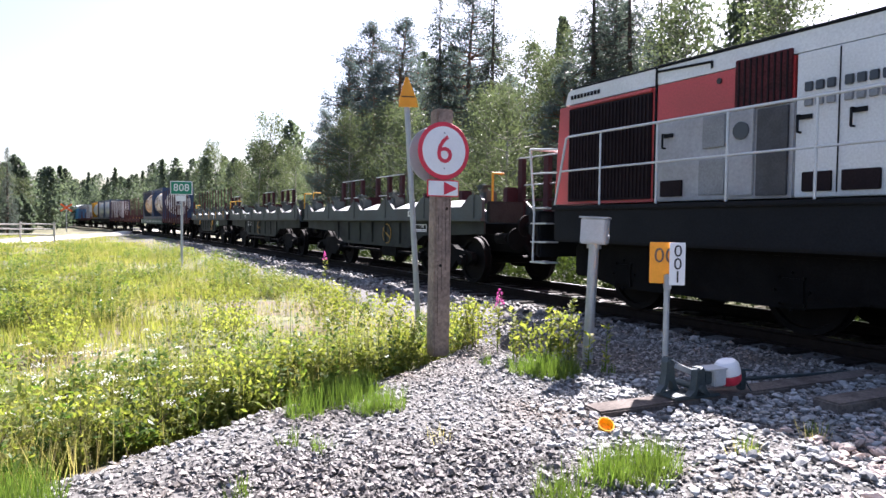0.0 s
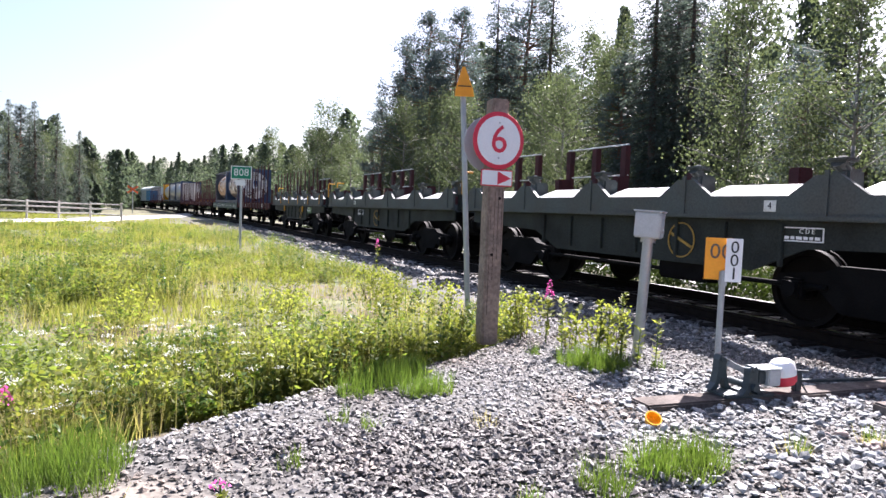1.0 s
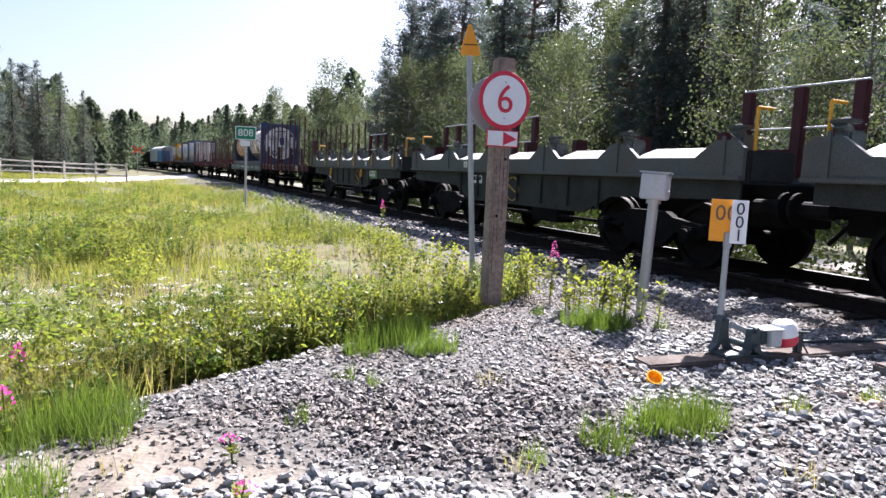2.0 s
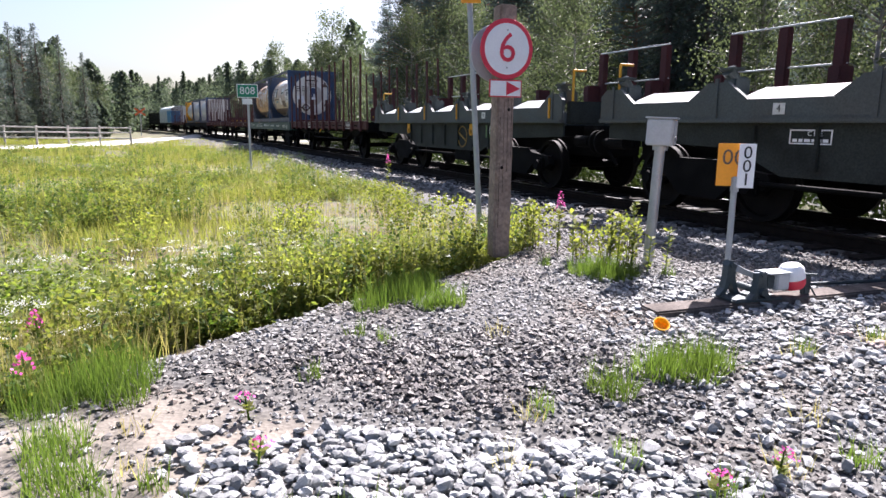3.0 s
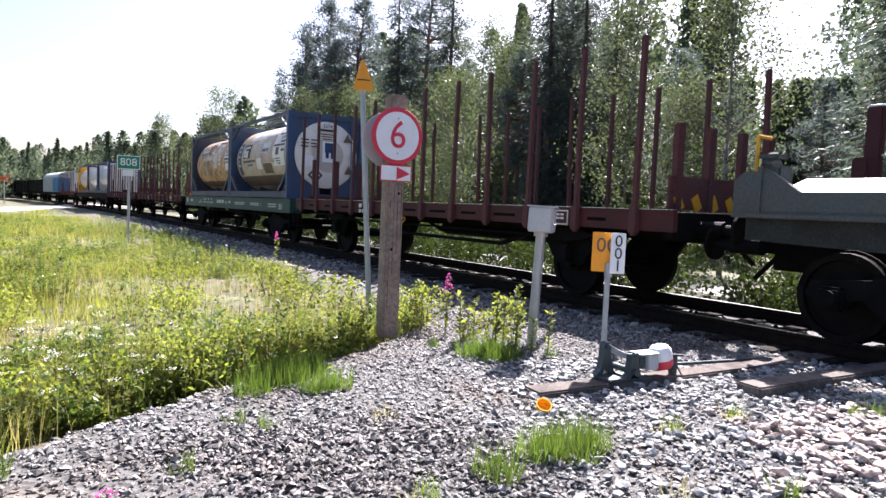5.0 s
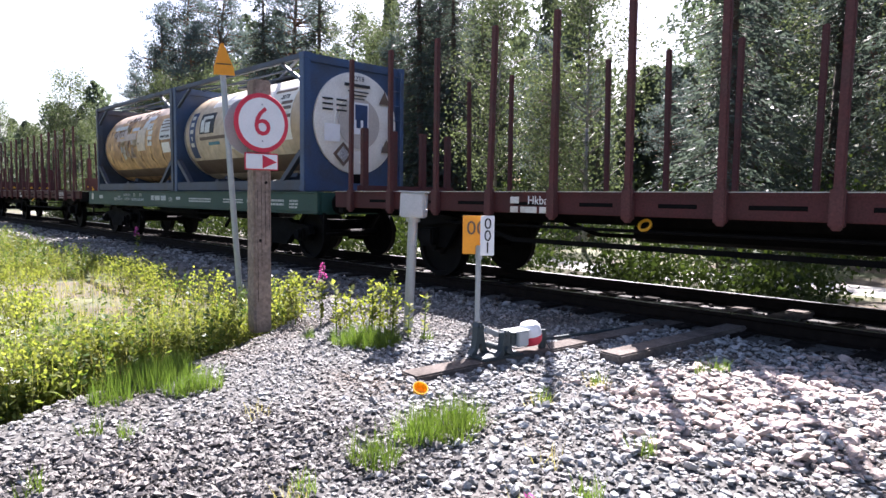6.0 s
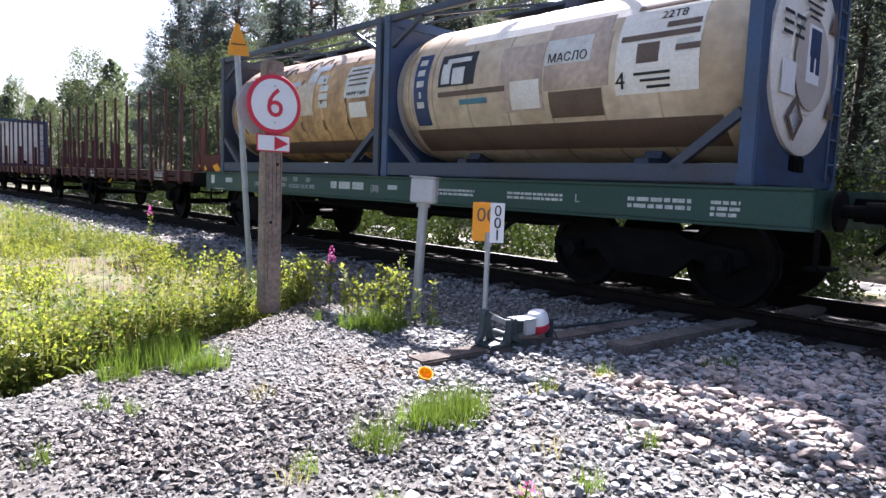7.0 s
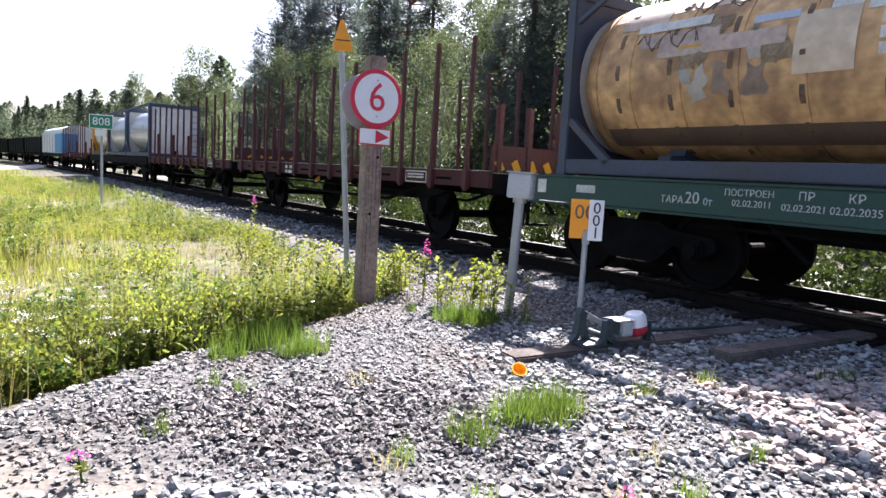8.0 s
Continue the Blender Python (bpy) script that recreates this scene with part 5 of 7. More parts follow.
    rod(rail, (-14.5, 1.42, 1.85), (-0.66, 1.42, 1.85), 0.015)
    rod(rail, (-0.82, 1.42, 2.36), (-0.76, 1.42, 2.33), 0.018)
    rod(rail, (-0.76, 1.42, 2.33), (-0.52, 1.42, 1.34), 0.018)
    part("long_handrail", rail, M_HANDRAIL, w)
    for i in range(12):
        bm = B()
        rod(bm, (-1.51 - 1.04 * i, 1.42, 1.32), (-1.51 - 1.04 * i, 1.42, 2.36), 0.016)
        part("rail_post", bm, M_HANDRAIL, w)
    bm = B()
    rod(bm, (0.02, 1.42, 0.41), (0.0, 1.42, 1.2), 0.018)
    rod(bm, (0.0, 1.42, 1.2), (0.13, 1.42, 2.26), 0.018)
    rod(bm, (0.13, 1.42, 2.26), (-0.56, 1.42, 2.2), 0.016)
    rod(bm, (0.08, 1.42, 1.86), (-0.56, 1.42, 1.84), 0.014)
    rod(bm, (0.13, 1.42, 2.26), (0.13, 0.7, 2.26), 0.016)
    for z in (0.42, 0.75, 1.05, 1.3):
        box(bm, (-0.12, 1.3, z), (0.4, 0.28, 0.025), 0.008)
    part("step_rail", bm, M_HANDRAIL, w)
    bm = B()
    box(bm, (0.05, 0, 1.05), (0.3, 2.8, 0.4), 0.03)
    box(bm, (0.0, 0, 0.75), (0.12, 2.7, 0.5), 0.03)
    part("rear_headstock", bm, M_LOCODARK, w)
    cab = panel("cab", -12.0, -9.0, 3.18, 3.9, M_LOCOWHITE, 0.2, "white driving cab")
    bm = B()
    box(bm, (-10.5, 1.32, 3.4), (1.6, 0.03, 0.5), 0.02)
    part("window", bm, M_GLASS, cab)
    buffers(w, 0.3, 1, 1.0)
    return w


# place at 6.5 s of each vehicle's leading end along the track, its thing
TRAIN = [(-43.4, 0.0, locomotive())]
TRAIN += [(-41.7, 10.7, coil_wagon(10.7, "4", 2.65, 4.45)), (-30.2, 10.9, coil_wagon(10.9, "4", 7.25, 5.65)), (-18.2, 10.4, coil_wagon(10.4, "2", 2.6, 4.2, True))]
TRAIN += [(-7.1, 12.4, stake_wagon(12.4))]
TRAIN += [(5.95, 13.3, container_wagon(13.3, M_WAGGREEN, "green container flat wagon with white stencilled writing"))]
TRAIN += [(6.55, 6.06, tank_container(M_NAVY, M_CREAM, M_ENDWHITE, "stained cream tank container in a navy frame with patched markings", 1))]
TRAIN += [(12.66, 6.06, tank_container(M_FRAMEGREY, M_OCHRE, M_ENDWHITE, "stained ochre tank container in a slate frame with worn white patches", 2))]
TRAIN += [(20.0, 12.4, stake_wagon(12.4)), (33.2, 12.4, stake_wagon(12.4, False))]
TRAIN += [(46.3, 18.9, container_wagon(18.9, M_UNDER, "black container flat wagon", False, False))]
TRAIN += [(46.5, 6.06, tank_container(M_NAVY, M_SILVER, M_ENDWHITE, "silver tank container in a navy frame", 0))]
TRAIN += [(52.7, 6.06, tank_container(M_FRAMEGREY, M_SILVER, M_ENDWHITE, "silver tank container in a slate frame", 0))]
TRAIN += [(58.9, 6.06, tank_container(M_CONTYELLOW, M_SILVER, M_CONTYELLOW, "silver tank container in a yellow frame", 0))]
TRAIN += [(66.4, 12.4, stake_wagon(12.4, False)), (79.8, 13.2, tarp_wagon()), (94.0, 13.0, dark_wagon()), (108.0, 13.0, dark_wagon()), (122.0, 13.0, dark_wagon())]


def on_track(ob, s0, length, t):
    """The pose of a vehicle: its two ends ride on the track's curve."""
    s = s0 - SPEED * (t - 6.5)
    x1, y1, a1 = track(s)
    x2, y2, a2 = track(s + max(length, 1.0))
    z = RAILZ + (1.14 + LIFT if ob.name.startswith("tank_container") else 0.0)
    return pose(x1, y1, z, 0, 0, math.degrees(math.atan2(y2 - y1, x2 - x1)))


for s0, length, ob in TRAIN:
    for c in ob.children:
        if not ob.name.startswith(("tank_container", "coil_wagon")) and not c.name.startswith(("wheelset", "bogie_frame", "axle_box")):
            c.location.z += LIFT
    ob.matrix_basis = on_track(ob, s0, length, 0.0)


def motions():
    for s0, length, ob in TRAIN:
        walk(ob, [(0.5 * i, on_track(ob, s0, length, 0.5 * i)) for i in range(17)])
    for ws, x, r in SPIN:
        rows = []
        for i in range(0, 121):
            t = i / 15
            rows.append((t, pose(x, 0, r, 0, -math.degrees(SPEED * t / r) % 360, 0)))
        walk(ws, rows)


# ---- signs and lineside things ----
def speed_sign():
    t = thing("speed_sign_post", "round white speed sign with red rim on weathered timber post", "railway sign", pose(-0.035, 7.27, -0.25, 0, 0, 28.0))
    bm = B()
    box(bm, (0, 0, 1.35), (0.2, 0.18, 2.7), 0.018)
    bmesh.ops.subdivide_edges(bm, edges=[e for e in bm.edges if abs(e.verts[0].co.z - e.verts[1].co.z) > 1], cuts=14)
    for v in bm.verts:
        v.co.x += 0.01 * noise.noise((v.co.z * 2, v.co.y * 4, 1)) + 0.004 * v.co.z
        v.co.y += 0.008 * noise.noise((v.co.z * 2, v.co.x * 4, 5))
    part("timber_post", bm, M_POST, t, "weathered grey-brown timber post")
    bm = B()
    for x, z in ((-0.03, 1.0), (0.04, 1.62)):
        rod(bm, (x, -0.086, z), (x, -0.094, z), 0.018, seg=10)
    part("knot", bm, M_CREO, t)
    bm = B()
    for x in (-0.06, -0.015, 0.03, 0.075):
        box(bm, (x, -0.089, 1.3 + 6 * x), (0.003, 0.006, 0.9 + 5 * abs(x)))
    part("drying_crack", bm, M_CREO, t)
    mz = Matrix.Translation((-0.01, -0.105, 2.245)) @ Euler((radians(90), 0, 0)).to_matrix().to_4x4()
    bm = B()
    lathe(bm, [(0.305, -0.012), (0.31, -0.006), (0.31, 0.002), (0.305, 0.006)], 56, mz)
    disc = part("sign_disc", bm, M_SIGNRED, t, "red rim of the sign")
    bm = B()
    lathe(bm, [(0.262, 0.004), (0.262, 0.0085)], 56, mz)
    part("sign_face", bm, M_WHITE, disc, "white sign face")
    text("6", 0.43, M_SIGNRED, disc, Matrix.Translation((-0.01, -0.118, 2.245)) @ pose(0, 0, 0, 90, 0, 0), "digit", 0.002, "red digit six")
    for z in (2.055, 2.435):
        bm = B()
        rod(bm, (-0.01, -0.11, z), (-0.01, -0.12, z), 0.009, seg=8)
        part("bolt", bm, M_GALV, disc)
    bm = B()
    lathe(bm, [(0.305, -0.006), (0.31, 0.0), (0.305, 0.006)], 48, Matrix.Translation((-0.02, 0.115, 2.215)) @ Euler((radians(90), 0, 0)).to_matrix().to_4x4())
    part("back_disc", bm, M_BOXGREY, t, "bare grey back of a second round sign")
    bm = B()
    box(bm, (-0.015, -0.102, 1.84), (0.385, 0.012, 0.18), 0.004)
    plate = part("arrow_plate", bm, M_SIGNRED, t, "small white plate with a red arrow")
    bm = B()
    box(bm, (-0.015, -0.11, 1.84), (0.36, 0.006, 0.155), 0.002)
    part("plate_face", bm, M_WHITE, plate)
    bm = B()
    prism(bm, [(-0.01, 1.768), (-0.01, 1.912), (0.155, 1.84)], -0.117, -0.114)
    part("arrow", bm, M_SIGNRED, plate)


M_POST = mat("weathered_post_wood", (0.29, 0.215, 0.17), 0.9, var=0.35, scale=3, fine=28, bump=0.9, tint=(0.13, 0.095, 0.08))
M_SIGNRED = mat("faded_sign_red", (0.6, 0.03, 0.06), 0.5, var=0.08, scale=10, fine=60, bump=0.03)
speed_sign()


def marker():
    t = thing("triangle_marker", "orange triangular marker board on a leaning grey pole", "railway sign", pose(-0.34, 9.47, -0.3, 0, -3.6, 0))
    bm = B()
    rod(bm, (0, 0, 0), (0, 0, 3.3), 0.04, seg=14)
    part("pole", bm, M_GALV, t)
    bm = B()
    prism(bm, [(-0.145, 3.16), (0.145, 3.16), (0.135, 3.26), (0.02, 3.58), (-0.02, 3.58), (-0.135, 3.26)], -0.06, -0.045)
    for p in bm.verts:
        p.co = Euler((0, 0, radians(25))).to_matrix() @ p.co
    board = part("board", bm, M_ORANGE, t, "orange triangular board")
    bm = B()
    box(bm, (0, -0.064, 3.305), (0.2, 0.006, 0.014))
    part("bar", bm, M_BLACK, board, m=pose(0, 0, 0, 0, 0, 25))


marker()


def kilometre_sign():
    t = thing("kilometre_sign", "green kilometre sign with white number on a grey pole", "railway sign", pose(-9.2, 23.0, -0.4, 0, 0, 14))
    bm = B()
    rod(bm, (0, 0, 0), (0, 0, 2.75), 0.04, seg=12)
    part("pole", bm, M_GALV, t)
    bm = B()
    box(bm, (0, -0.055, 2.74), (0.72, 0.02, 0.47), 0.006)
    pl = part("sign_plate", bm, M_WHITE, t, "white border of the plate")
    bm = B()
    box(bm, (0, -0.067, 2.74), (0.67, 0.008, 0.42), 0.003)
    part("sign_face", bm, M_GREENSIGN, pl)
    text("808", 0.36, M_WHITE, pl, Matrix.Translation((0, -0.075, 2.74)) @ pose(0, 0, 0, 90, 0, 0), "digits")
    bm = B()
    box(bm, (-0.02, -0.055, 2.38), (0.34, 0.015, 0.2), 0.004)
    part("small_plate", bm, M_WHITE, t)


kilometre_sign()


def cable_box():
    t = thing("cable_box", "grey metal cable box on a round grey pole", "cabinet", pose(1.535, 6.88, -0.25, -1.0, 2.0, -24))
    bm = B()
    rod(bm, (0, 0, 0), (0, 0, 1.27), 0.052, seg=18)
    rod(bm, (0, 0, 1.22), (0, 0, 1.28), 0.075, seg=18)
    part("pole", bm, M_GALV, t)
    bm = B()
    box(bm, (0, 0, 1.4), (0.27, 0.18, 0.27), 0.014)
    bx = part("box", bm, M_BOXGREY, t)
    bm = B()
    box(bm, (0, -0.105, 1.4), (0.255, 0.03, 0.255), 0.01)
    part("lid", bm, M_BOXGREY, bx)
    bm = B()
    box(bm, (0, -0.01, 1.54), (0.3, 0.24, 0.016), 0.005)
    part("rain_cap", bm, M_BOXGREY, bx)
    bm = B()
    rod(bm, (0.135, 0, 1.34), (0.15, 0, 1.34), 0.022, seg=12)
    rod(bm, (0.135, 0.02, 1.46), (0.142, 0.02, 1.46), 0.012, seg=8)
    part("lock", bm, M_GALV, bx)


cable_box()


def point_plates():
    t = thing("point_number_plates", "orange and white number plates on a thin grey pole", "railway sign", pose(2.03, 5.93, -0.25))
    bm = B()
    rod(bm, (0, 0, 0), (0, 0, 1.02), 0.027, seg=12)
    box(bm, (0, -0.01, 0.96), (0.06, 0.06, 0.14), 0.01)
    part("pole", bm, M_GALV, t)
    bm = B()
    box(bm, (-0.045, 0.0, 1.13), (0.22, 0.014, 0.37), 0.004)
    op = part("orange_plate", bm, M_ORANGE, t, "orange plate with dark digits", pose(0, 0, 0, 0, 0, -14))
    text("00", 0.19, M_BROWNPATCH, op, Matrix.Translation((-0.025, -0.01, 1.19)) @ pose(0, 0, 0, 90, 0, 0), "digits")
    bm = B()
    box(bm, (0.075, -0.045, 1.125), (0.135, 0.014, 0.38), 0.004)
    wp = part("white_plate", bm, M_WHITE, t, "white plate with dark digits one above another", pose(0, 0, 0, 0, 0, -8))
    for i, ch in enumerate("001"):
        text(ch, 0.15, M_BLACK, wp, Matrix.Translation((0.078, -0.055, 1.235 - 0.115 * i)) @ pose(0, 0, 0, 90, 0, 0), "digit")


point_plates()


def switch_bearer(s, n0, n1, z):
    bm = B()
    box(bm, (0, 0, 0), (n1 - n0, 0.23, 0.17), 0.014)
    x, y = sn(s, (n0 + n1) / 2)
    tagged(part("switch_bearer", bm, M_BEARER, None, "long weathered grey timber bearer lying in the ballast", pose(x, y, z, 0, -0.6, math.degrees(TH) - 96.6)), category="timber", group="switch bearers")


switch_bearer(3.41, 3.45, 9.4, -0.232)
switch_bearer(2.67, 5.08, 9.4, -0.18)


def point_lever():
    x, y = sn(3.66, 4.25)
    t = thing("point_lever", "hand point lever with grey cast stand and red and white weight", "point lever", pose(x, y, -0.165, 0, 0, math.degrees(TH) - 96.6) @ Matrix.Scale(0.82, 4))
    bm = B()
    box(bm, (0.2, 0, 0.015), (0.56, 0.3, 0.03), 0.01)
    part("base_plate", bm, M_CASTIRON, t)
    arm = [(-0.13, 0.03), (-0.07, 0.09), (-0.05, 0.2), (-0.045, 0.3), (-0.02, 0.345), (0.03, 0.345), (0.05, 0.29), (0.055, 0.18), (0.09, 0.08), (0.13, 0.03), (0.06, 0.03), (0.015, 0.13), (-0.01, 0.13), (-0.05, 0.03)]
    for dx, yy, k in ((0.03, 0.11, 1.08), (0.21, -0.11, 0.88)):
        bm = B()
        prism(bm, [(dx + px, pz * k) for px, pz in arm], yy - 0.04, yy + 0.04)
        rod(bm, (dx, yy - 0.06, 0.31 * k), (dx, yy + 0.06, 0.31 * k), 0.028, seg=12)
        part("stand_arm", bm, M_CASTIRON, t, "forked grey-green cast iron stand")
    bm = B()
    rod(bm, (0.21, -0.19, 0.1), (0.21, 0.16, 0.1), 0.035, seg=14)
    part("pivot", bm, M_CASTIRON, t)
    bm = B()
    beam(bm, (0.05, 0.02, 0.3), (0.3, 0.0, 0.2), 0.03, 0.05)
    beam(bm, (0.3, 0, 0.2), (0.95, 0, 0.13), 0.035, 0.05)
    part("lever_arm", bm, M_GALV, t)
    bm = B()
    box(bm, (0.37, -0.02, 0.18), (0.13, 0.17, 0.13), 0.012)
    part("pivot_housing", bm, M_CASTIRON, t)
    bm = B()
    box(bm, (0.47, -0.07, 0.18), (0.15, 0.16, 0.16), 0.01)
    lb = part("lock_box", bm, M_BOXGREY, t, "pale grey lock box")
    bm = B()
    box(bm, (0.43, -0.05, 0.266), (0.26, 0.2, 0.014), 0.004)
    part("cover", bm, M_BOXGREY, lb)
    bm = B()
    m = Matrix.Translation((0.68, -0.03, 0.2)) @ Euler((0, radians(-12), 0)).to_matrix().to_4x4()
    lathe(bm, [(0.05, 0.13), (0.09, 0.122), (0.118, 0.088), (0.127, 0.02), (0.127, -0.015)][::-1], 28, m)
    wt = part("weight", bm, M_WHITE, t, "white upper half of the weight", smooth=True)
    bm = B()
    lathe(bm, [(0.128, -0.017), (0.125, -0.08), (0.1, -0.115), (0.05, -0.122)][::-1], 28, m)
    part("weight_base", bm, M_SIGNRED, wt, "red lower half of the weight", smooth=True)
    bm = B()
    box(bm, (0.88, -0.02, 0.1), (0.09, 0.06, 0.2), 0.012)
    rod(bm, (0.84, -0.02, 0.21), (1.0, -0.04, 0.2), 0.012, seg=8)
    rod(bm, (0.9, -0.05, 0.1), (0.95, -0.14, -0.06), 0.009, seg=6)
    part("end_bracket", bm, M_CASTIRON, t)
    bm = B()
    rod(bm, (0.3, 0.17, 0.07), (2.8, 0.17, 0.0), 0.02, seg=8)
    part("pull_rod", bm, M_CASTIRON, t)
    pts = [Vector((0.03, 0.05, 0.36)), Vector((0.09, -0.02, 0.31)), Vector((0.15, -0.08, 0.28)), Vector((0.21, -0.17, 0.29))]
    bm = B()
    for a, b in zip(pts, pts[1:]):
        rod(bm, a, b, 0.006, seg=6)
    part("chain", bm, M_GALV, t)


point_lever()
bm = B()
lathe(bm, [(0.038, 0.0), (0.044, 0.005), (0.054, 0.055), (0.058, 0.06), (0.05, 0.06), (0.04, 0.01), (0.01, 0.008)], 24)
tagged(part("plastic_cap", bm, M_YELLOWCUP, None, "yellow plastic cap lying open on the stones", pose(1.15, 4.55, height(1.15, 4.55) + 0.02, 38, 8, 0), True), category="cap")


def crossing_sign():
    t = thing("crossing_sign", "orange and red saltire crossing sign on a thin pole", "road sign", pose(-46.2, 80, -0.4, 0, 0, 30))
    bm = B()
    rod(bm, (0, 0, 0), (0, 0, 3.5), 0.06, seg=10)
    part("pole", bm, M_GALV, t)
    for a in (35, -35):
        bm = B()
        box(bm, (0, 0, 0), (1.5, 0.03, 0.22), 0.01)
        part("arm", bm, M_XSIGN, t, m=Matrix.Translation((0, -0.09, 3.0)) @ Euler((0, radians(a), 0)).to_matrix().to_4x4())


M_XSIGN = mat("crossing_orange", (0.75, 0.13, 0.03), 0.5, var=0.08, scale=10, fine=60, bump=0.02)
crossing_sign()


def rail_fence():
    f = thing("rail_fence", "pale weathered wooden rail fence beside the road", "fence")
    n, a, b = 12, Vector((-50, 38.0, -0.35)), Vector((-26.5, 44.5, -0.35))
    for i in range(n + 1):
        p = a.lerp(b, i / n)
        bm = B()
        rod(bm, p, p + Vector((random.uniform(-0.03, 0.03), 0, 1.35)), 0.07, seg=8)
        part("post", bm, M_FENCE, f)
    for h in (0.5, 0.85, 1.22):
        for i in range(n):
            p, q = a.lerp(b, i / n), a.lerp(b, (i + 1) / n)
            bm = B()
            rod(bm, p + Vector((0, -0.09, h + random.uniform(-0.05, 0.05))), q + Vector((0, -0.09, h + random.uniform(-0.05, 0.05))), 0.055, 0.045, 8)
            part("rail_pole", bm, M_FENCE, f)


rail_fence()

# ---- trees ----
LEAF_V = [(-0.5, 0, 0), (0, -0.02, 0.42), (0.5, 0, 0), (0, -0.02, -0.42)]
LEAF_F = [(0, 1, 2, 3)]
TRI_V = [(-0.45, 0, -0.3), (0.5, 0.04, -0.2), (0, -0.04, 0.55)]
TRI_F = [(0, 1, 2)]
SPRIG_V = [(0, -0.17, 0), (0.15, 0.17, 0.02), (1.1, 0, 0)]
NEEDLE_V = [(0, -0.16, 0), (0.5, -0.24, -0.02), (1, 0, 0), (0.5, 0.24, 0.02)]


def limb_mesh(name, segs, material):
    """Trunk and limbs: tapered tubes from lists of (a, b, r1, r2)."""
    bm = B()
    for a, b, r1, r2, k in segs:
        rod(bm, a, b, r1, r2, k)
    me = bpy.data.meshes.new(name)
    bm.to_mesh(me)
    bm.free()
    me.materials.append(material)
    me.shade_smooth()
    return me


def tree_thing(name, label, trunk, crown):
    t = thing(name, label, "tree", pose(0, 0, -200), "forest trees")
    for nm, me in (("trunk", trunk), ("crown", crown)):
        o = new(nm, me)
        o.parent = t
    return t


def aim(dirs, rg, roll=1.0):
    """Rotations that turn x to each direction, rolled at random."""
    x = dirs / np.linalg.norm(dirs, axis=1)[:, None]
    up = rg.normal(0, roll, x.shape) + np.array([0, 0, 1.0])
    y = np.cross(up, x)
    y /= np.linalg.norm(y, axis=1)[:, None] + 1e-9
    z = np.cross(x, y)
    return np.stack([x, y, z], 2)


def spruce(H, R, seed, dens=1.0, size=1.0):
    rg = np.random.default_rng(seed)
    P, D, S = [], [], []
    segs = [((0, 0, 0), (0, 0, H * 0.5), H * 0.014, H * 0.009, 8), ((0, 0, H * 0.5), (0, 0, H), H * 0.009, 0.01, 7)]
    z = H * 0.07
    while z < H * 0.995:
        f = 1 - z / H
        rad = R * (f ** 0.8) * rg.uniform(0.75, 1.1) + 0.12
        for k in range(int(5 + 6 * f)):
            a = rg.uniform(0, 2 * np.pi)
            r = rad * rg.uniform(0.45, 1.25)
            droop = -0.25 - 0.35 * f
            tip = np.array([np.cos(a) * r, np.sin(a) * r, droop * r + 0.12 * r])
            if f > 0.25 and k < 4:
                segs.append(((0, 0, z), tuple(np.array([0, 0, z]) + tip * 0.9), 0.025, 0.006, 4))
            n = max(4, int(r / 0.085 * dens))
            u = rg.uniform(0.12, 1.0, n * 2)[:, None]
            p = np.array([0, 0, z]) + tip * u + rg.normal(0, 0.07, (n * 2, 3))
            p[:, 2] += 0.1 * r * np.sin(u[:, 0] * 3.1)
            d = np.stack([np.cos(a) + rg.normal(0, 0.8, n * 2), np.sin(a) + rg.normal(0, 0.8, n * 2), rg.normal(-0.55, 0.35, n * 2)], 1)
            P.append(p)
            D.append(d)
            S.append(rg.uniform(0.12, 0.28, n * 2) * (0.7 + 0.3 * f) * size)
        z += rg.uniform(0.16, 0.3) * (0.6 + 0.6 * f)
    P, D, S = np.concatenate(P), np.concatenate(D), np.concatenate(S)
    crown = fast_mesh("crown", *scatter(SPRIG_V, TRI_F, P, aim(D, rg), S), M_SPRUCE)
    return limb_mesh("trunk", segs, M_BARK), crown


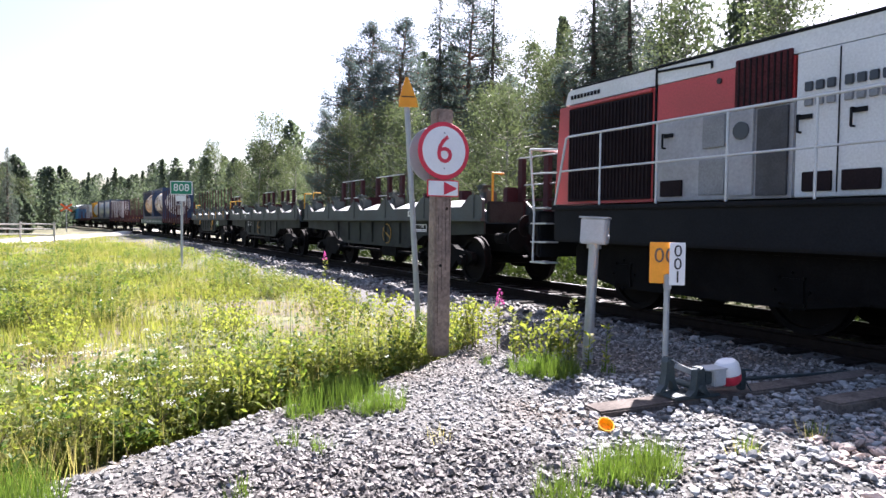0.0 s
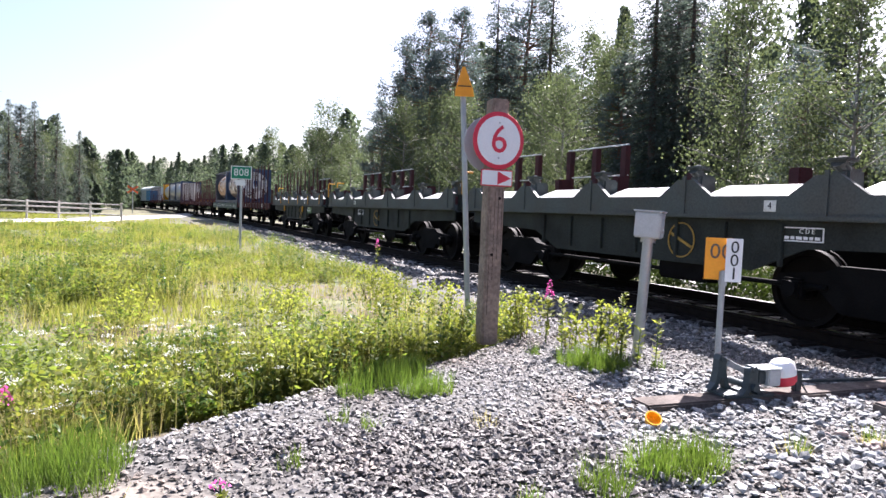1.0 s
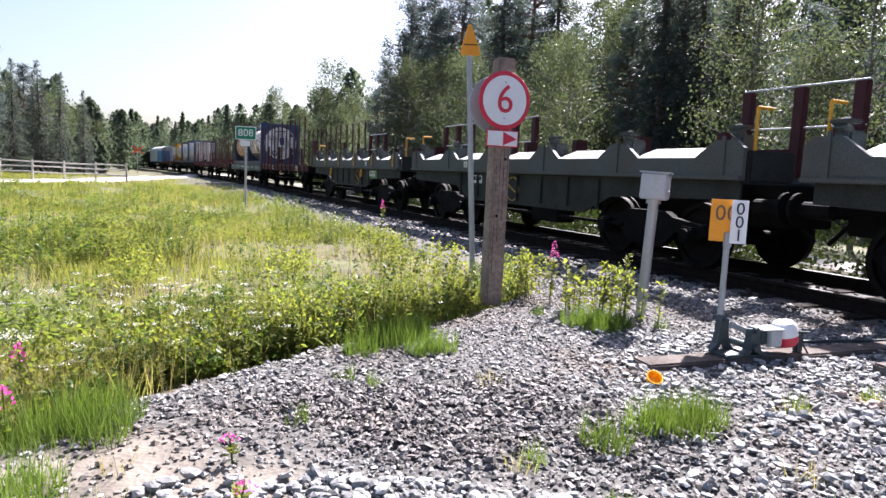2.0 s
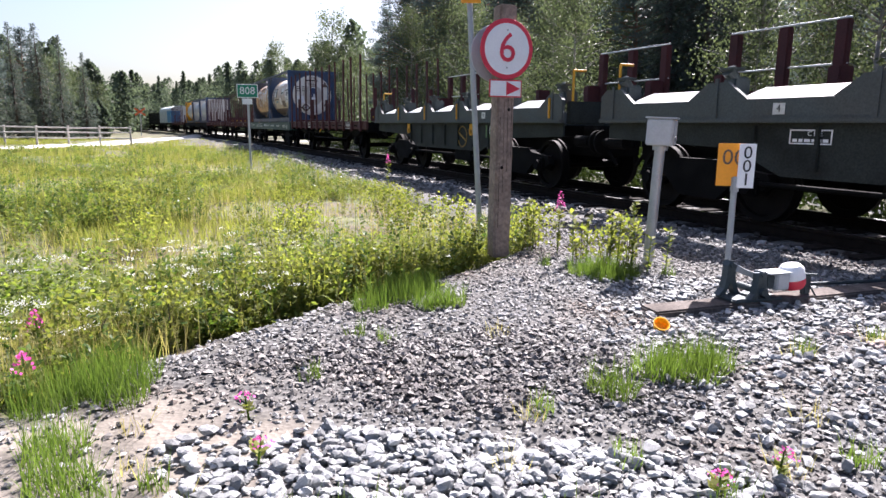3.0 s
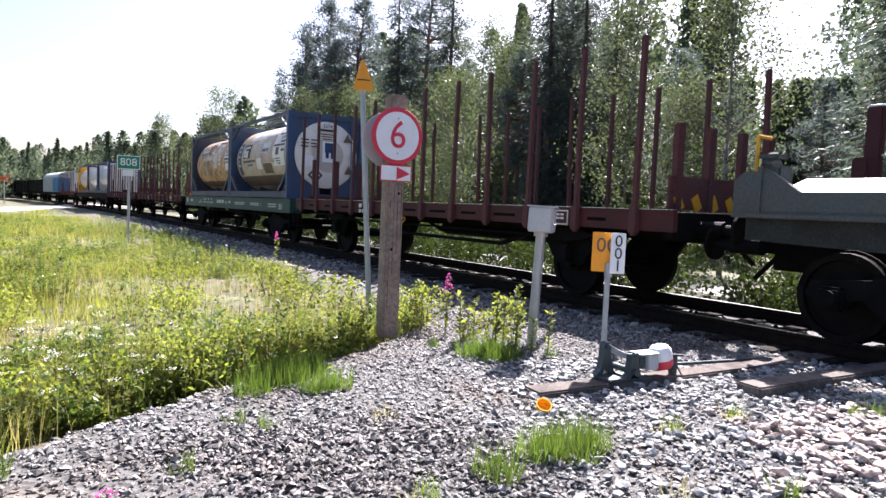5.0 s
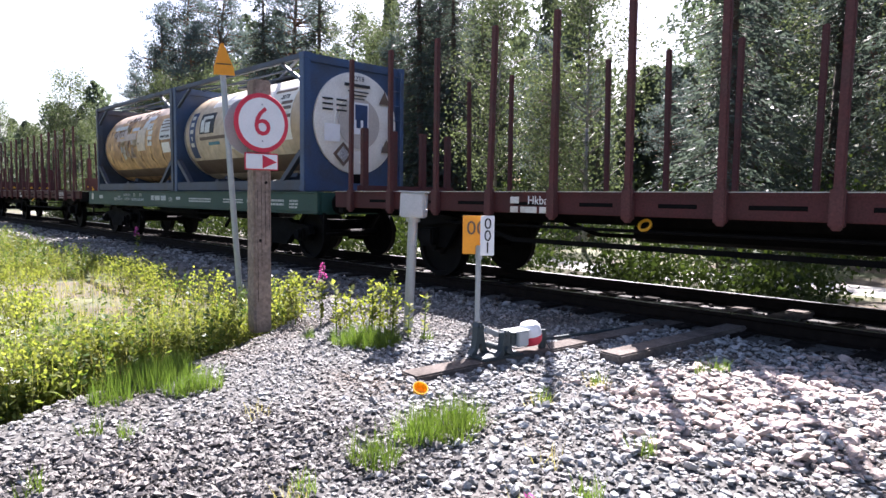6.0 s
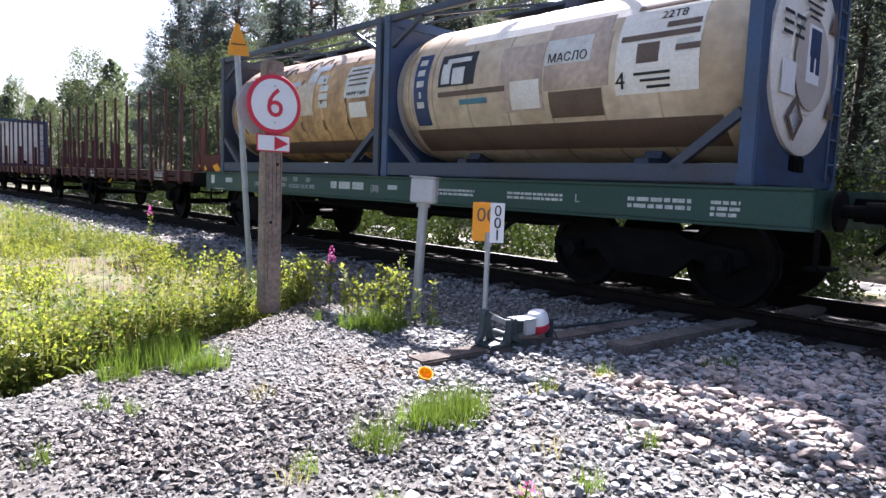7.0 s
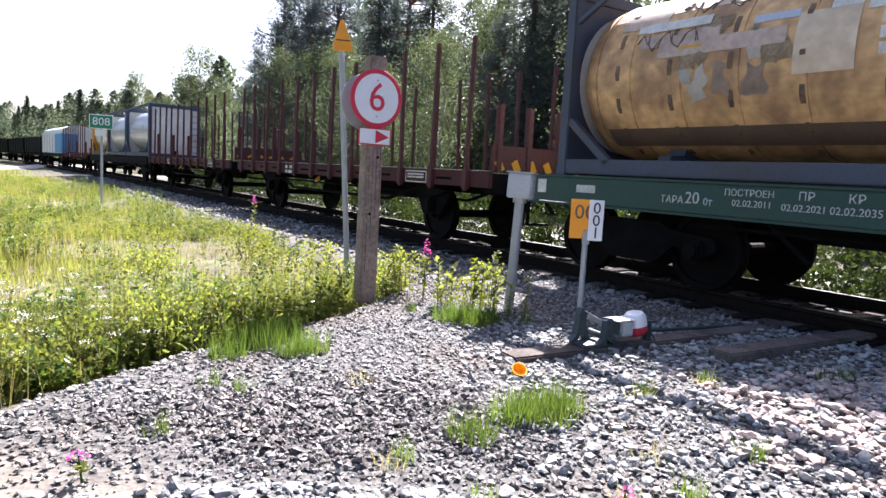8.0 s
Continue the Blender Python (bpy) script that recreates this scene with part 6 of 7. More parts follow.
def pine(H, R, seed, base=0.3, size=1.0):
    rg = np.random.default_rng(seed)
    segs, P, D, S = [], [], [], []
    bend = rg.normal(0, 0.02, 2) * H
    pts = [np.array([bend[0] * u * u, bend[1] * u * u, H * u]) for u in (0, 0.25, 0.5, 0.75, 0.97)]
    rr = [H * 0.013, H * 0.011, H * 0.009, H * 0.006, 0.03]
    for i in range(4):
        segs.append((tuple(pts[i]), tuple(pts[i + 1]), rr[i], rr[i + 1], 9))
    z = base * H
    while z < H * 0.99:
        u = z / H
        f = min(1, (u - base) / 0.25 + 0.35) * min(1, (1.04 - u) / 0.4)
        for k in range(rg.integers(3, 6)):
            a = rg.uniform(0, 2 * np.pi)
            r = R * f * rg.uniform(0.45, 1.1)
            o = np.array([bend[0] * u * u, bend[1] * u * u, z])
            tip = o + np.array([np.cos(a) * r, np.sin(a) * r, r * rg.uniform(-0.15, 0.4)])
            segs.append((tuple(o), tuple(tip), 0.045 * f + 0.012, 0.01, 5))
            for c in range(max(2, int(r * 2.1))):
                q = o + (tip - o) * rg.uniform(0.3, 1.08) + rg.normal(0, 0.2, 3) * np.array([1, 1, 0.5])
                n = int(32 / size ** 1.6)
                P.append(q + rg.normal(0, 0.17, (n, 3)))
                D.append(rg.normal(0, 1, (n, 3)) + (tip - o) / max(r, 0.2) * 0.6 + np.array([0, 0, 0.4]))
                S.append(rg.uniform(0.12, 0.26, n) * size)
        z += rg.uniform(0.2, 0.42)
    P, D, S = np.concatenate(P), np.concatenate(D), np.concatenate(S)
    return limb_mesh("trunk", segs, M_BARKPINE), fast_mesh("crown", *scatter(SPRIG_V, TRI_F, P, aim(D, rg), S), M_PINE)


def birch(H, R, seed, base=0.22, leaf=0.1, dens=1.0, bark=None):
    rg = np.random.default_rng(seed)
    segs, P, S = [], [], []
    bend = rg.normal(0, 0.03, 2) * H
    at = lambda u: np.array([bend[0] * u * u, bend[1] * u * u, H * u])
    us = (0, 0.2, 0.45, 0.7, 0.98)
    for i in range(4):
        segs.append((tuple(at(us[i])), tuple(at(us[i + 1])), H * 0.009 * (1.05 - us[i]), H * 0.009 * (1.05 - us[i + 1]) + 0.006, 8))
    for k in range(int(46 * dens)):
        u = base + (0.97 - base) * rg.random() ** 0.9
        f = math.sin(min(1, (u - base) / (1 - base) * 0.93 + 0.12) * math.pi) ** 0.7
        a, r = rg.uniform(0, 2 * np.pi), R * f * rg.uniform(0.5, 1.15) + 0.15
        o = at(u)
        tip = o + np.array([np.cos(a) * r, np.sin(a) * r, r * rg.uniform(0.2, 0.9)])
        segs.append((tuple(o), tuple(tip), 0.022, 0.006, 4))
        for c in range(rg.integers(2, 5)):
            q = o + (tip - o) * rg.uniform(0.45, 1.05) + rg.normal(0, 0.14, 3)
            n = int(rg.integers(36, 74) * (0.1 / leaf) ** 1.3)
            w = rg.normal(0, 1, (n, 3)) * np.array([0.25, 0.25, 0.4])
            w[:, 2] -= 0.15
            P.append(q + w)
            S.append(rg.uniform(0.6, 1.25, n) * leaf)
    P, S = np.concatenate(P), np.concatenate(S)
    return limb_mesh("trunk", segs, bark or M_BARKBIRCH), fast_mesh("crown", *scatter(TRI_V, TRI_F, P, turns(len(P), rg), S), M_BIRCH)


KINDS = {
    "spruce": [tree_thing("spruce_tree", "tall dark green spruce tree", *spruce(15, 2.9, 1)), tree_thing("spruce_tree", "slender dark green spruce tree", *spruce(13, 2.2, 2))],
    "pine": [tree_thing("pine_tree", "tall pine tree with blue-green crown", *pine(16, 3.5, 3, 0.16)), tree_thing("pine_tree", "pine tree with bare lower trunk", *pine(14, 2.5, 4, 0.4))],
    "far_spruce": [tree_thing("spruce_tree", "distant dark spruce tree", *spruce(14, 2.6, 12, 0.5, 1.3))],
    "far_pine": [tree_thing("pine_tree", "distant pine tree with rounded crown", *pine(14, 2.8, 13, 0.2, 1.35))],
    "far_birch": [tree_thing("birch_tree", "distant birch tree with full crown", *birch(12, 2.3, 14, 0.1, 0.16, 0.9))],
    "birch": [tree_thing("birch_tree", "birch tree with light green leaves", *birch(13, 2.3, 5)), tree_thing("birch_tree", "slender birch tree with thin crown", *birch(11, 1.7, 6, 0.3)), tree_thing("birch_tree", "young leafy birch tree", *birch(8, 1.5, 7, 0.12, 0.085))],
}
SIZE = {"far_spruce": (14,), "far_pine": (14,), "far_birch": (12,), "spruce": (15, 13), "pine": (16, 14), "birch": (13, 11, 8)}
USED = set()


def plant(kind, which, x, y, h):
    if math.hypot(x, y) > 56:
        kind, which = "far_" + kind, 0
    ob = KINDS[kind][which]
    k = h / SIZE[kind][which]
    m = pose(x, y, height(x, y) - 0.1, random.uniform(-1.5, 1.5), random.uniform(-1.5, 1.5), random.uniform(0, 360))
    if ob not in USED:
        USED.add(ob)
        ob.matrix_basis = m @ Matrix.Scale(k, 4)
        return
    c = copy_thing(ob, m)
    c.scale = (k * random.uniform(0.92, 1.08), k * random.uniform(0.92, 1.08), k)


def by_view(px, dist):
    return 0.033 + dist * (px - 784) / 1162, dist


for kind, which, px, dist, h in (
    ("pine", 0, 690, 48, 16.6), ("pine", 0, 640, 50, 17.2), ("pine", 1, 612, 52, 14.8), ("pine", 1, 605, 54, 12.6), ("pine", 0, 578, 54, 11.0), ("spruce", 0, 560, 56, 8.0), ("spruce", 0, 725, 52, 11.5), ("pine", 1, 655, 46, 12.5),
    ("spruce", 0, 775, 44, 17.0), ("pine", 0, 815, 45, 18.0), ("spruce", 1, 860, 42, 17.5), ("pine", 0, 750, 58, 11.5), ("birch", 1, 690, 43, 9.5),
    ("birch", 0, 905, 40, 13.2), ("birch", 1, 950, 42, 12.6), ("birch", 0, 1000, 36, 12.4), ("birch", 2, 860, 38, 9.0), ("spruce", 1, 960, 52, 14.0),
    ("spruce", 1, 1045, 30, 14.8), ("spruce", 0, 1075, 31, 14.2), ("spruce", 0, 1110, 29, 14.6), ("spruce", 1, 1165, 30, 13.5), ("pine", 0, 1090, 38, 15.5),
    ("birch", 0, 466, 78, 15.2), ("birch", 0, 452, 76, 11.5), ("birch", 0, 486, 74, 11.5), ("birch", 0, 500, 70, 9.0), ("birch", 0, 380, 100, 14.5), ("birch", 1, 420, 90, 10.5), ("birch", 0, 350, 110, 12.5), ("birch", 1, 520, 62, 9.0), ("birch", 2, 555, 56, 8.0), ("birch", 1, 425, 95, 10.5),
):
    plant(kind, which, *by_view(px, dist), h)
rgt = random.Random(11)
for s in range(-24, 40, 3):
    for n0, pick in ((15.2, ("birch", "birch", "birch", "spruce")), (20.0, ("birch", "spruce", "pine", "birch")), (23.5, ("birch", "spruce", "birch", "pine")), (28.0, ("spruce", "pine", "birch", "spruce"))):
        x, y = sn(s + rgt.uniform(-1.4, 1.4), n0 + rgt.uniform(-1.3, 1.3))
        kind = rgt.choice(pick)
        if s < 7 and n0 > 17 and rgt.random() < 0.6:
            kind = rgt.choice(("spruce", "spruce", "pine"))
        if kind == "birch" and n0 < 17 and s < 7 and rgt.random() < 0.45:
            kind = "spruce"
        if kind == "birch" and n0 < 17:
            plant(kind, 2, x, y, rgt.uniform(5.0, 8.5))
            continue
        if (s > 15 and n0 < 22) or (n0 < 17 and rgt.random() < 0.3) or (n0 > 27 and s % 2):
            continue
        tall = (rgt.uniform(7.0, 10.0) + (n0 - 20) * 0.35) * (1.35 if s < 9 else 1.0)
        if abs(math.degrees(math.atan2(x, y)) - 30.5) < 4:
            tall = min(tall, 0.2 * math.hypot(x, y) + 1.2)
        plant(kind, rgt.randrange(len(KINDS[kind])), x, y, tall)
for px, dist, kind, which, h in ((-330, 50, "birch", 0, 16), (-300, 54, "spruce", 0, 17), (-270, 50, "pine", 0, 16.5), (-235, 58, "spruce", 0, 16), (-205, 66, "pine", 0, 15), (-175, 75, "spruce", 1, 15), (-110, 80, "pine", 1, 13), (-290, 62, "pine", 0, 17), (-255, 56, "birch", 0, 12.5), (-215, 54, "pine", 1, 12.5), (-190, 60, "spruce", 0, 12.6), (-130, 64, "spruce", 1, 11.6), (-90, 72, "spruce", 1, 11.5), (-150, 70, "birch", 0, 10.5), (-40, 60, "spruce", 0, 9.8), (8, 60, "spruce", 1, 8.2), (-75, 58, "spruce", 0, 10.5), (-62, 62, "birch", 2, 8.5), (-30, 66, "birch", 2, 8.0), (5, 75, "birch", 0, 8.5), (35, 80, "birch", 2, 7.0), (98, 120, "spruce", 1, 9.5), (112, 125, "spruce", 1, 9.0)):
    plant(kind, which, *by_view(px, dist), h)


def far_woods():
    """The distant forest edge, one mass of small-leaved crowns."""
    rg = np.random.default_rng(21)
    bits = []
    spots = []
    for i in range(130):
        s = 66 + i * 1.8
        x, y, _ = track(s, rg.uniform(12, 28))
        spots.append((x, y, rg.uniform(10, 15)))
    for i in range(60):
        px = -420 + i * 9
        x, y = by_view(px, rg.uniform(85, 130))
        spots.append((x, y, rg.uniform(10, 15) * (1.0 if px < -30 else 0.72)))
    for i in range(36):
        x, y = by_view(60 + i * 7, rg.uniform(210, 260))
        spots.append((x, y, rg.uniform(13, 18)))
    for i in range(190):
        s, n = rg.uniform(-45, 66), rg.uniform(27, 44)
        x, y = sn(s, n)
        tall = rg.uniform(12, 17.5)
        if abs(math.degrees(math.atan2(x, y)) - 30.5) < 4.2:
            tall = min(tall, 0.2 * math.hypot(x, y) + 1.2)
        spots.append((x, y, tall))
    for i in range(50):
        a = rg.uniform(math.pi * 1.02, math.pi * 1.98)
        r = rg.uniform(70, 110)
        spots.append((r * math.cos(a), r * math.sin(a), rg.uniform(10, 15)))
    for i in range(52):
        x, y = by_view(-440 + i * 9.5, rg.uniform(66, 84))
        spots.append((x, y, rg.uniform(2.8, 5.5)))
    for x, y, h in spots:
        conif = rg.random() < (0.2 if y > 75 else 0.45) and h > 6
        back = y < 0
        belt = x * NX + y * NY > 26.5 and y < 75
        n = 260 if back else 2100 if belt else 640 if h < 6 else 1100
        u = rg.random(n) ** 0.8
        rad = (h * 0.2 * (1 - u) + 0.2) if conif else h * 0.2 * np.sin(np.clip(u * 0.9 + 0.1, 0, 1) * np.pi) ** 0.6
        a = rg.uniform(0, 2 * np.pi, n)
        k = np.sqrt(rg.random(n)) * (0.85 + 0.35 * np.sin(a * 3 + u * 9))
        p = np.stack([x + rad * k * np.cos(a), y + rad * k * np.sin(a), -0.4 + h * (0.03 + 0.97 * u)], 1)
        sz = rg.uniform(0.2, 0.5, n) * (0.85 if belt else 1.7 if back else 1.25)
        bits.append(scatter(TRI_V, TRI_F, p, turns(n, rg), sz))
    tagged(new("far_woods", fast_mesh("far_woods", *joined(bits), M_WOOD)), "distant mixed green forest edge", "forest", kind="stuff")


far_woods()


def undergrowth():
    """Bushes and saplings along the forest edge behind the track."""
    rg = np.random.default_rng(31)
    P, S = [], []
    for i in range(560):
        s, n = rg.uniform(-25, 75), rg.uniform(13.6, 27)
        x, y = sn(s, n)
        r, h = rg.uniform(0.3, 0.9), rg.uniform(0.4, 2.2) if n > 13 else rg.uniform(0.25, 0.75)
        k = int(160 * r * h) + 60
        w = rg.normal(0, 1, (k, 3)) * np.array([r * 0.6, r * 0.6, h * 0.35]) + np.array([x, y, height(x, y) + h * 0.5])
        P.append(w)
        S.append(rg.uniform(0.05, 0.13, k))
    s = 2.8
    while s < 46:
        s += rg.uniform(0.05, 0.17) + 0.012 * s
        if 6.8 < s < 7.7 or rg.random() < 0.06:
            continue
        n, r, h = rg.uniform(10.1, 11.5), rg.uniform(0.3, 0.6), rg.uniform(0.3, 1.4)
        x, y = sn(s, n)
        k = int(520 * r * h) + 120
        P.append(rg.normal(0, 1, (k, 3)) * np.array([r * 0.6, r * 0.6, h * 0.33]) + np.array([x, y, height(x, y) + h * 0.38]))
        S.append(rg.uniform(0.045, 0.095, k))
    P, S = np.concatenate(P), np.concatenate(S)
    tagged(new("undergrowth", fast_mesh("undergrowth", *scatter(TRI_V, TRI_F, P, turns(len(P), rg), S * 1.1), M_BUSH)), "leafy bushes along the forest edge", "bushes", kind="stuff")


undergrowth()

# ---- meadow ----
BLADE_V = [(-0.5, 0, 0), (0.5, 0, 0), (0.3, 0.15, 0.6), (-0.1, 0.25, 1.0)]
BLADE_F = [(0, 1, 2, 3)]


def veg_places(rg, count, ylo, yhi, power):
    """Places in the meadow, thinner with distance, as the eye sees them."""
    out = []
    while len(out) < count:
        y = ylo + (yhi - ylo) * rg.random() ** power
        x = rg.uniform(-0.78 * y - 2.2, 0.25 * y)
        g = zone(x, y)
        s, n = x * DX + y * DY, x * NX + y * NY
        if g < 0.05 - 0.38 * smooth(8.2, 6.6, y) and n < 5.3 and math.hypot(x, y) > 1.7 and (y < 22 or x > -24 or min((x - a) ** 2 + (y - b) ** 2 for a, b in ROAD[::2]) > 10):
            out.append((x, y, g))
    return out


def bare(x, y):
    """Thin patches where soil and stones show."""
    hollow = smooth(1.3, 0.6, math.hypot((x + 3.3) / 1.7, (y - 10.2) / 2.6) + 0.4 * noise.noise((x, y, 6.0)))
    return max(0.6 * hollow, smooth(-0.06, 0.2, noise.noise((x * 0.42 + 4.1, y * 0.3, 2.2))))


def blades(name, label, pl, lo, hi, w, material, seed, lean=0.28):
    rg = np.random.default_rng(seed)
    n = len(pl)
    pos = np.array([(x, y, height(x, y) - 0.02) for x, y, g in pl])
    hgt = rg.uniform(lo, hi, n)
    far = np.hypot(pos[:, 0], pos[:, 1])
    ww = w * (0.7 + far / 11)
    me = fast_mesh(name, *scatter(BLADE_V, BLADE_F, pos, turns(n, rg, lean), np.stack([ww, hgt, hgt], 1)), material)
    return tagged(new(name, me), label, "grass", kind="stuff")


rgm = np.random.default_rng(41)
pl = [p for p in veg_places(rgm, 135000, 1.6, 60, 2.1) if rgm.random() > 0.85 * bare(p[0], p[1]) + 0.6 * smooth(-2.6, -0.6, p[2]) * smooth(3.5, 5.0, p[1])]
blades("meadow_grass", "yellow-green meadow grass with drier patches", pl, 0.07, 0.25, 0.0075, M_GRASS, 42)
pl = [p for p in veg_places(rgm, 16000, 1.6, 45, 2.2) if noise.noise((p[0] * 0.5 + 9, p[1] * 0.5, 4.0)) > 0.05]
pl += [(x, y, -0.5) for x, y in rgm.normal((-2.75, 3.9), (0.35, 0.3), (900, 2)) if zone(x, y) < -0.1]
blades("dry_grass", "pale dry grass heads among the green", pl, 0.2, 0.44, 0.004, M_DRY, 43)


def weeds(name, label, count, seed, band, lo, hi, material, leaf):
    """Leafy stems: pairs of leaves up each stalk."""
    rg = np.random.default_rng(seed)
    P, D, S, ST = [], [], [], []
    for x, y, g in veg_places(rg, count * 3, 2.2, 34, 1.7):
        if g < -band * (0.4 + rg.random() ** 2 * 1.4) and noise.noise((x * 0.55, y * 0.55, 8.0)) < 0.12:
            continue
        if rg.random() < 0.9 * bare(x, y) or rg.random() < 0.05 + 0.55 * smooth(4.6, 3.2, y):
            continue
        h, z0 = rg.uniform(lo, hi) * (0.45 + 0.55 * smooth(0.0, 0.7, -g)) * (0.7 + 0.6 * smooth(-0.2, 0.3, noise.noise((x * 0.9, y * 0.9, 12.0)))) * (0.45 + 0.55 * smooth(3.0, 5.2, y)), height(x, y)
        lx, ly = rg.normal(0, 0.12, 2) * h
        k = int(10 + h * 26)
        u = rg.uniform(0.15, 1.0, k)
        a = rg.uniform(0, 2 * np.pi, k)
        P.append(np.stack([x + lx * u, y + ly * u, z0 + h * u], 1))
        D.append(np.stack([np.cos(a), np.sin(a), rg.uniform(0.0, 0.9, k)], 1))
        S.append(leaf * rg.uniform(0.6, 1.25, k) * (1.15 - 0.5 * u))
        ST.append((x, y, z0, lx, ly, h))
        if len(ST) >= count:
            break
    P, D, S = np.concatenate(P), np.concatenate(D), np.concatenate(S)
    ST = np.array(ST)
    stem = scatter([(-0.004, 0, 0), (0.004, 0, 0), (0.002, 0, 1), (-0.002, 0, 1)], BLADE_F, ST[:, :3], turns(len(ST), rg, 0.05), np.stack([np.ones(len(ST)), np.ones(len(ST)), ST[:, 5]], 1))
    me = fast_mesh(name, *joined([scatter(NEEDLE_V, LEAF_F, P, aim(D, rg, 0.3), S), stem]), material)
    return tagged(new(name, me), label, "weeds", kind="stuff")


weeds("leafy_weeds", "dense leafy weeds along the edge of the stones", 9500, 51, 2.4, 0.12, 0.46, M_WEED, 0.058)
weeds("willow_shoots", "darker leafy shoots in the meadow", 1800, 52, 0.9, 0.25, 0.66, M_SHRUB, 0.08)


def clumps():
    """Low leafy clumps scattered through the meadow, darker at their hearts."""
    rg = np.random.default_rng(57)
    P, D, S = [], [], []
    for x, y, g in veg_places(rg, 330, 4.5, 40, 1.5):
        if noise.noise((x * 0.35, y * 0.35, 15.0)) < -0.12 or (x + 3.4) ** 2 / 6 + (y - 10.5) ** 2 / 9 < 1:
            continue
        r, h = rg.uniform(0.14, 0.42), rg.uniform(0.12, 0.38)
        k = int(110 + 700 * r * h)
        w = rg.normal(0, 1, (k, 3)) * np.array([r * 0.55, r * 0.55, h * 0.3]) + np.array([x, y, height(x, y) + h * 0.45])
        P.append(w)
        D.append(np.stack([rg.normal(0, 1, k), rg.normal(0, 1, k), rg.uniform(-0.1, 0.9, k)], 1))
        S.append(rg.uniform(0.04, 0.085, k) * (1 + y * 0.012))
    P, D, S = np.concatenate(P), np.concatenate(D), np.concatenate(S)
    me = fast_mesh("leafy_clumps", *scatter(NEEDLE_V, LEAF_F, P, aim(D, rg, 0.4), S), M_CLUMP)
    tagged(new("leafy_clumps", me), "low dark leafy clumps in the meadow grass", "weeds", kind="stuff")


clumps()


def flowers():
    """Flat white flower heads in the near meadow."""
    rg = np.random.default_rng(61)
    P, Q = [], []
    for i in range(130):
        x, y = rg.normal(-3.0, 0.8), rg.normal(4.9, 1.0)
        if zone(x, y) > -0.25:
            continue
        z = height(x, y) + rg.uniform(0.22, 0.45)
        k = 22
        P.append(np.stack([x + rg.normal(0, 0.03, k), y + rg.normal(0, 0.03, k), z + rg.normal(0, 0.006, k)], 1))
        Q.append((x, y, z))
    P = np.concatenate(P)
    me = fast_mesh("white_flowers", *scatter(LEAF_V, LEAF_F, P, turns(len(P), rg, 1.2), rg.uniform(0.008, 0.017, len(P))), M_UMBEL)
    tagged(new("white_flowers", me), "flat white flower heads in the meadow", "flowers", kind="stuff")


flowers()


def tuft(h, r, count, seed, material):
    rg = np.random.default_rng(seed)
    a, d = rg.uniform(0, 2 * np.pi, count), r * np.sqrt(rg.random(count))
    pos = np.stack([d * np.cos(a), d * np.sin(a), np.full(count, -0.02)], 1)
    hh = h * rg.uniform(0.4, 1.1, count)
    return fast_mesh("grass_tuft", *scatter(BLADE_V, BLADE_F, pos, turns(count, rg, 0.3), np.stack([np.full(count, 0.006 if material == M_TUFT else 0.004), hh, hh], 1)), material)


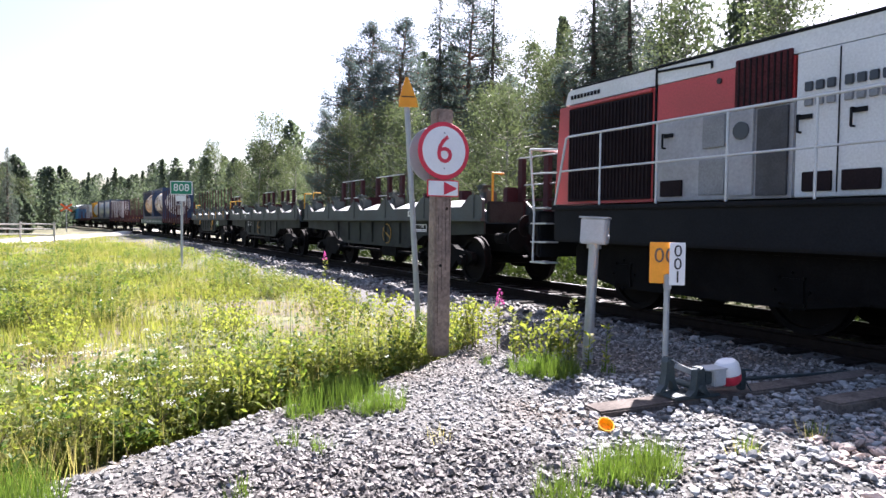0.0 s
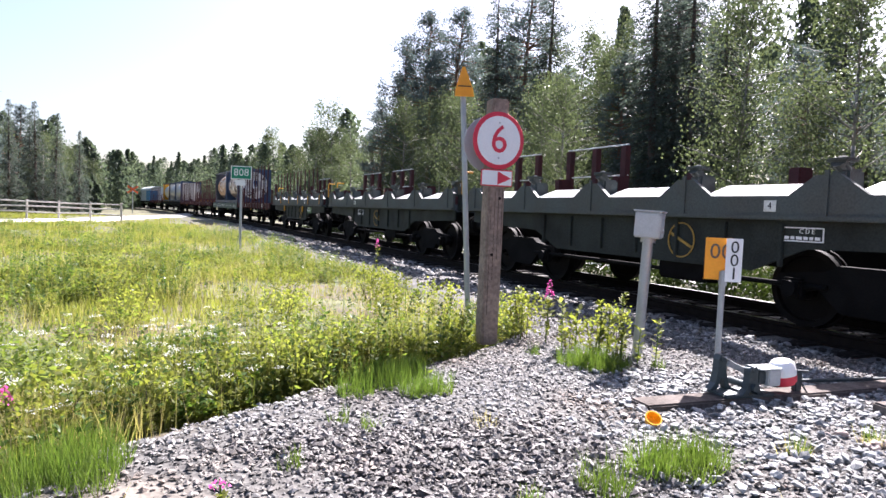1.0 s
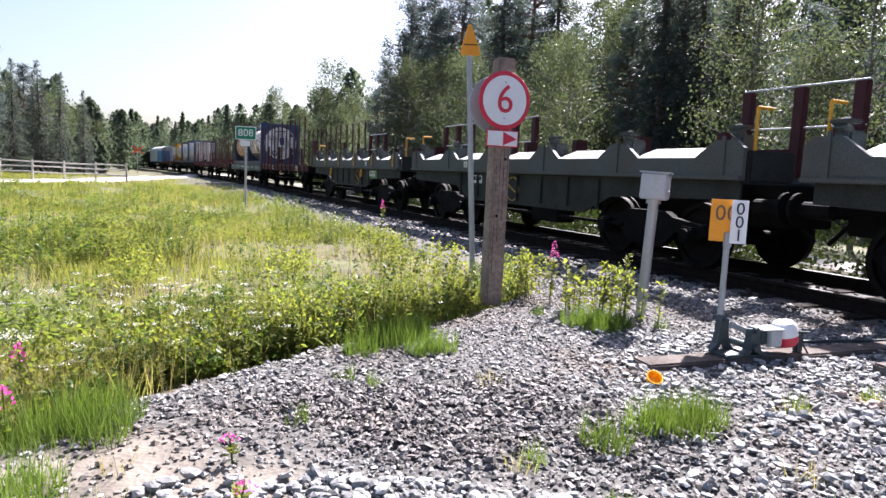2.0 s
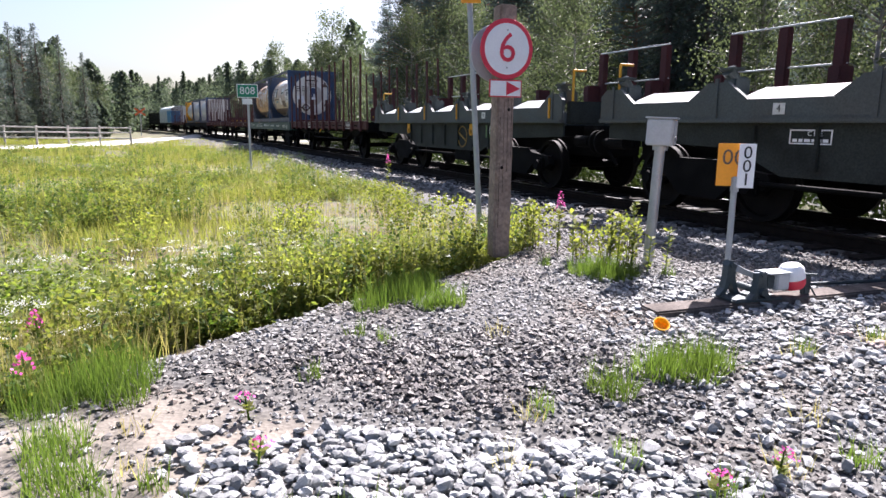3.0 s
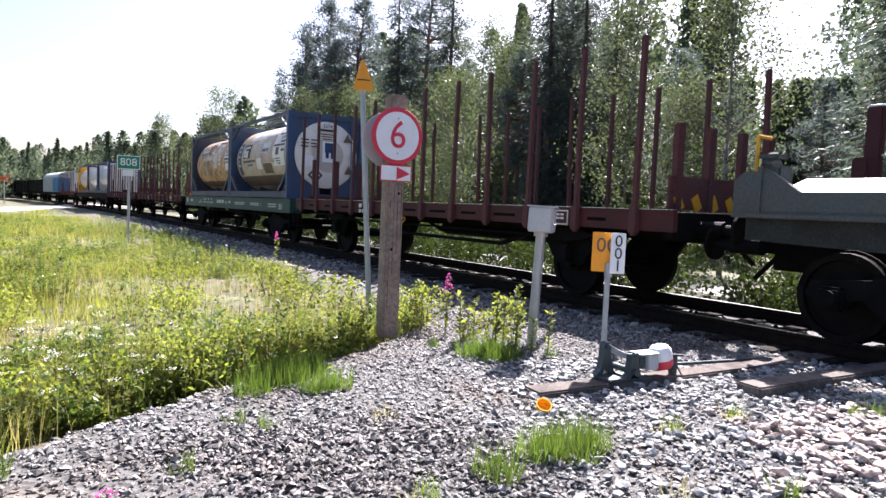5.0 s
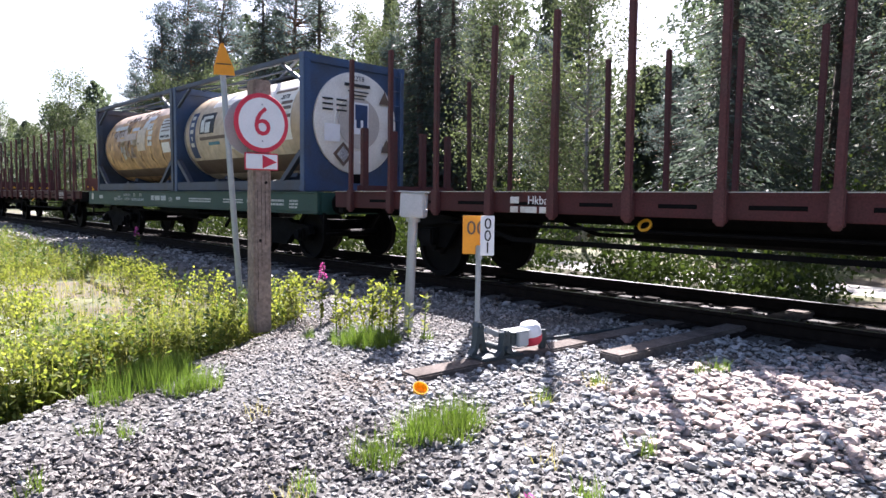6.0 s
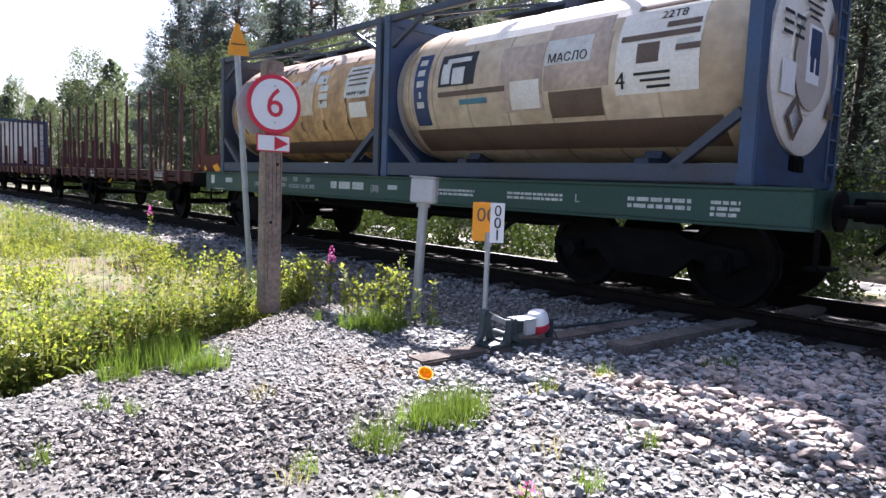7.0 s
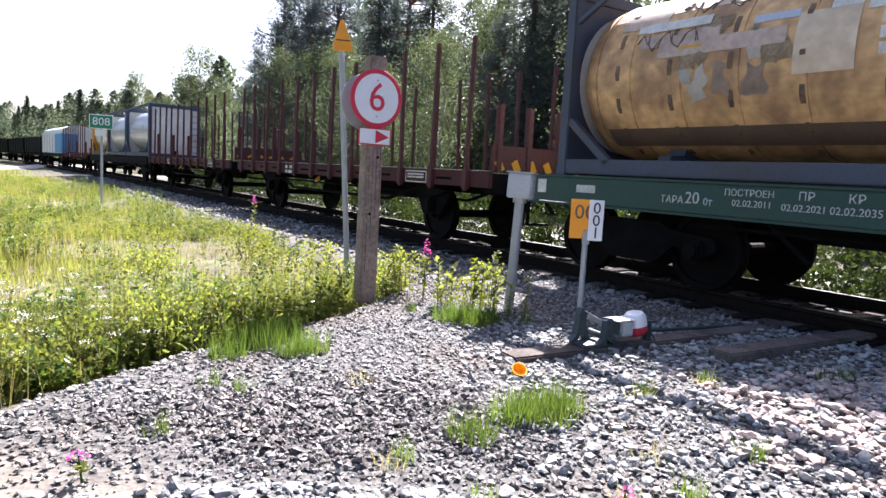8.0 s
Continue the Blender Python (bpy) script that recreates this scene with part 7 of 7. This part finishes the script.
T_BIG, T_MID, T_SMALL = tuft(0.26, 0.22, 430, 71, M_TUFT), tuft(0.23, 0.15, 200, 72, M_TUFT), tuft(0.15, 0.08, 48, 73, M_TUFT)
T_DRY = tuft(0.17, 0.08, 22, 74, M_DRY)
for me, x, y in ((T_BIG, 1.12, 3.75), (T_MID, 0.95, 3.68), (T_MID, 0.66, 3.42), (T_MID, 1.3, 3.85), (T_BIG, -0.86, 5.15), (T_BIG, -0.76, 5.4), (T_MID, -0.66, 5.55), (T_MID, -0.52, 4.95), (T_MID, -0.4, 5.05), (T_MID, -1.0, 4.85), (T_SMALL, -0.95, 4.2), (T_SMALL, -0.72, 4.05), (T_SMALL, -1.05, 3.45), (T_MID, 1.0, 6.45), (T_MID, 0.8, 6.3), (T_MID, 1.2, 6.25), (T_BIG, 1.05, 6.2), (T_SMALL, 1.6, 6.3), (T_SMALL, 0.45, 6.7), (T_DRY, 1.9, 4.1), (T_SMALL, 1.95, 4.15), (T_DRY, 2.5, 4.35), (T_SMALL, 2.55, 4.4), (T_SMALL, 3.7, 4.5), (T_SMALL, 3.5, 4.45), (T_DRY, 0.2, 3.1), (T_SMALL, 0.25, 3.15), (T_SMALL, 0.6, 2.7), (T_DRY, 0.1, 2.6), (T_SMALL, 1.0, 2.5), (T_MID, 0.9, 2.1), (T_MID, -0.4, 2.0), (T_SMALL, -0.7, 2.1), (T_DRY, -1.5, 2.4), (T_SMALL, -1.35, 2.3), (T_MID, -1.75, 2.25), (T_MID, -1.95, 2.5), (T_SMALL, -1.15, 2.05), (T_MID, -1.45, 1.95), (T_SMALL, -0.95, 1.95), (T_MID, 0.35, 2.05), (T_SMALL, 0.15, 2.0), (T_DRY, -1.7, 2.75), (T_DRY, 1.3, 2.7), (T_SMALL, 1.65, 2.8), (T_DRY, -1.2, 2.15), (T_SMALL, -1.6, 2.2), (T_DRY, 0.0, 4.3), (T_SMALL, 2.2, 3.2), (T_DRY, 1.6, 3.2), (T_MID, -1.95, 3.05), (T_BIG, -2.1, 3.25), (T_BIG, -2.3, 3.0), (T_MID, -2.5, 3.3), (T_BIG, -2.45, 3.55)):
    o = new("grass_tuft", me)
    o.matrix_basis = pose(x, y, height(x, y) + 0.01, 0, 0, random.uniform(0, 360))
    tagged(o, "dry straw-coloured grass tuft among the stones" if me == T_DRY else "fresh green grass tuft among the stones", "grass", "grass tufts")


def fireweed(x, y, h, seed, bloom=True):
    rg = np.random.default_rng(seed)
    t = thing("fireweed", "fireweed with pink flower spike and narrow green leaves" if bloom else "leafy green weed stem with narrow leaves", "wildflower", pose(x, y, height(x, y), 0, 0, random.uniform(0, 360)), "fireweed plants")
    bm = B()
    rod(bm, (0, 0, 0), (0.02, 0, h), 0.007, 0.003, 6)
    part("stem", bm, M_SHRUB, t)
    k = int(8 + h * 60)
    u = rg.uniform(0.12, 0.72 if bloom else 1.0, k)
    a = rg.uniform(0, 2 * np.pi, k)
    P = np.stack([0.02 * u, 0 * u, h * u], 1)
    D = np.stack([np.cos(a), np.sin(a), rg.uniform(0.1, 0.9, k)], 1)
    o = new("leaves", fast_mesh("leaves", *scatter(NEEDLE_V, LEAF_F, P, aim(D, rg, 0.3), rg.uniform(0.05, 0.12, k) * (0.5 + 0.7 * min(h, 0.7))), M_WEED))
    o.parent = t
    if bloom:
        k = int(18 + 70 * min(h, 0.8))
        u = rg.uniform(0.7, 1.0, k)
        a, r = rg.uniform(0, 2 * np.pi, k), 0.045 * (1.08 - u) / 0.3
        P = np.stack([0.02 + r * np.cos(a), r * np.sin(a), h * u], 1)
        o = new("flower_spike", fast_mesh("flower_spike", *scatter(LEAF_V, LEAF_F, P, turns(k, rg), rg.uniform(0.018, 0.034, k) * min(1, 0.45 + h)), M_PETAL))
        o.parent = t


for i, (x, y, h, b) in enumerate(((0.62, 7.25, 0.72, True), (1.22, 2.62, 0.17, True), (0.92, 2.45, 0.15, True), (-1.2, 2.9, 0.16, True), (-1.0, 2.5, 0.14, True), (-2.45, 3.0, 0.34, True), (-2.9, 3.7, 0.4, True), (-2.9, 16.0, 0.7, True), (0.75, 6.75, 0.55, False), (1.1, 6.6, 0.62, False), (1.2, 6.75, 0.55, False), (1.33, 6.6, 0.68, False), (1.45, 6.45, 0.35, False), (1.62, 6.45, 0.42, False), (0.9, 6.9, 0.5, False), (1.28, 6.42, 0.5, False), (0.3, 7.6, 0.6, False), (0.35, 7.45, 0.5, False))):
    fireweed(x, y, h, 80 + i, b)


def sapling(x, y, h, r, seed):
    """A low birch sapling: a few stems and many small leaves."""
    rg = np.random.default_rng(seed)
    t = thing("birch_sapling", "low leafy birch sapling at the edge of the stones", "bush", pose(x, y, height(x, y)), "birch saplings")
    for i in range(5):
        a = rg.uniform(0, 2 * math.pi)
        bm = B()
        rod(bm, (0.04 * math.cos(a), 0.04 * math.sin(a), -0.02), (r * 0.7 * math.cos(a), r * 0.7 * math.sin(a), h * rg.uniform(0.7, 1.0)), 0.006, 0.002, 5)
        part("stem", bm, M_BARK, t)
    k = int(520 * h * r / 0.15)
    u = rg.uniform(0.1, 1.05, k) ** 0.8
    a, q = rg.uniform(0, 2 * np.pi, k), r * np.sqrt(rg.random(k)) * (0.5 + 0.6 * np.sin(np.clip(u, 0, 1) * 2.6))
    P = np.stack([q * np.cos(a), q * np.sin(a), h * u + rg.normal(0, 0.03, k)], 1)
    o = new("leaves", fast_mesh("leaves", *scatter(LEAF_V, LEAF_F, P, turns(k, rg), rg.uniform(0.022, 0.048, k)), M_WEED))
    o.parent = t


rgs = random.Random(5)
for i in range(16):
    u = i / 15
    x, y = -2.35 + 2.1 * u + rgs.uniform(-0.35, 0.15), 3.7 + 3.6 * u + rgs.uniform(-0.2, 0.25)
    if zone(x, y) > -0.42:
        x -= 0.38
    sapling(x, y, rgs.uniform(0.2, 0.46), rgs.uniform(0.16, 0.32), 200 + i)
for i, (x, y, h, r) in enumerate(((0.42, 7.55, 0.5, 0.22), (0.2, 7.75, 0.55, 0.25), (1.3, 6.75, 0.5, 0.14), (1.1, 6.85, 0.4, 0.16), (0.85, 7.0, 0.35, 0.14), (-1.2, 8.4, 0.55, 0.3), (-0.7, 8.8, 0.6, 0.3), (-1.6, 9.6, 0.6, 0.35), (-2.6, 8.0, 0.5, 0.35), (-3.4, 10.5, 0.55, 0.4), (-2.2, 11.5, 0.6, 0.4), (-4.4, 7.6, 0.5, 0.35), (-5.5, 9.0, 0.6, 0.4))):
    sapling(x, y, h, r, 300 + i)

motions()
